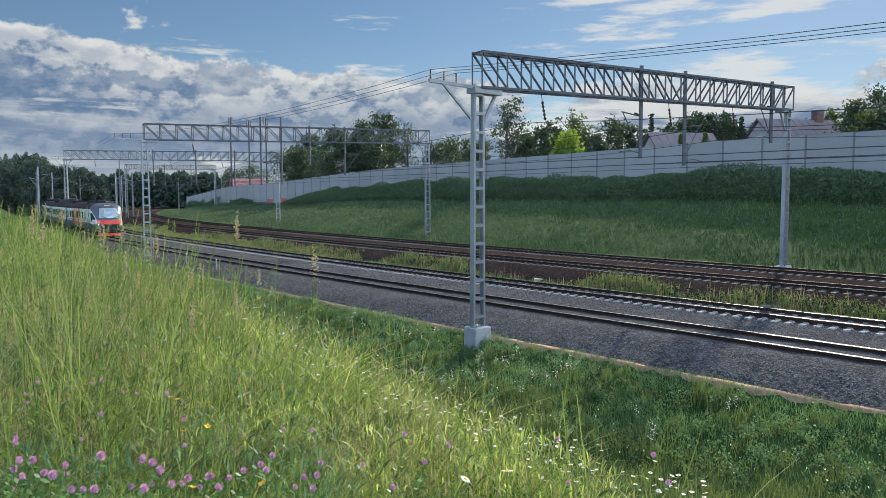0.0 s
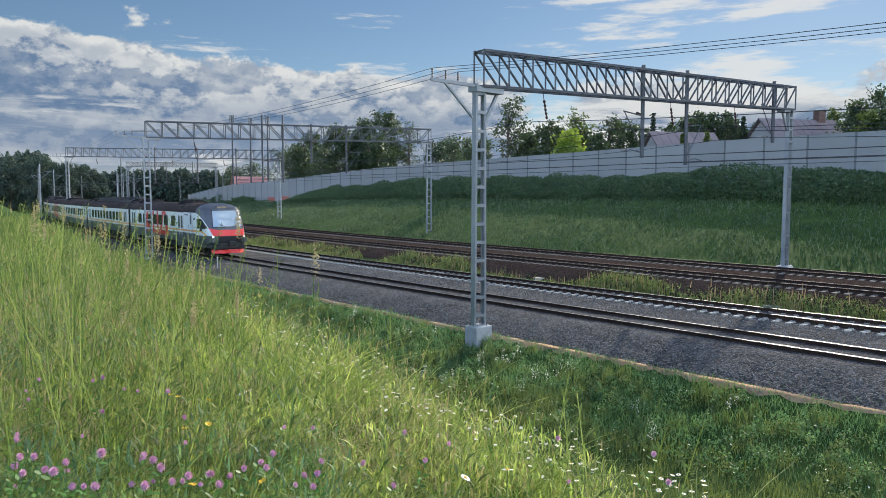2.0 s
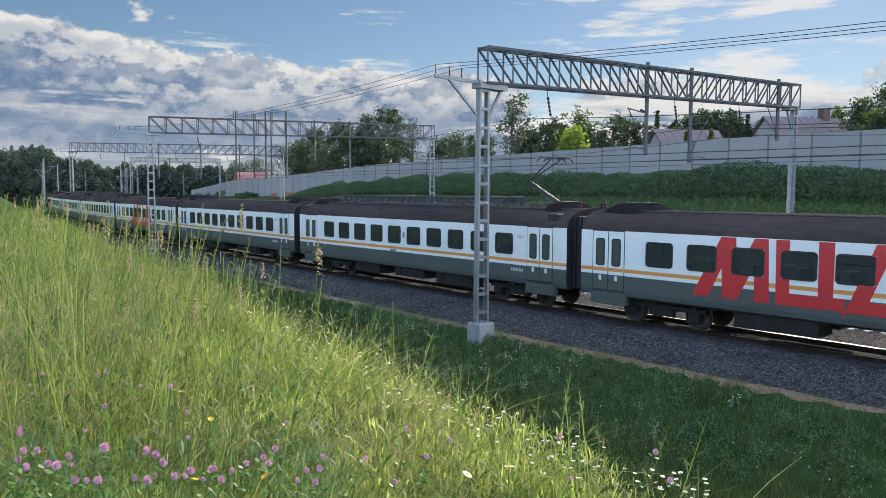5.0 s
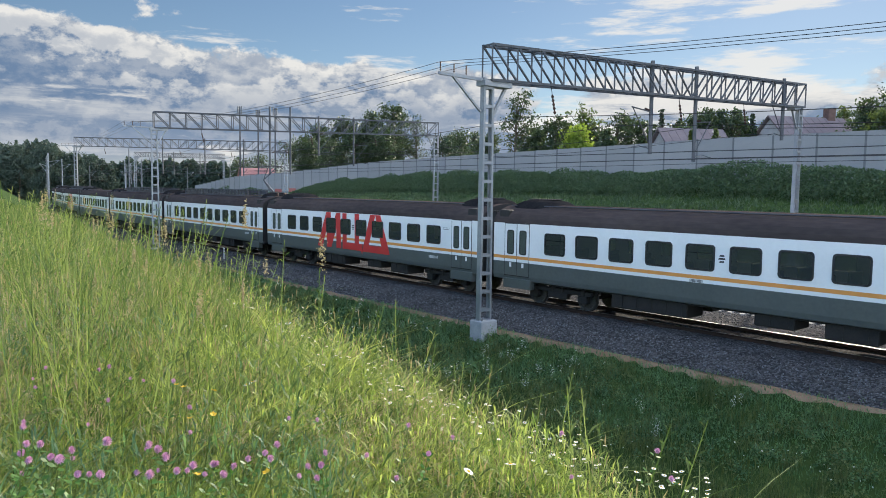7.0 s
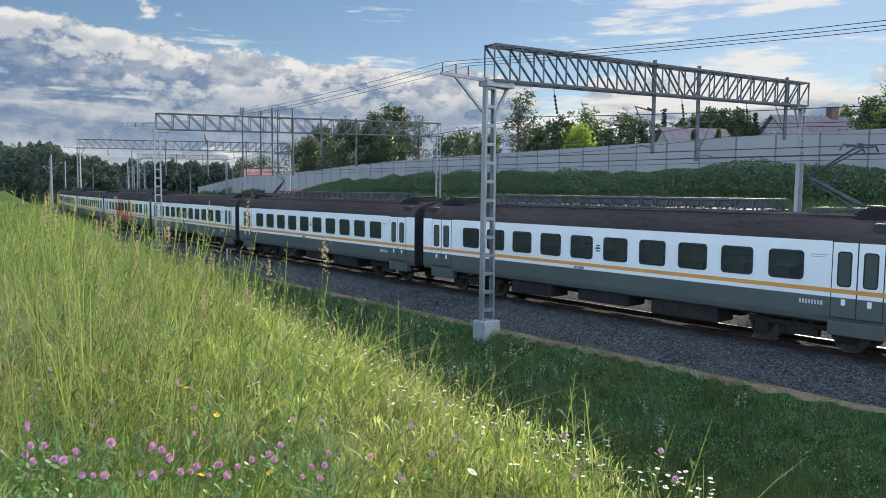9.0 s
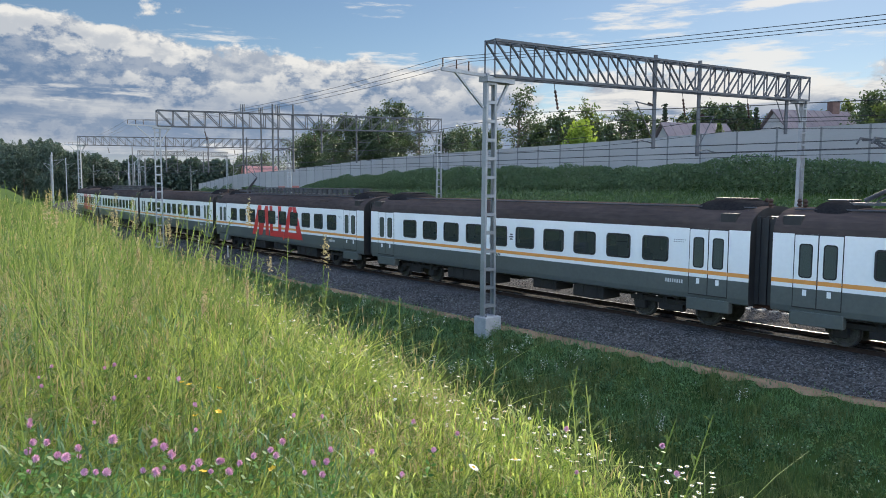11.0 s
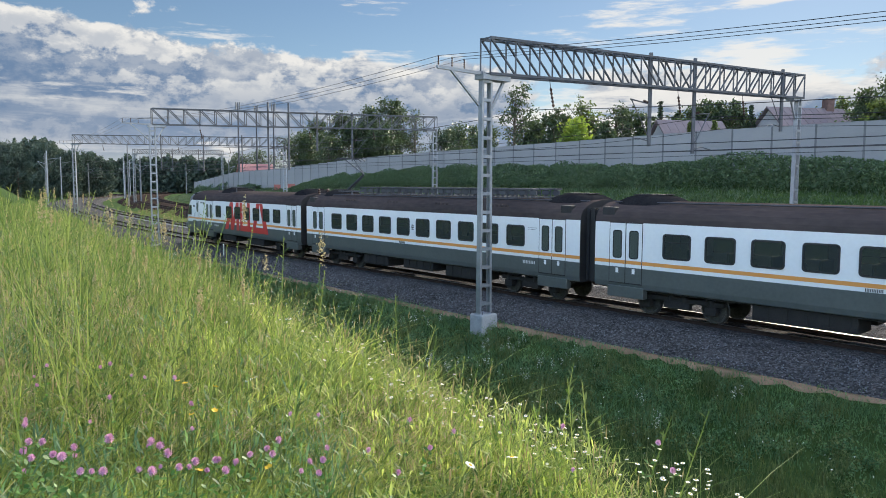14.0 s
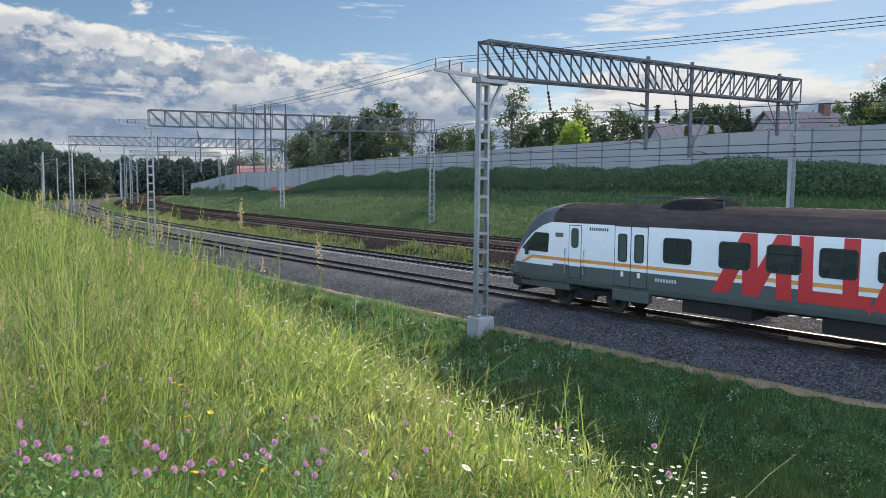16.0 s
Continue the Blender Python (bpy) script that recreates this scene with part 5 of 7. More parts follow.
def blades(name, xy, height, width, lean, material, label, category, seg=3, heading=None):
    """Tapered, bent grass blades as one mesh. height and width: arrays."""
    n = len(xy)
    z = ground_z(xy)
    a = rng.uniform(0, 2 * np.pi, n) if heading is None else heading
    f = rng.uniform(0, 2 * np.pi, n)
    bend = height * lean * rng.uniform(0.1, 1.0, n) ** 1.4
    t = np.linspace(0, 1, seg + 1)
    rows = []
    for k in t:
        cx = xy[:, 0] + np.cos(a) * bend * k ** 1.8
        cy = xy[:, 1] + np.sin(a) * bend * k ** 1.8
        cz = z + height * k * (1 - 0.25 * lean * k)
        w = width * (1 - k) ** 0.6 * 0.5 + width * 0.04
        rows.append(np.stack([cx - np.cos(f) * w, cy - np.sin(f) * w, cz], 1))
        rows.append(np.stack([cx + np.cos(f) * w, cy + np.sin(f) * w, cz], 1))
    v = np.stack(rows, 1)
    per = 2 * (seg + 1)
    base = (np.arange(n) * per)[:, None]
    fs = np.concatenate([base + np.array([[2 * k, 2 * k + 1, 2 * k + 3, 2 * k + 2]]) for k in range(seg)], 0)
    me = quick(name, v.reshape(-1, 3), fs, material)
    return tagged(new(name, me), label, category, kind="stuff"), v[:, -1], a


def fan(n, r0, r1, a0, a1, power=1.0):
    """Random places in a sector round the camera, thinner with distance."""
    r = np.exp(rng.uniform(np.log(r0), np.log(r1), n)) if power == 1 else r0 + (r1 - r0) * rng.uniform(0, 1, n) ** power
    a = np.radians(rng.uniform(a0, a1, n))
    return np.stack([np.sin(a) * r, np.cos(a) * r], 1)


def crest_dist(xy):
    return (xy[:, 0] - CP[0]) * CN[0] + (xy[:, 1] - CP[1]) * CN[1]


def meadow():
    xy = fan(66000, 1.9, 60, -40, 26)
    e = crest_dist(xy)
    open_ = value_noise(xy[:, 0], xy[:, 1], 0.34, 71) + 0.6 * value_noise(xy[:, 0], xy[:, 1], 0.9, 72)
    keep = (open_ > 0.62) | (rng.uniform(0, 1, len(xy)) < 0.25) | (np.hypot(xy[:, 0], xy[:, 1]) > 12)
    xy, e = xy[keep], e[keep]
    xy = xy[e < 1.15 + rng.uniform(-0.4, 0.7, len(xy))]
    e = crest_dist(xy)
    d = np.hypot(xy[:, 0], xy[:, 1])
    tall = np.clip(value_noise(xy[:, 0], xy[:, 1], 1.6, 4) * 1.3 - 0.25, 0.1, 1)
    h = (0.20 + 0.32 * tall) * rng.uniform(0.6, 1.15, len(xy)) * np.interp(e, [-6, -2.5, -0.5, 1.5], [1.4, 1.15, 0.85, 0.6]) * np.interp(d, [2, 4, 7, 12], [0.62, 0.85, 1.1, 1.25])
    w = (0.0042 + 0.0007 * d) * np.where(rng.uniform(0, 1, len(xy)) < 0.08, 1.7, 1.0)
    blades("meadow_grass", xy, h, w, 0.95, GRASS, "tall sunlit green meadow grass on the bank", "grass")
    # tussocks: blades that spring from one foot, splay outwards and lean one way
    foot = fan(2500, 2.1, 26, -40, 24)
    fe = crest_dist(foot)
    foot = foot[(fe < 0.9) & ((fe < -0.6) | (rng.uniform(0, 1, len(foot)) < 0.55))]
    m = 24
    nt = len(foot)
    way = np.repeat(rng.normal(-0.25, 0.9, nt), m)
    ray = rng.uniform(0, 2 * np.pi, nt * m)
    sx, sy = 0.75 * np.cos(way) + np.cos(ray), 0.75 * np.sin(way) + np.sin(ray)
    head = np.arctan2(sy, sx)
    td = np.repeat(np.hypot(foot[:, 0], foot[:, 1]), m)
    te = np.repeat(crest_dist(foot), m)
    tx = np.repeat(foot, m, 0) + np.stack([np.cos(ray), np.sin(ray)], 1) * (np.abs(rng.normal(0, 0.05, nt * m)) * (1 + 0.05 * td))[:, None]
    th = np.repeat(rng.uniform(0.38, 0.86, nt), m) * rng.uniform(0.45, 1.1, nt * m) * np.interp(td, [2, 4.5, 8], [0.72, 0.98, 1.25]) * np.interp(te, [-6, -2, 0.5], [1.2, 1.05, 0.62])
    tw = (0.0052 + 0.0009 * td) * rng.uniform(0.5, 1.4, nt * m)
    sort = np.repeat(rng.uniform(0, 1, nt), m)
    for name, pick, material, label in (("tussock_grass", sort < 0.62, TUSSOCK, "sunlit grass tussocks splaying over the meadow bank"),
                                        ("dry_tussocks", (sort >= 0.62) & (sort < 0.73), DRY, "dry straw-coloured grass tussocks on the bank"),
                                        ("dark_tussocks", sort >= 0.73, DEEP, "deep green grass tussocks on the bank")):
        blades(name, tx[pick], th[pick], tw[pick], 1.3, material, label, "grass", 4, heading=head[pick])
    # longer blades that bow over the rest, in loose clumps
    clump = fan(650, 2.3, 16, -40, 22)
    clump = clump[crest_dist(clump) < 0.3]
    bx = np.repeat(clump, 16, 0) + rng.normal(0, 0.09, (len(clump) * 16, 2))
    bd = np.hypot(bx[:, 0], bx[:, 1])
    bh = np.repeat(rng.uniform(0.4, 0.8, len(clump)), 16) * rng.uniform(0.6, 1.15, len(bx)) * np.interp(bd, [2, 4.5, 8], [0.75, 1.0, 1.25])
    blades("bowed_grass", bx, bh, 0.0055 + 0.0008 * bd, 1.45, LUSH, "long bright grass blades bowing over in loose clumps", "grass", 5)
    # dark leafy growth deep in the grass
    ux = fan(60000, 2.5, 14, -40, 20)
    ux = ux[(crest_dist(ux) < -1.1) & (value_noise(ux[:, 0], ux[:, 1], 0.5, 61) + rng.uniform(-0.15, 0.15, len(ux)) > 0.55)]
    uz = ground_z(ux) + rng.uniform(0.1, 0.62, len(ux)) * np.interp(np.hypot(ux[:, 0], ux[:, 1]), [2, 4.5, 8], [0.6, 0.9, 1.15])
    tagged(new("meadow_herbs", lancets("meadow_herbs", np.column_stack([ux, uz - 0.05]), 0.09, DITCH, narrow=0.05)), "dark green leafy herbs in patches among the grass", "herbs", kind="stuff")
    # the same meadow to the sides and behind
    ring = np.vstack([fan(9000, 0.9, 30, -180, -40), fan(9000, 0.9, 30, 26, 180), fan(1500, 0.5, 1.9, -40, 26)])
    er = crest_dist(ring)
    ring = ring[er < 1.0]
    dr = np.hypot(ring[:, 0], ring[:, 1])
    blades("meadow_fringe", ring, np.where(dr < 1.2, 0.18, 0.42) * rng.uniform(0.6, 1.2, len(ring)), 0.005 + 0.0016 * dr, 0.9, GRASS, "green meadow grass around the viewpoint", "grass", 2)
    xy = fan(7500, 3.1, 30, -40, 22)
    drift = value_noise(xy[:, 0], xy[:, 1], 0.9, 52) + rng.uniform(-0.18, 0.18, len(xy))
    xy = xy[(crest_dist(xy) < 0.7) & (drift > 0.47)]
    e = crest_dist(xy)
    d = np.hypot(xy[:, 0], xy[:, 1])
    h = rng.uniform(0.35, 0.95, len(xy)) * np.interp(e, [-6, -1.6, 0.5], [1.3, 1.05, 0.7]) * np.interp(d, [2, 4.5, 8], [0.55, 0.85, 1.15])
    _, tip, a = blades("grass_stalks", xy, h, 0.0015 + 0.0003 * d, 0.55, STRAW, "thin pale flowering grass stalks", "grass", 3)
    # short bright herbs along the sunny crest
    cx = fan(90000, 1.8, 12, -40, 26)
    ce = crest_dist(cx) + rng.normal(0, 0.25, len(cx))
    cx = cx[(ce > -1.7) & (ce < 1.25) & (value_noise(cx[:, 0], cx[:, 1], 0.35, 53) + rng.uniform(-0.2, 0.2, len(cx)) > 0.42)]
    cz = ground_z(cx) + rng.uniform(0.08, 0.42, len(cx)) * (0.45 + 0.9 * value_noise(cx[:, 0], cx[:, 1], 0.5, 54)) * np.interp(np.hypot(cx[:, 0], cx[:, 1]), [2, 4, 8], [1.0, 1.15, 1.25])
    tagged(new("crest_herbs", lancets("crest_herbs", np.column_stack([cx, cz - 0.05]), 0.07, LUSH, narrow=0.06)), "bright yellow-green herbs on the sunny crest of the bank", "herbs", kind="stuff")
    # hazes of fine pinkish panicles in drifts
    fp = fan(8000, 2.4, 14, -40, 22)
    fd = value_noise(fp[:, 0], fp[:, 1], 0.8, 81) + 0.35 * value_noise(fp[:, 0], fp[:, 1], 2.2, 82) + rng.uniform(-0.06, 0.06, len(fp))
    fp = fp[(crest_dist(fp) < 0.75) & (fd > 0.73) & (np.hypot(fp[:, 0], fp[:, 1]) > 3.5)]
    pd = np.hypot(fp[:, 0], fp[:, 1])
    ph = rng.uniform(0.42, 0.78, len(fp)) * np.interp(crest_dist(fp), [-6, -1.6, 0.5], [1.25, 1.0, 0.62]) * np.interp(pd, [2, 4.5, 8], [0.72, 0.95, 1.15])
    _, ftip, _ = blades("panicle_stalks", fp, ph, 0.0012 + 0.0003 * pd, 0.4, FINEHEAD, "hair-thin beige stalks of fine meadow grass", "grass", 3)
    k = 32
    lift = rng.uniform(0, 1, (len(fp), k))
    wide = 0.012 + 0.035 * (1 - np.abs(lift - 0.35)) ** 2
    turn = rng.uniform(0, 2 * np.pi, (len(fp), k))
    cloud = ftip[:, None] + np.stack([np.cos(turn) * wide, np.sin(turn) * wide, lift * 0.17 - 0.15], -1)
    tagged(new("fine_panicles", leafy("fine_panicles", cloud.reshape(-1, 3), 0.0075, FINEHEAD, "", "")), "hazy pinkish-beige panicles of fine meadow grass", "grass", kind="stuff")
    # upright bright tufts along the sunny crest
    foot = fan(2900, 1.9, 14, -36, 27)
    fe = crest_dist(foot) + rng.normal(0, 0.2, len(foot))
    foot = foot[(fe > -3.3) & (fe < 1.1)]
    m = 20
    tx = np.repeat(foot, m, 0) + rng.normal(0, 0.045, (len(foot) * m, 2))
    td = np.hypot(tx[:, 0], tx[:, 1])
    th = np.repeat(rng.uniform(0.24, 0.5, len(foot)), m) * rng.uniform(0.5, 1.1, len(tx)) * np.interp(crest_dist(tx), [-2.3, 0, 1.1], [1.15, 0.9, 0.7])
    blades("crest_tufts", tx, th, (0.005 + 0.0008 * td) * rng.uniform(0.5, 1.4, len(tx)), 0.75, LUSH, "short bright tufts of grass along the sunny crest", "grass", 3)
    # lush low tufts among the clover
    foot = fan(1300, 1.75, 4.2, -38, 14)
    foot = foot[crest_dist(foot) < -0.3]
    m = 18
    tx = np.repeat(foot, m, 0) + rng.normal(0, 0.05, (len(foot) * m, 2))
    th = np.repeat(rng.uniform(0.2, 0.46, len(foot)), m) * rng.uniform(0.5, 1.1, len(tx))
    tw = rng.uniform(0.004, 0.009, len(tx))
    half = np.repeat(rng.uniform(0, 1, len(foot)), m) < 0.5
    blades("lush_tufts", tx[half], th[half], tw[half], 1.0, LUSH, "lush bright tufts of grass among the clover", "grass", 3)
    blades("deep_tufts", tx[~half], th[~half], tw[~half], 1.0, DEEP, "deep green tufts of grass among the clover", "grass", 3)
    # the bank's brow further off, seen edge-on
    foot = fan(900, 6.5, 62, -43, -17)
    foot = foot[crest_dist(foot) < 0.6]
    m = 26
    tx = np.repeat(foot, m, 0) + rng.normal(0, 0.16, (len(foot) * m, 2))
    td = np.hypot(tx[:, 0], tx[:, 1])
    th = np.repeat(rng.uniform(0.5, 1.05, len(foot)), m) * rng.uniform(0.5, 1.1, len(tx))
    blades("brow_grass", tx, th, (0.005 + 0.0008 * td) * rng.uniform(0.6, 1.3, len(tx)), 0.8, GRASS, "tall uneven grass on the brow of the bank", "grass", 3)
    # seed heads: two crossed narrow lozenges
    n = len(tip)
    s = rng.uniform(0.045, 0.085, n)
    r = (0.0022 + 0.0004 * d)
    q = np.empty((n, 8, 3))
    for k, f in enumerate((0.0, 1.57)):
        dx, dy = np.cos(a + f) * r, np.sin(a + f) * r
        q[:, 4 * k] = tip - np.stack([0 * s, 0 * s, 0.01 + 0 * s], 1)
        q[:, 4 * k + 1] = tip + np.stack([dx, dy, s * 0.45], 1)
        q[:, 4 * k + 2] = tip + np.stack([np.cos(a) * s * 0.25, np.sin(a) * s * 0.25, s], 1)
        q[:, 4 * k + 3] = tip + np.stack([-dx, -dy, s * 0.45], 1)
    fs = np.concatenate([(np.arange(n) * 8)[:, None] + np.array([[4 * k, 4 * k + 1, 4 * k + 2, 4 * k + 3]]) for k in (0, 1)], 0)
    tagged(new("grass_heads", quick("grass_heads", q.reshape(-1, 3), fs, STRAW)), "ripe straw-coloured seed heads of the meadow grass", "grass", kind="stuff")


def tall_stalks():
    """Tall flowering grass on the higher ground beside the camera."""
    n = 460
    px = rng.uniform(-30, 420, n)
    d = rng.uniform(3.2, 9.0, n)
    top = np.interp(px, [-30, 60, 100, 200, 280, 350, 420], [318, 306, 326, 368, 408, 446, 488]) + 6 + rng.exponential(52, n)
    x = (px - 784) / 1301 * d
    xy = np.stack([x, d], 1)
    h = np.clip((H - (top - 348) / 1301 * d - ground_z(xy)) * 1.1, 0.45, 1.65)
    ok = crest_dist(xy) < 0.6
    xy, h, d = xy[ok], h[ok], d[ok]
    _, tip, a = blades("tall_stalks", xy, h, 0.0036 + 0.0005 * d, 0.55, GRASS, "tall flowering grass stalks standing against the sky", "grass", 4)
    pts = []
    for p in tip[::7]:
        k = random.randint(80, 130)
        loose = random.choice((0.004, 0.006, 0.012))
        q = rng.normal(size=(k, 3)) * np.array([loose, loose, 0.036]) + p - np.array([0, 0, 0.06])
        pts.append(q)
    me = leafy("panicles", np.vstack(pts), 0.012, PANICLE, "", "")
    tagged(new("panicles", me), "loose beige panicles of the tall grass", "grass", kind="stuff")


def clover_leaves():
    xy = fan(26000, 1.6, 3.6, -36, 12)
    xy = xy[(crest_dist(xy) < 0.0) & (value_noise(xy[:, 0], xy[:, 1], 0.5, 91) + 0.35 * (2.6 - np.hypot(xy[:, 0], xy[:, 1])) > 0.45)]
    z = ground_z(xy) + rng.uniform(0.06, 0.30, len(xy))
    tagged(new("clover_leaves", leafy("clover_leaves", np.column_stack([xy, z]), 0.028, CLOVERL, "", "")), "small dark green clover leaves low in the grass", "leaves", kind="stuff")


def tall_weeds():
    """Leafy upright weeds that stand over the grass along the bank."""
    xy = np.vstack([fan(330, 3.2, 22, -36, 20), fan(170, 3.6, 16, -38, -12)])
    e = crest_dist(xy)
    xy = xy[(e < 0.9) & (e > np.where(np.arange(len(xy)) < 330, -2.6, -7.0))]
    z = ground_z(xy)
    v, f = [], []
    for (x, y), g in zip(xy, z):
        d = math.hypot(x, y)
        h = random.uniform(0.4, 0.95) * (1.25 if d > 7 else 0.9) * (1.3 if x < -0.3 * d else 1.0)
        a0 = random.uniform(0, 6.28)
        lx, ly = (0.1 + math.cos(a0) * 0.22) * h, math.sin(a0) * 0.22 * h
        w = 0.003 + 0.0004 * d
        k = len(v)
        v += [(x - w, y, g), (x + w, y, g), (x + lx + w * 0.4, y + ly, g + h), (x + lx - w * 0.4, y + ly, g + h)]
        f.append((k, k + 1, k + 2, k + 3))
        for i in range(18):
            t = 0.15 + 0.85 * i / 18
            a = a0 + i * 2.4
            ln = random.uniform(0.05, 0.13) * (1.15 - 0.7 * t)
            wd = ln * 0.09 + 0.0003 * d
            cx, cy, cz = x + lx * t, y + ly * t, g + h * t
            c, s_ = math.cos(a), math.sin(a)
            k = len(v)
            v += [(cx, cy, cz), (cx + c * ln * 0.5 - s_ * wd, cy + s_ * ln * 0.5 + c * wd, cz + ln * 0.55), (cx + c * ln, cy + s_ * ln, cz + ln * 0.75), (cx + c * ln * 0.5 + s_ * wd, cy + s_ * ln * 0.5 - c * wd, cz + ln * 0.5)]
            f.append((k, k + 1, k + 2, k + 3))
    me = quick("tall_weeds", np.array(v), np.array(f), GRASS)
    tagged(new("tall_weeds", me), "tall leafy green weeds rising over the meadow grass", "weeds", kind="stuff")


def leafy(name, centres, size, material, label, category, ground=False):
    """Many small leaves, each a bent quad, about given places (n x 3)."""
    n = len(centres)
    a, b = rng.uniform(0, 2 * np.pi, n), rng.uniform(-1.1, 1.1, n)
    u = np.stack([np.cos(a) * np.cos(b), np.sin(a) * np.cos(b), np.sin(b)], 1)
    h = rng.normal(size=(n, 3))
    w = np.cross(u, h)
    w /= np.linalg.norm(w, axis=1, keepdims=True) + 1e-9
    s = (size * rng.uniform(0.6, 1.3, n))[:, None]
    v = np.stack([centres - u * s * 0.5, centres + w * s * 0.32, centres + u * s * 0.5, centres - w * s * 0.32], 1).reshape(-1, 3)
    f = np.arange(n * 4).reshape(-1, 4)
    return quick(name, v, f, material)


def lancets(name, feet, size, material, steep=(0.35, 1.35), narrow=0.11):
    """Narrow pointed leaves that rise from given places (n x 3) and bend over at the tip."""
    n = len(feet)
    a, b = rng.uniform(0, 2 * np.pi, n), rng.uniform(*steep, n)
    s = size * rng.uniform(0.5, 1.4, n)
    out, up = np.cos(b) * s, np.sin(b) * s
    side = np.stack([-np.sin(a), np.cos(a), 0 * a], 1) * (s * narrow)[:, None]
    way = np.stack([np.cos(a), np.sin(a), 0 * a], 1)
    lift = np.stack([0 * a, 0 * a, 1 + 0 * a], 1)
    mid = feet + way * (out * 0.45)[:, None] + lift * (up * 0.62)[:, None]
    tip = feet + way * (out * 1.1)[:, None] + lift * (up * 0.95)[:, None]
    v = np.stack([feet, mid - side, tip, mid + side], 1).reshape(-1, 3)
    return quick(name, v, np.arange(n * 4).reshape(-1, 4), material)


def ditch():
    u = rng.uniform(-26, 60, 84000)
    o = -3.85 - 9.8 * rng.uniform(0, 1, len(u)) ** 1.1
    p = ats(u, o, 0.0)[:, :2]
    d = np.hypot(p[:, 0], p[:, 1])
    e = crest_dist(p)
    ang = np.abs(np.degrees(np.arctan2(p[:, 0], p[:, 1])))
    ok = (e > 0.8) & (ang < 38) & (rng.uniform(0, 1, len(u)) < np.clip(28 / d, 0.15, 1))
    xy, d = p[ok], d[ok]
    o = o[ok]
    patch = value_noise(xy[:, 0], xy[:, 1], 1.3, 8)
    h = (0.10 + 0.55 * patch ** 1.6) * rng.uniform(0.6, 1.2, len(xy)) * np.interp(o, [-8, -6.5, -4.6, -4.2, -3.9], [1.3, 1.0, 0.9, 0.6, 0.35])
    low = o < -7.5 + 0.9 * (value_noise(xy[:, 0], xy[:, 1], 1.8, 88) - 0.5)
    blades("ditch_grass", xy[~low], h[~low], 0.006 + 0.0007 * d[~low], 0.9, DITCH, "dense dark green grass and weeds on the ditch slope", "grass", 2)
    blades("trough_grass", xy[low], h[low] * 0.85, 0.005 + 0.0006 * d[low], 0.8, OLIVE, "ditch-bottom grass coloured olive as if sunlit", "grass", 2)
    # domed clumps of small-leaved weeds
    n = 1700
    u, o = rng.uniform(-24, 55, n), -4.45 - 4.3 * rng.uniform(0, 1, n)
    p = ats(u, o, 0.0)[:, :2]
    p = p[(value_noise(p[:, 0], p[:, 1], 1.5, 9) > 0.3) & (crest_dist(p) > 1)]
    for name, pick, material, label in (("ditch_weeds", np.arange(len(p)) % 3 > 0, DITCH, "low domed clumps of small-leaved weeds on the ditch slope"),
                                        ("pale_ditch_weeds", np.arange(len(p)) % 3 == 0, WEED, "lighter green clumps of weeds on the ditch slope")):
        c = p[pick]
        k = 62
        rad, tall = rng.uniform(0.13, 0.34, len(c)), rng.uniform(0.18, 0.62, len(c))
        a, r = rng.uniform(0, 2 * np.pi, (len(c), k)), rng.uniform(0, 1, (len(c), k)) ** 0.5
        x, y = c[:, :1] + np.cos(a) * r * rad[:, None], c[:, 1:] + np.sin(a) * r * rad[:, None]
        z = ground_z(c)[:, None] + tall[:, None] * (1 - 0.7 * r ** 2) * rng.uniform(0.35, 1.1, (len(c), k))
        tagged(new(name, leafy(name, np.stack([x, y, z], -1).reshape(-1, 3), 0.068, material, "", "")), label, "weeds", kind="stuff")
    # pale flowering spikes
    n = 55
    c = ats(rng.uniform(-22, 40, n), -4.6 - 3.6 * rng.uniform(0, 1, n), 0.0)[:, :2]
    c = np.repeat(c[crest_dist(c) > 1.5], 3, 0)
    c = c + rng.normal(0, 0.16, c.shape)
    k = 22
    z = ground_z(c)[:, None] + 0.28 + rng.uniform(0, 1, (len(c), k)) * rng.uniform(0.2, 0.5, (len(c), 1))
    xy2 = c[:, None] + rng.normal(0, 0.03, (len(c), k, 2))
    tagged(new("pale_spikes", leafy("pale_spikes", np.concatenate([xy2, z[..., None]], -1).reshape(-1, 3), 0.03, PETAL, "", "")), "pale flowering spikes among the ditch weeds", "flowers", kind="stuff")


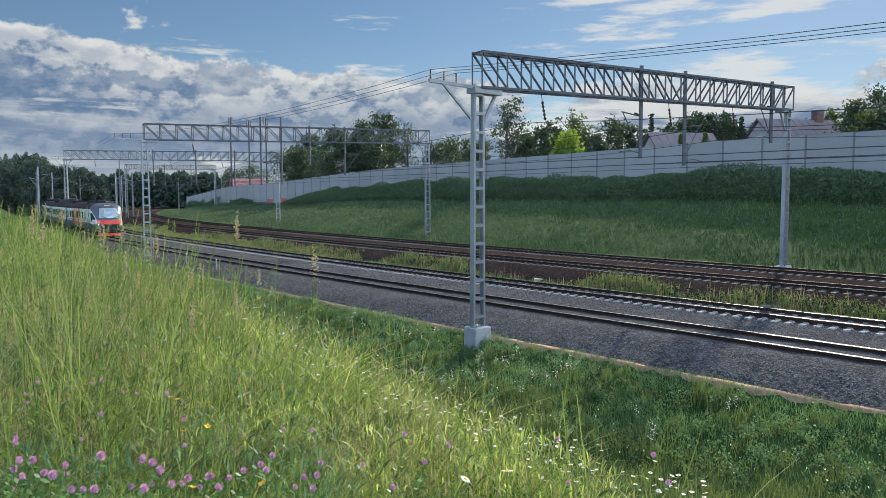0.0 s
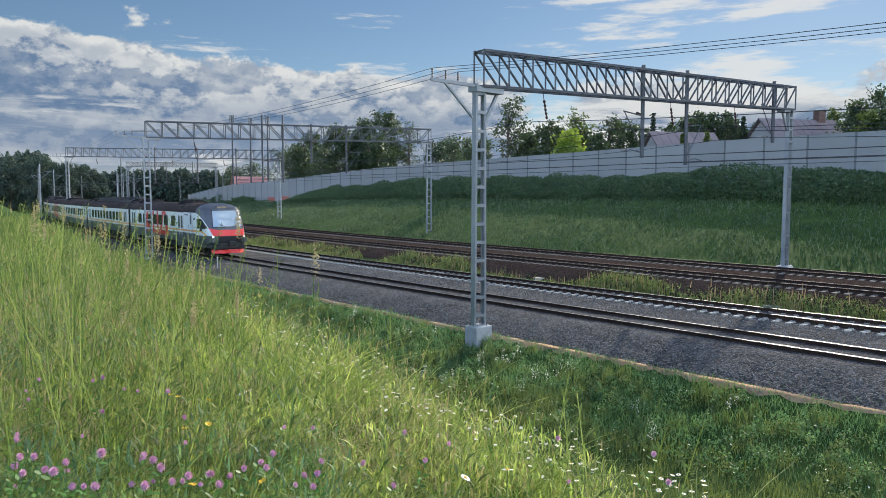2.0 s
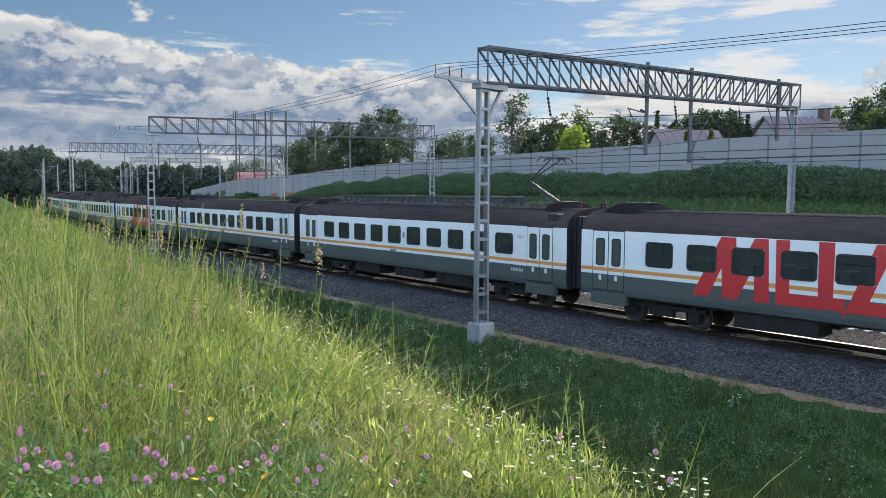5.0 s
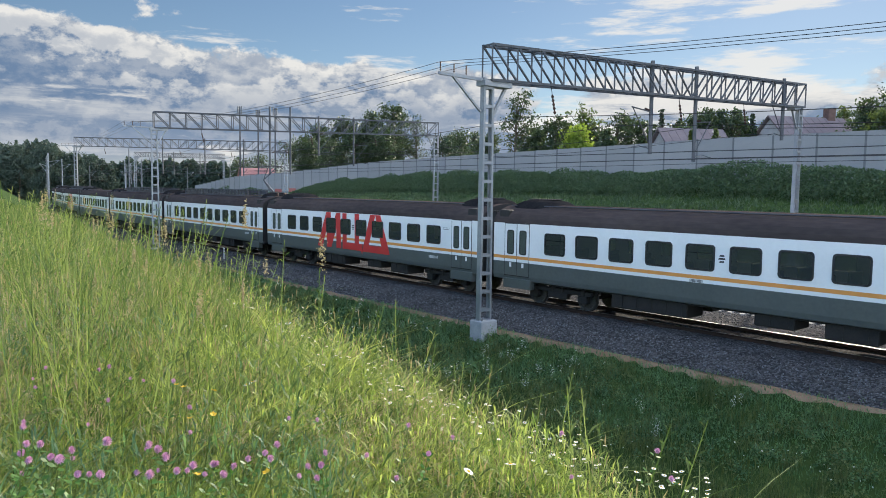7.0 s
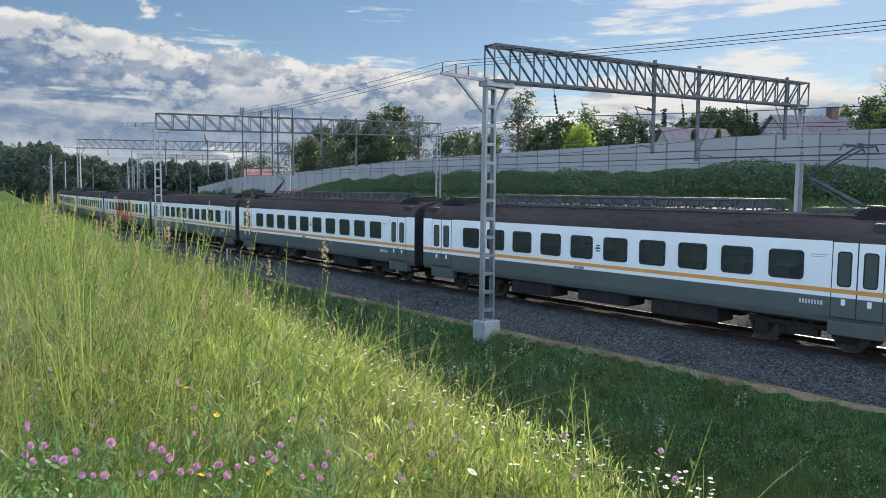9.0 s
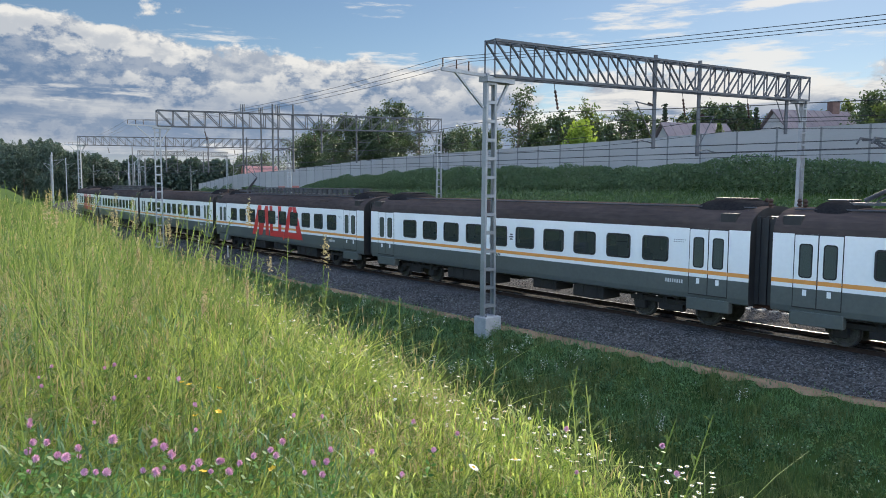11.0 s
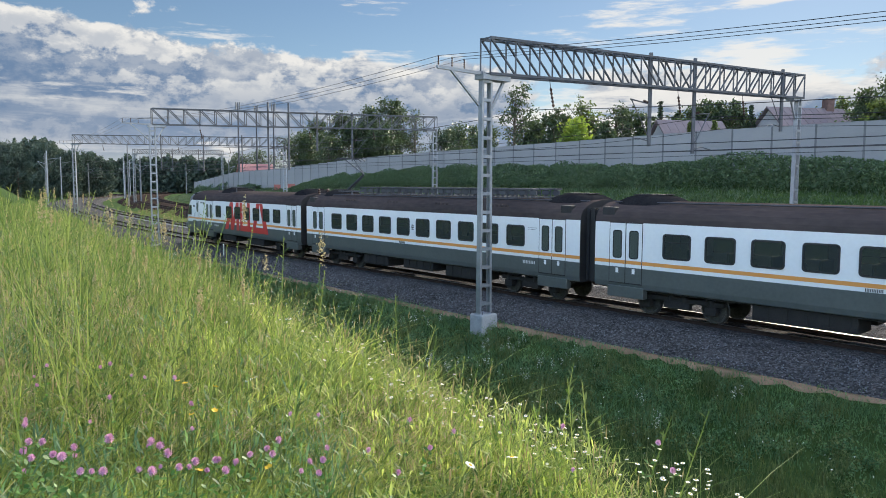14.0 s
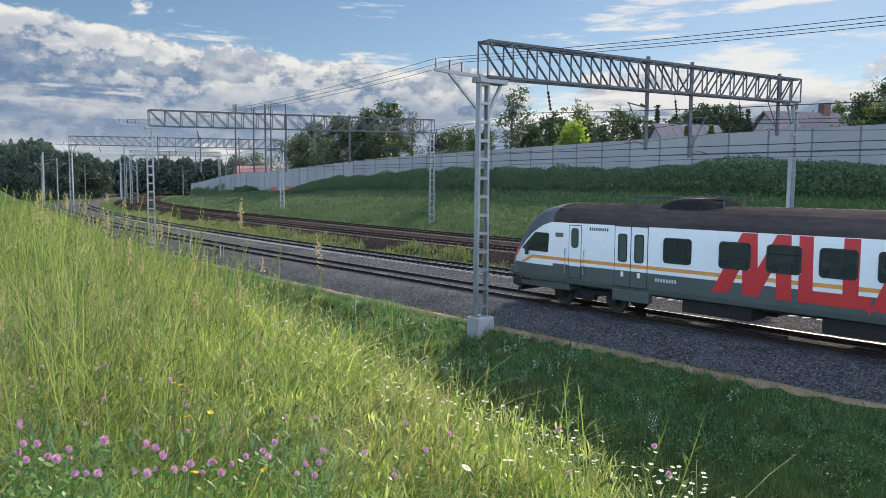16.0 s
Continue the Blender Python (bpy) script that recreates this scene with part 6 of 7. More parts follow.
def ditch_tufts():
    # grass creeping over the sandy edge of the ballast
    n = 5000
    u, o = rng.uniform(-24, 60, n), -3.2 - 1.2 * rng.uniform(0, 1, n) ** 0.6
    p = ats(u, o, 0.0)[:, :2]
    p = p[value_noise(u, o * 3, 1.1, 56) + 0.25 * (-o - 3.8) > 0.55]
    blades("edge_grass", p, rng.uniform(0.06, 0.28, len(p)), 0.006 + 0.0006 * np.hypot(p[:, 0], p[:, 1]), 0.7, DITCH, "sparse grass creeping over the sandy ballast edge", "grass", 2)
    n = 9000
    p = ats(rng.uniform(-24, 60, n), -4.6 + 0.42 * rng.uniform(0, 1, n) ** 1.6, 0.0)[:, :2]
    blades("sand_edge_grass", p, rng.uniform(0.08, 0.24, n) * (0.5 + value_noise(p[:, 0], p[:, 1], 0.8, 57)), 0.006 + 0.0006 * np.hypot(p[:, 0], p[:, 1]), 0.8, DITCH, "dark grass leaning over the edge of the sand strip", "grass", 2)
    n = 620
    u, o = rng.uniform(-24, 45, n), -4.4 - 5.6 * rng.uniform(0, 1, n)
    p = ats(u, o, 0.0)[:, :2]
    p = p[crest_dist(p) > 1.2]
    k = 46
    q = np.repeat(p, k, 0) + rng.normal(0, 0.14, (len(p) * k, 2))
    d = np.hypot(q[:, 0], q[:, 1])
    h = np.repeat(rng.uniform(0.22, 0.6, len(p)), k) * rng.uniform(0.6, 1.1, len(q))
    blades("ditch_tufts", q, h, 0.005 + 0.0006 * d, 0.55, WEED, "lighter tufts of tall grass in the ditch", "grass", 2)
    n = 1500
    u, o = rng.uniform(-24, 30, n), -4.6 - 5.0 * rng.uniform(0, 1, n)
    p = ats(u, o, 0.0)[:, :2]
    p = p[(value_noise(p[:, 0], p[:, 1], 1.6, 41) > 0.55) & (crest_dist(p) > 1.5)]
    z = ground_z(p) + rng.uniform(0.25, 0.6, len(p))
    tagged(new("ditch_blossom", leafy("ditch_blossom", np.column_stack([p, z]), 0.05, PETAL, "", "")), "tiny white blossoms scattered over the ditch weeds", "flowers", kind="stuff")


def verge():
    n = 26000
    u = rng.uniform(-24, 110, n)
    t = rng.uniform(0, 1, n)
    o = 8.7 + t * (off_e(u) - 2.1 - 8.7)
    p = ats(u, o, 0.0)[:, :2]
    patch = value_noise(u, o * 2, 4.0, 11)
    ok = patch + rng.uniform(-0.15, 0.15, n) > 0.25 + 0.45 * np.clip((t - 0.55) * 2, 0, 1)
    p, o, u = p[ok], o[ok], u[ok]
    d = np.hypot(p[:, 0], p[:, 1])
    h = (0.2 + 0.5 * value_noise(p[:, 0], p[:, 1], 1.5, 12)) * rng.uniform(0.6, 1.2, len(p))
    blades("verge_weeds", p, h, 0.012 + 0.0006 * d, 0.5, WEED, "sunlit yellow-green weeds between the new and old tracks", "weeds", 2)
    lv = p[rng.integers(0, len(p), 16000)] + rng.normal(0, 0.12, (16000, 2))
    zl = ground_z(lv) + rng.uniform(0.05, 0.5, len(lv)) * (0.4 + value_noise(lv[:, 0], lv[:, 1], 1.5, 12))
    tagged(new("verge_leaves", leafy("verge_leaves", np.column_stack([lv, zl]), 0.11, WEED, "", "")), "broad green leaves of the verge weeds", "weeds", kind="stuff")
    k = rng.choice(len(p), 1100, replace=False)
    q = p[k] + rng.normal(0, 0.1, (1100, 2))
    blades("dock_stalks", q, rng.uniform(0.45, 0.85, 1100), np.full(1100, 0.05), 0.25, DOCK, "brown dock stalks gone to seed between the tracks", "weeds", 3)


def embankment():
    n = 95000
    u = rng.uniform(-30, 190, n)
    fr = rng.uniform(0, 1, n)
    o = off_f(u) + 2.9 + fr * 24
    p = ats(u, o, 0.0)[:, :2]
    dw = -((p[:, 0] - WP[0]) * WN[0] + (p[:, 1] - WP[1]) * WN[1])
    d = np.hypot(p[:, 0], p[:, 1])
    ok = (dw > 0.5) & (np.abs(np.degrees(np.arctan2(p[:, 0], p[:, 1]))) < 36) & (rng.uniform(0, 1, n) < np.clip(75 / d, 0, 1))
    p, d = p[ok], d[ok]
    h = (0.16 + 0.3 * value_noise(p[:, 0], p[:, 1], 3.0, 14)) * rng.uniform(0.6, 1.3, len(p))
    blades("embankment_grass", p, h, 0.035 + 0.0008 * d, 0.9, BANKG, "rough green grass on the railway embankment", "grass", 2)
    # hedge below the wall
    n = 105000
    w = rng.uniform(-42, 90, n)
    s = rng.uniform(0, 1, n)
    dw = 1.2 + 5.0 * s
    p = WP[None] + WD[None] * w[:, None] - WN[None] * dw[:, None]
    bump = value_noise(w, dw, 2.2, 15) * 0.9 + value_noise(w, dw, 5.5, 16) * 0.8
    hgt = (1.0 + 1.1 * bump) * np.clip(1.25 - np.abs(s - 0.45) * 1.5, 0, 1) * np.interp(w, [-42, -34, -25], [0.2, 0.8, 1])
    z = ground_z(p) + hgt * rng.uniform(0, 1, n) ** 0.45
    me = leafy("hedge", np.column_stack([p, z]), 0.21, HEDGE, "", "")
    tagged(new("hedge", me), "dense dark green hedge along the foot of the noise wall", "hedge", kind="stuff")
    n = 9000
    w = np.concatenate([rng.uniform(-74, -66, n // 2), rng.uniform(-112, -90, n // 2)])
    dw = rng.uniform(0.8, 4.0, n)
    p = WP[None] + WD[None] * w[:, None] - WN[None] * dw[:, None]
    z = ground_z(p) + 2.4 * value_noise(w, dw, 2.5, 18) * rng.uniform(0.1, 1, n)
    tagged(new("bushes", leafy("bushes", np.column_stack([p, z]), 0.3, HEDGE, "", "")), "dark bushes at the foot of the far noise wall", "bush", kind="stuff")


def tree(x, y, zb, height, spread, material, label, category="tree", leaves=3500, size=0.35, conifer=False, bare=0.3):
    t = tagged(new("tree"), label, category, group="trees behind the noise wall")
    t.location = (x, y, zb)
    top = height * (0.97 if conifer else 0.8)
    bend = [random.uniform(-0.03, 0.03) * height for _ in range(2)]
    g = Geo().tube([(0, 0, -0.5), (bend[0] * 0.4, 0, height * 0.35), (bend[0], bend[1], top)], [height * 0.022, height * 0.016, height * 0.003], 7)
    clumps = []
    n = 44 if not conifer else 84
    lobes = [(random.uniform(0, 6.28), random.uniform(0.55, 1.0)) for _ in range(5)]
    for k in range(n):
        f = bare + (1 - bare) * (k + random.random()) / n
        if conifer:
            a = k * 2.4 + random.uniform(-0.5, 0.5)
            r = spread * (1.03 - f) * random.uniform(0.6, 1.0)
            rise = -0.1 * r
        else:
            la, lh = lobes[k % 5]
            a = la + random.uniform(-0.75, 0.75)
            g01 = (f - bare) / (1 - bare)
            r = spread * (math.sin(math.pi * min(0.97, 0.14 + 0.8 * g01)) ** 0.6) * random.uniform(0.15, 1.0) * (0.55 + 0.45 * lh)
            rise = -(1 - lh) * height * 0.28 * g01
        c = Vector((bend[0] * f + math.cos(a) * r, bend[1] * f + math.sin(a) * r, min(height * f * 0.97 + rise, height * 0.985)))
        low = height * max(f * 0.8 - 0.06, 0.1)
        g.tube([(bend[0] * f * 0.8, bend[1] * f * 0.8, low), (c * 0.6 + Vector((0, 0, low * 0.4 - height * 0.02))), c], [height * 0.006, height * 0.004, height * 0.0015], 5)
        clumps.append((c, max(spread * (random.uniform(0.16, 0.36) if not conifer else 0.20 * (1.2 - f)), 0.18)))
    part("trunk", g, BARK, t, smooth=True)
    pts = []
    total = sum(r ** 2 for _, r in clumps)
    for c, r in clumps:
        q = rng.normal(size=(max(20, int(leaves * r ** 2 / total)), 3)) * 0.5
        q[:, 2] *= 0.7 if not conifer else 0.35
        pts.append(q * r + np.array(c)[None])
    part("crown", leafy("crown", np.vstack(pts), size, material, "", ""), None, t)
    return t


def house(x, y, z0, w, dpt, wall_h, roof_h, ang, roofm, label, chimney=None):
    h = tagged(new("house"), label, "house")
    h.matrix_basis = pose(x, y, z0, 0, 0, ang)
    part("wall", Geo().box(-w / 2, w / 2, -dpt / 2, dpt / 2, -3, wall_h).add([(-w / 2, -dpt / 2, wall_h), (-w / 2, dpt / 2, wall_h), (-w / 2, 0, wall_h + roof_h * 0.97)], [(0, 1, 2)]).add([(w / 2, -dpt / 2, wall_h), (w / 2, dpt / 2, wall_h), (w / 2, 0, wall_h + roof_h * 0.97)], [(0, 2, 1)]), PLASTER, h)
    e, k = 0.5, 0.16
    rf = None
    for s in (-1, 1):
        g = Geo()
        yo, zo = s * (dpt / 2 + e), wall_h - e * roof_h / (dpt / 2)
        g.add([(-w / 2 - e, yo, zo), (w / 2 + e, yo, zo), (w / 2 + e, 0, wall_h + roof_h), (-w / 2 - e, 0, wall_h + roof_h),
               (-w / 2 - e, yo, zo + k), (w / 2 + e, yo, zo + k), (w / 2 + e, 0, wall_h + roof_h + k), (-w / 2 - e, 0, wall_h + roof_h + k)],
              [(0, 1, 2, 3), (4, 5, 6, 7), (0, 1, 5, 4), (1, 2, 6, 5), (3, 0, 4, 7)])
        r = part("roof", g, roofm, h)
        n = int(w / 0.9)
        for i in range(n + 1):
            xx = -w / 2 - e + 0.05 + i * (w + 2 * e - 0.1) / n
            part("roof_seam", Geo().beam((xx, yo, zo + k + 0.02), (xx, 0, wall_h + roof_h + k + 0.02), 0.05, 0.05), roofm, r)
    if chimney:
        c = part("chimney", Geo().box(chimney - 0.55, chimney + 0.55, -0.5, 0.5, wall_h, wall_h + roof_h + 1.3, c=0.02), BRICKM, h, "brown brick chimney")
        part("chimney_cap", Geo().box(chimney - 0.65, chimney + 0.65, -0.6, 0.6, wall_h + roof_h + 1.3, wall_h + roof_h + 1.4), PLASTER, c)
    for i in (-0.25, 0.25):
        wd = part("window", Geo().box(w * i - 0.6, w * i + 0.6, -dpt / 2 - 0.06, -dpt / 2 + 0.02, wall_h - 2.0, wall_h - 0.7), WHITEP, h)
        part("pane", Geo().box(w * i - 0.5, w * i + 0.5, -dpt / 2 - 0.07, -dpt / 2 - 0.06, wall_h - 1.9, wall_h - 0.8), GLASS, wd)
    part("gable_boards", Geo().box(-w / 2 - 0.03, -w / 2, -dpt / 2 * 0.8, dpt / 2 * 0.8, 0, wall_h), BLACK, h)
    return h


def spot(px, depth):
    """A place by its bearing in the first view: tangent of the angle to the right, and the depth."""
    return px * depth, depth


def wood():
    # bearing (share of the picture from its middle), depth, height of its top above the rails, spread, kind
    F = 1301.0
    rows = [(684, 174, 190, 5.2, LEAF, 1), (645, 170, 216, 5.6, LEAF, 1), (592, 176, 222, 6.2, LEAF, 1), (722, 174, 214, 4.5, LEAF, 2), (548, 204, 232, 6.2, LEAF, 1), (615, 165, 245, 6.2, LEAF, 1), (665, 163, 240, 6.2, LEAF, 1), (535, 190, 262, 6.2, LEAF, 1), (570, 165, 262, 5.0, LEAF, 0),
            (800, 135, 244, 4.5, LEAF, 0), (770, 150, 252, 4, LEAFD, 0), (895, 110, 168, 3.4, LEAF, 2), (968, 105, 214, 3.2, LEAF, 0), (940, 112, 240, 3.0, LEAF, 0), (1018, 104, 192, 3.4, LEAFL, 2),
            (1010, 96, 236, 3.6, LEAFB, 0), (1072, 108, 206, 3.5, LEAF, 2), (1100, 112, 214, 3.0, LEAF, 0), (1153, 100, 202, 1.9, LEAFD, 3), (1232, 102, 188, 3.5, LEAF, 0), (1275, 100, 192, 3.2, LEAF, 0),
            (1310, 98, 208, 1.6, LEAFD, 3), (1195, 98, 226, 2.5, LEAF, 0), (1465, 100, 188, 2.2, LEAFL, 2), (1505, 92, 184, 3.5, LEAF, 0), (1550, 88, 152, 3.6, LEAF, 2), (1535, 82, 200, 2.6, LEAFL, 0),
            (1580, 80, 170, 3.0, LEAF, 0), (850, 120, 250, 4, LEAF, 0), (415, 237, 296, 5.0, LEAF, 0), (450, 237, 290, 6.0, LEAF, 0), (1245, 84, 236, 1.2, LEAFL, 3), (1205, 84, 238, 1.2, LEAFL, 3), (1130, 90, 248, 1.3, LEAFL, 3),
            (1050, 90, 236, 2.2, LEAF, 0), (500, 225, 262, 6.0, LEAF, 0), (1400, 105, 212, 2.5, LEAF, 0), (1040, 104, 226, 2.6, LEAF, 0), (1122, 106, 222, 2.6, LEAF, 0), (1258, 100, 204, 2.8, LEAF, 0), (1340, 108, 214, 2.6, LEAF, 0), (1425, 112, 204, 2.8, LEAF, 0), (780, 165, 246, 4.0, LEAF, 0), (828, 150, 244, 3.6, LEAF, 0), (1175, 108, 222, 2.6, LEAF, 0), (985, 112, 222, 2.8, LEAF, 0), (925, 118, 232, 3.0, LEAF, 0), (1210, 110, 205, 2.8, LEAF, 0), (1520, 100, 190, 3.0, LEAF, 0), (1290, 112, 214, 2.8, LEAF, 0)]
    words = {LEAFB: "bright yellow-green leafy", LEAF: "dark green leafy", LEAFL: "light green leafy", LEAFD: "dark conifer"}
    for px, dep, py, sp, m, kind in rows:
        zt = H + (348.5 - py) / F * dep
        x = (px - 784) / F * dep
        zb = 5.5
        tree(x, dep, zb, zt - zb, sp, m, words[m] + " tree behind the noise wall" + (", airy crown" if kind == 2 else ", large and dense" if kind == 1 else ", slender and pointed" if kind == 3 else ""),
             leaves={0: 3200, 1: 7000, 2: 2400, 3: 2400}[kind], size={0: 0.41, 1: 0.52, 2: 0.36, 3: 0.33}[kind], conifer=kind == 3, bare={0: 0.12, 1: 0.1, 2: 0.25, 3: 0.05}[kind])
    # wood at the far end of the line
    n = 70000
    px = rng.uniform(-40, 420, n)
    dep = rng.uniform(300, 340, n)
    top = np.interp(px, [-40, 20, 45, 75, 110, 125, 150, 175, 195, 215, 260, 330, 420], [285, 282, 276, 278, 300, 305, 295, 312, 318, 308, 306, 310, 318])
    top = top + (value_noise(px, dep * 0, 9, 21) - 0.5) * 14 + (value_noise(px, dep * 0, 3, 22) - 0.5) * 8
    zt = H + (350 - top) / F * 320
    z = 0.5 + (zt - 0.5) * rng.uniform(0, 1, n) ** 0.6
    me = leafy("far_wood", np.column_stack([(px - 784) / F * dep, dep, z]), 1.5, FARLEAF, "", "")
    tagged(new("far_wood", me), "dark green wood beyond the bend, haze in its bluish colour", "woods", kind="stuff")
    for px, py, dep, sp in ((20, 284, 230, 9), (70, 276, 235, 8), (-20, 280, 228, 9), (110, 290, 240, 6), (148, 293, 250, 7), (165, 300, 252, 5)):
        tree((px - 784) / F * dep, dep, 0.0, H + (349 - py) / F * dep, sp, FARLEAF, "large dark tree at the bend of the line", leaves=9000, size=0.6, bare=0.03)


def flowers():
    """Oxeye daisies, clover and buttercups that can be told apart."""
    stem = Geo().tube([(0, 0, -1.5), (0.012, 0, -0.5), (0, 0, 0)], 0.0022, 5).mesh("stem", GRASS)
    g = Geo()
    for k in range(17):
        a = k * 2 * math.pi / 17
        c, s = math.cos(a), math.sin(a)
        g.add([(c * r - s * w, s * r + c * w, z) for r, w, z in ((0.006, 0.002, 0), (0.006, -0.002, 0), (0.018, -0.0035, 0.002), (0.024, -0.002, 0), (0.024, 0.002, 0), (0.018, 0.0035, 0.002))], [(0, 1, 2, 5), (5, 2, 3, 4)])
    petals = g.mesh("petals", PETAL)
    disc = Geo().lathe((0, 0, -0.001), [(0.008, 0), (0.0085, 0.003), (0.005, 0.006), (0.001, 0.0065)], 10).mesh("disc", DISC)
    daisy = tagged(new("daisy"), "white oxeye daisy with yellow centre in the grass", "flower", group="daisies in the meadow")
    part("stem", stem, None, daisy)
    part("petals", petals, None, daisy)
    part("disc", disc, None, daisy)
    gg = Geo()
    for k in range(60):
        t = (k + 0.5) / 60
        a = k * 2.4
        z = 0.011 * (1 - 2 * t)
        r = math.sqrt(max(0, 1 - (1 - 2 * t) ** 2)) * 0.0115
        d = Vector((math.cos(a) * r, math.sin(a) * r, z + 0.006)).normalized()
        p = Vector((math.cos(a) * r * 0.55, math.sin(a) * r * 0.55, z * 0.6))
        w = d.cross(Vector((0, 0, 1))).normalized() * 0.0022
        gg.add([p - w * 0.6, p + w * 0.6, p + d * 0.008 + w, p + d * 0.0105, p + d * 0.008 - w], [(0, 1, 2, 3, 4)])
    gg.lathe((0, 0, -0.008), [(0.004, 0), (0.009, 0.005), (0.008, 0.012), (0.002, 0.016)], 8)
    head = gg.mesh("flower_head", CLOVER)
    lg = Geo()
    for lz, la in ((-0.03, 0.4), (-0.14, 2.0), (-0.22, 3.6)):
        for k in range(3):
            a = la + k * 2.09
            c, s = math.cos(a), math.sin(a)
            lg.add([(c * r - s * w, s * r + c * w, lz + r * 0.35) for r, w in ((0.003, 0), (0.018, 0.010), (0.032, 0.006), (0.034, 0), (0.032, -0.006), (0.018, -0.010))], [(0, 1, 2, 3, 4, 5)])
    cleaf = lg.mesh("leaves", CLOVERL)
    clover = tagged(new("clover"), "pink-purple clover flower on a leafy stem", "flower", group="clover in the meadow")
    part("stem", stem, None, clover)
    part("flower_head", head, None, clover)
    part("leaves", cleaf, None, clover)
    bg = Geo()
    for k in range(5):
        a = k * 1.257
        c, s = math.cos(a), math.sin(a)
        bg.add([(c * r - s * w, s * r + c * w, z) for r, w, z in ((0.001, 0, 0), (0.008, 0.006, 0.003), (0.013, 0, 0.006), (0.008, -0.006, 0.003))], [(0, 1, 2, 3)])
    cup = tagged(new("buttercup"), "small yellow meadow flower on a thin stem", "flower", group="buttercups in the meadow")
    part("stem", stem, None, cup)
    part("petals", bg, DISC, cup)
    F, cy = 1301.0, 348.5

    def place(thing, first, px, py, dep, size=1.0, tilt=0.7):
        # seen at the bearing px, py in the first view, dep metres away
        z = H - (py - cy) / F * dep * 1.0
        x = (px - 784) / F * dep
        gz = float(ground_z(np.array([[x, dep]]))[0])
        z = max(z, gz + 0.15)
        m = Matrix.Translation((x, dep, z)) @ Matrix.Rotation(random.uniform(0, 6.28), 4, "Z") @ Matrix.Rotation(random.uniform(0.0, tilt), 4, "X") @ Matrix.Scale(size, 4)
        if first:
            thing.matrix_basis = m
            return thing
        return copy_thing_scaled(thing, m)

    def copy_thing_scaled(thing, m):
        c = copy_thing(thing, Matrix())
        c.matrix_basis = m
        return c

    big = [(899, 845, 2.6, 0.95), (823, 860, 2.6, 0.85)]
    for i, (px, py, dep, s) in enumerate(big):
        place(daisy, i == 0, px, py, dep, s)
    for px, py, dep, s in [(163, 815, 2.1, 1.15), (75, 850, 2.0, 1.1), (98, 832, 2.1, .9), (40, 822, 2.1, .9), (15, 822, 2.1, .9), (18, 853, 2.0, .9), (150, 877, 1.95, 1), (240, 820, 2.1, 1), (257, 828, 2.1, 1), (270, 842, 2.1, 1.1),
                           (320, 857, 2.1, 1), (240, 876, 2.0, 1.1), (290, 868, 2.05, .9), (394, 858, 2.1, .9), (462, 842, 2.2, .9), (421, 843, 2.2, .8), (531, 856, 2.2, .9), (637, 833, 2.4, .8), (713, 776, 2.7, .8), (750, 828, 2.5, .8),
                           (990, 787, 3.0, 1.0), (1164, 816, 3.0, 1.0), (1192, 868, 2.8, 1.0), (793, 797, 2.7, .8), (692, 875, 2.3, .8), (170, 676, 3.4, .9), (152, 682, 3.4, .8), (10, 790, 2.2, .9), (55, 680, 3.3, .8), (1010, 868, 2.6, .8)]:
        first = (px, py) == (163, 815)
        place(clover, first, px, py, dep, s * 0.82)
    for k in range(34):
        px, py = 620 * random.random() ** 1.4, 878 - 190 * random.random() ** 2
        place(clover, False, px, py, 2.0 + (878 - py) * 0.006, random.uniform(0.45, 0.85))
    for i, (px, py, dep) in enumerate([(305, 712, 3.2), (292, 708, 3.2), (360, 718, 3.1), (358, 762, 2.8), (455, 868, 2.2), (326, 875, 2.1), (315, 770, 2.7)]):
        place(cup, i == 0, px, py, dep, 1.1)
    # daisies along the crest of the bank, standing on the ground
    for k in range(400):
        px = random.uniform(380, 1330)
        py = float(np.interp(px, [400, 520, 700, 900, 1200, 1350], [545, 610, 700, 770, 860, 890])) + random.gauss(0, 28)
        s = random.uniform(0.26, 0.46)
        for i in range(110):
            dep = 2.0 + 0.1 * i
            x = (px - 784) / F * dep
            g = float(ground_z(np.array([[x, dep]]))[0])
            if H - (py - cy) / F * dep - g < 1.4 * s:
                if crest_dist(np.array([[x, dep]]))[0] < 1.7:
                    place(daisy, False, px, py, dep, s, 0.45)
                break
    for px, py in ((222, 563), (240, 562), (350, 555), (420, 705), (430, 700), (250, 530), (450, 545), (430, 565), (495, 592), (380, 600), (100, 490), (75, 460)):
        place(daisy, False, px, py, 1.2 * F / (py - cy), 1.2)


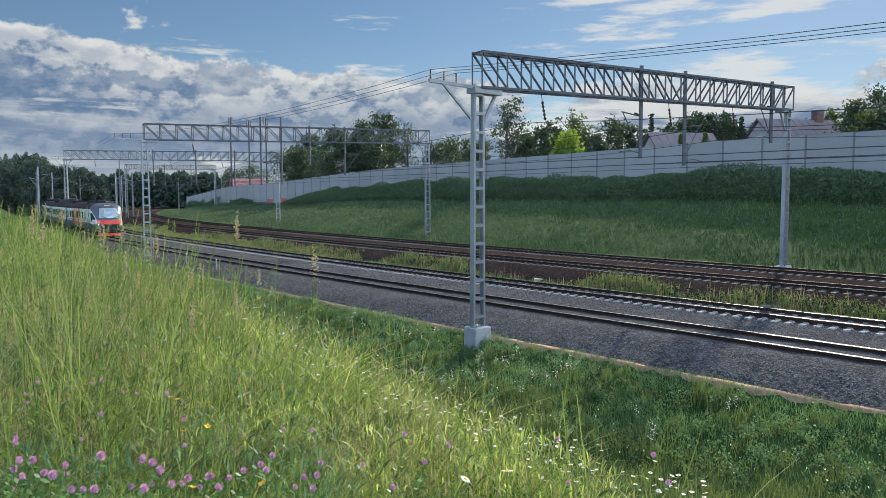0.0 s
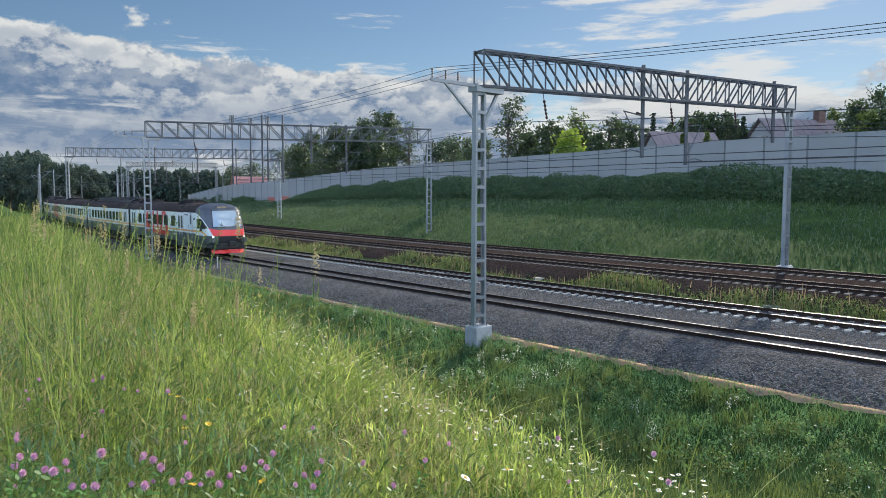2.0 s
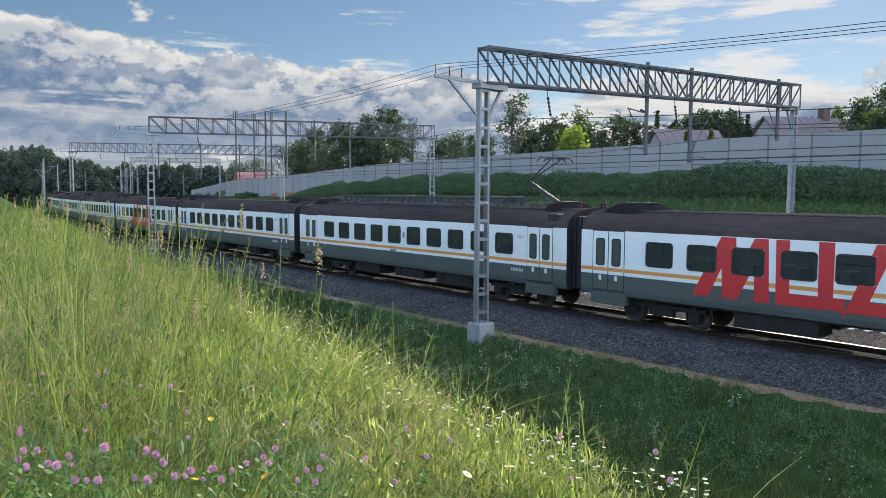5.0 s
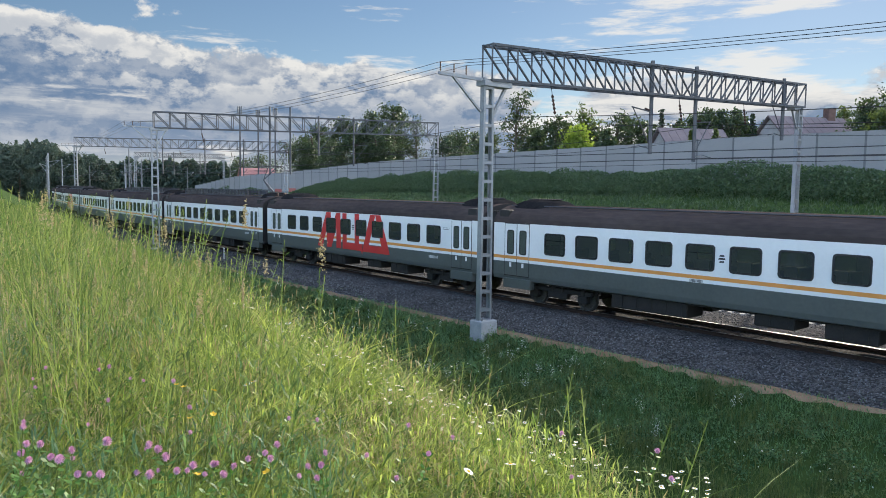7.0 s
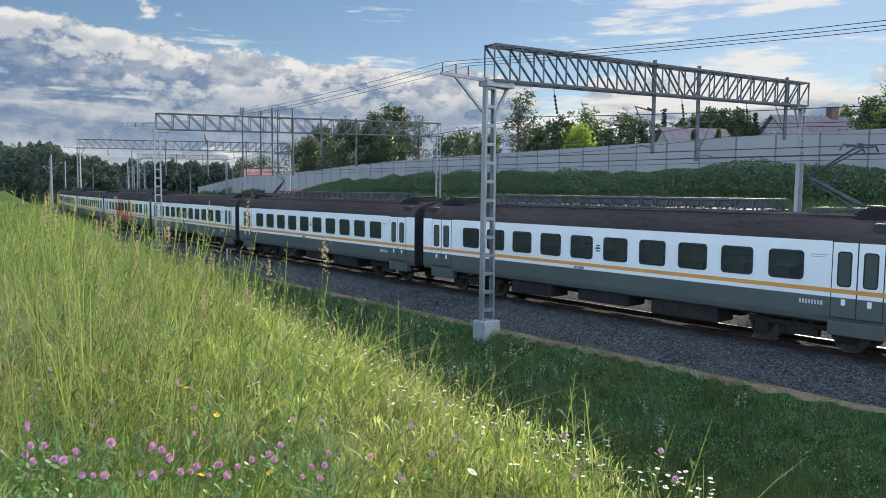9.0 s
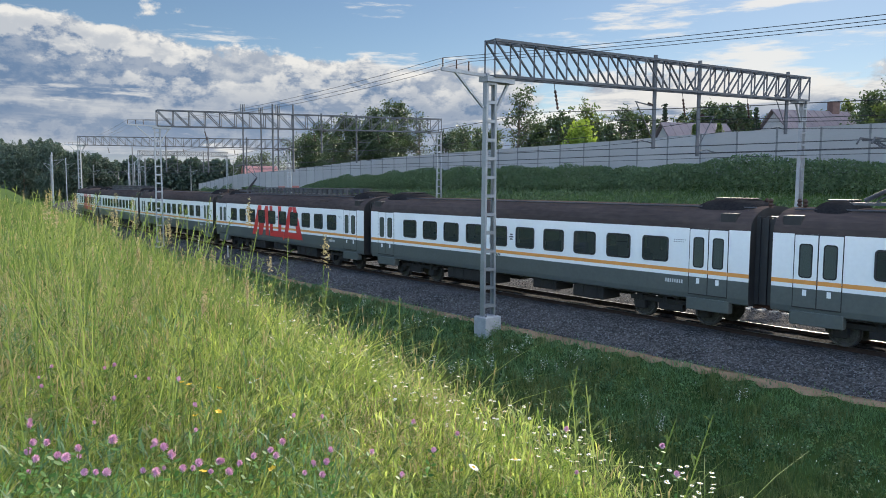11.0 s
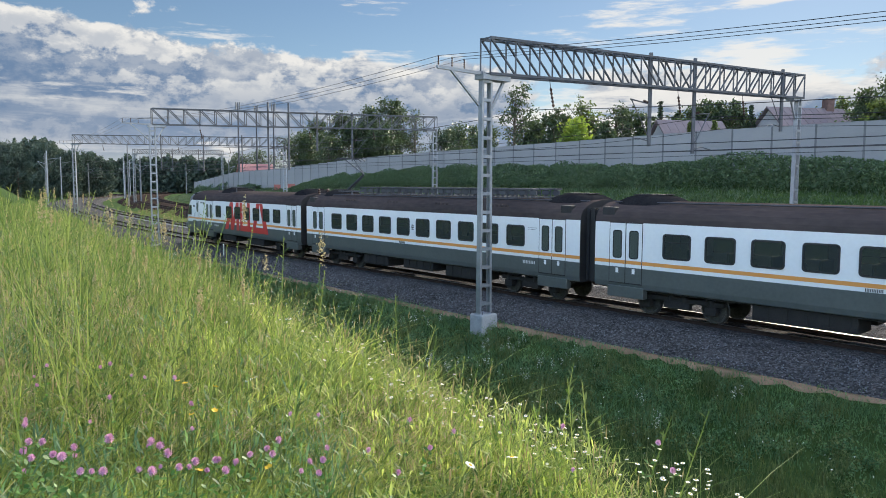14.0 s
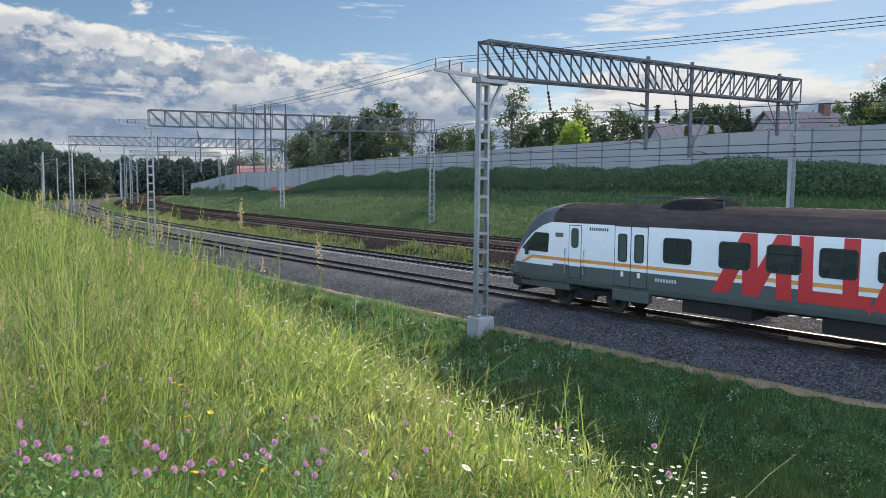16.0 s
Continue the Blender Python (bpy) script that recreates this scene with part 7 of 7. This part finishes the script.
def stones():
    """Loose ballast stones where the bed is nearest."""
    n = 16000
    u = rng.uniform(-24, 22, n)
    o = np.concatenate([rng.uniform(-3.9, -1.0, n // 2), rng.uniform(-0.6, 0.6, n // 8), rng.uniform(1.0, 5.0, n - n // 2 - n // 8)])
    rng.shuffle(o)
    z = np.interp(o, [-3.95, -3.4, -1.95, -1.6, 9], [-0.74, -0.55, -0.22, -0.19, -0.19]) + 0.012
    c = ats(u, o, 0.0)
    c[:, 2] = z
    r = rng.uniform(0.02, 0.042, n)
    base = np.array([(1, 0, 0), (0, 1, 0), (-1, 0, 0), (0, -1, 0), (0, 0, 0.9), (0, 0, -0.9)])
    v = base[None] * r[:, None, None] * rng.uniform(0.6, 1.25, (n, 6, 1))
    a = rng.uniform(0, 6.28, n)
    ca, sa = np.cos(a)[:, None], np.sin(a)[:, None]
    v = np.stack([v[..., 0] * ca - v[..., 1] * sa, v[..., 0] * sa + v[..., 1] * ca, v[..., 2] + v[..., 0] * 0.3], -1) + c[:, None]
    f = np.array([(0, 1, 4), (1, 2, 4), (2, 3, 4), (3, 0, 4), (1, 0, 5), (2, 1, 5), (3, 2, 5), (0, 3, 5)])
    fs = (np.arange(n) * 6)[:, None, None] + f[None]
    tagged(new("ballast_stones", quick("ballast_stones", v.reshape(-1, 3), fs.reshape(-1, 3), STONES)), "loose grey crushed stones on the ballast shoulder", "stones", kind="stuff")


# ================= assembly =================
CARS = build_train()
wood()
house(29.8, 93, 6.0, 8, 8, 3.0, 3.6, 12, ROOFT, "house with a mauve metal roof behind the noise wall")
house(46.0, 97, 6.3, 10.5, 10, 4.0, 4.3, 14, ROOFT, "large mauve-roofed house with brick chimney behind the wall", 3.5)
house(-57, 216, 4.0, 9, 7, 3.9, 2.2, 25, ROOFR, "house with a red metal roof behind the far wall")
for q in ((-66.5, 152, 0, 12.5, 0.15, 2.0), (-74, 176, 0, 11, 0.17, -2.0), (-80, 190, 0, 11, 0.17, 2.0), (-60, 200, 0, 11, 0.17, 1.5), (-95, 215, 0, 11, 0.18, 2.0), (-104, 235, 0, 11, 0.18, -2.0), (-118, 240, 0, 11, 0.18, 2.0),
          (-86, 240, 0, 11, 0.18, 2.0), (-70, 245, 0, 11, 0.18, -1.5), (-128, 232, 0, 13, 0.2, 2.0), (-88, 160, 0, 11, 0.14, -2.0)):
    single_mast(*q)
for q in ((-91.5, 167, 11.9), (-118, 223, 12.5), (-133, 265, 12.5), (-143, 300, 12.5), (-90, 203, 12.0), (-104, 239, 12.0)):
    lattice_post(*q)


def slab(u, off, z, w, d, ang):
    g = Geo().box(-w / 2, w / 2, -d / 2, d / 2, -0.25, 0.05, c=0.02)
    ob = tagged(part("concrete_slab", g, CONCRETE), "pale concrete cover slab lying in the verge weeds", "slab", group="cable slabs")
    ob.matrix_basis = Matrix.Translation(at(u, off, z)) @ Matrix.Rotation(ang, 4, "Z")


slab(-10.4, 9.55, -0.32, 0.95, 0.6, 0.3)
slab(4.6, 9.9, -0.3, 0.8, 0.55, -0.2)
slab(4.9, 11.4, 0.0, 0.5, 0.4, 0.1)
for uu, oo in ((31.0, -2.6), (24.6, -2.7)):
    mk = tagged(new("marker_post"), "short white marker post on the ballast shoulder", "marker post", group="marker posts")
    part("post", Geo().tube([at(uu, oo, -0.45), at(uu, oo, 0.35)], 0.045, 8), FOUND, mk)
    part("cap", Geo().tube([at(uu, oo, 0.352), at(uu, oo, 0.42)], 0.05, 8), WHITEP, mk)
for px, dep, zt in ((412, 196, 25.9), (444, 200, 25.4), (474, 196, 25.6)):
    x, y = (px - 784) / 1301 * dep, dep
    tm = tagged(new("antenna_mast"), "tall slim steel antenna mast behind the far noise wall", "antenna mast", group="antenna masts")
    part("pole", Geo().tube([(x, y, 2.0), (x, y, zt)], [0.26, 0.17], 8), DARKSTEEL, tm)
    for k in (0, 1):
        part("fitting", Geo().box(x - 0.62 + k * 0.92, x - 0.32 + k * 0.92, y - 0.15, y + 0.15, zt - 1.9, zt + 0.1, c=0.04), POLE, tm)
embankment()
verge()
ditch()
ditch_tufts()
meadow()
tall_stalks()
clover_leaves()
tall_weeds()
flowers()
stones()
make_wall()


def motions():
    for i, car in enumerate(CARS):
        walk(car, [(0.5 * k, car_pose(i, 0.5 * k)) for k in range(33)])


motions()
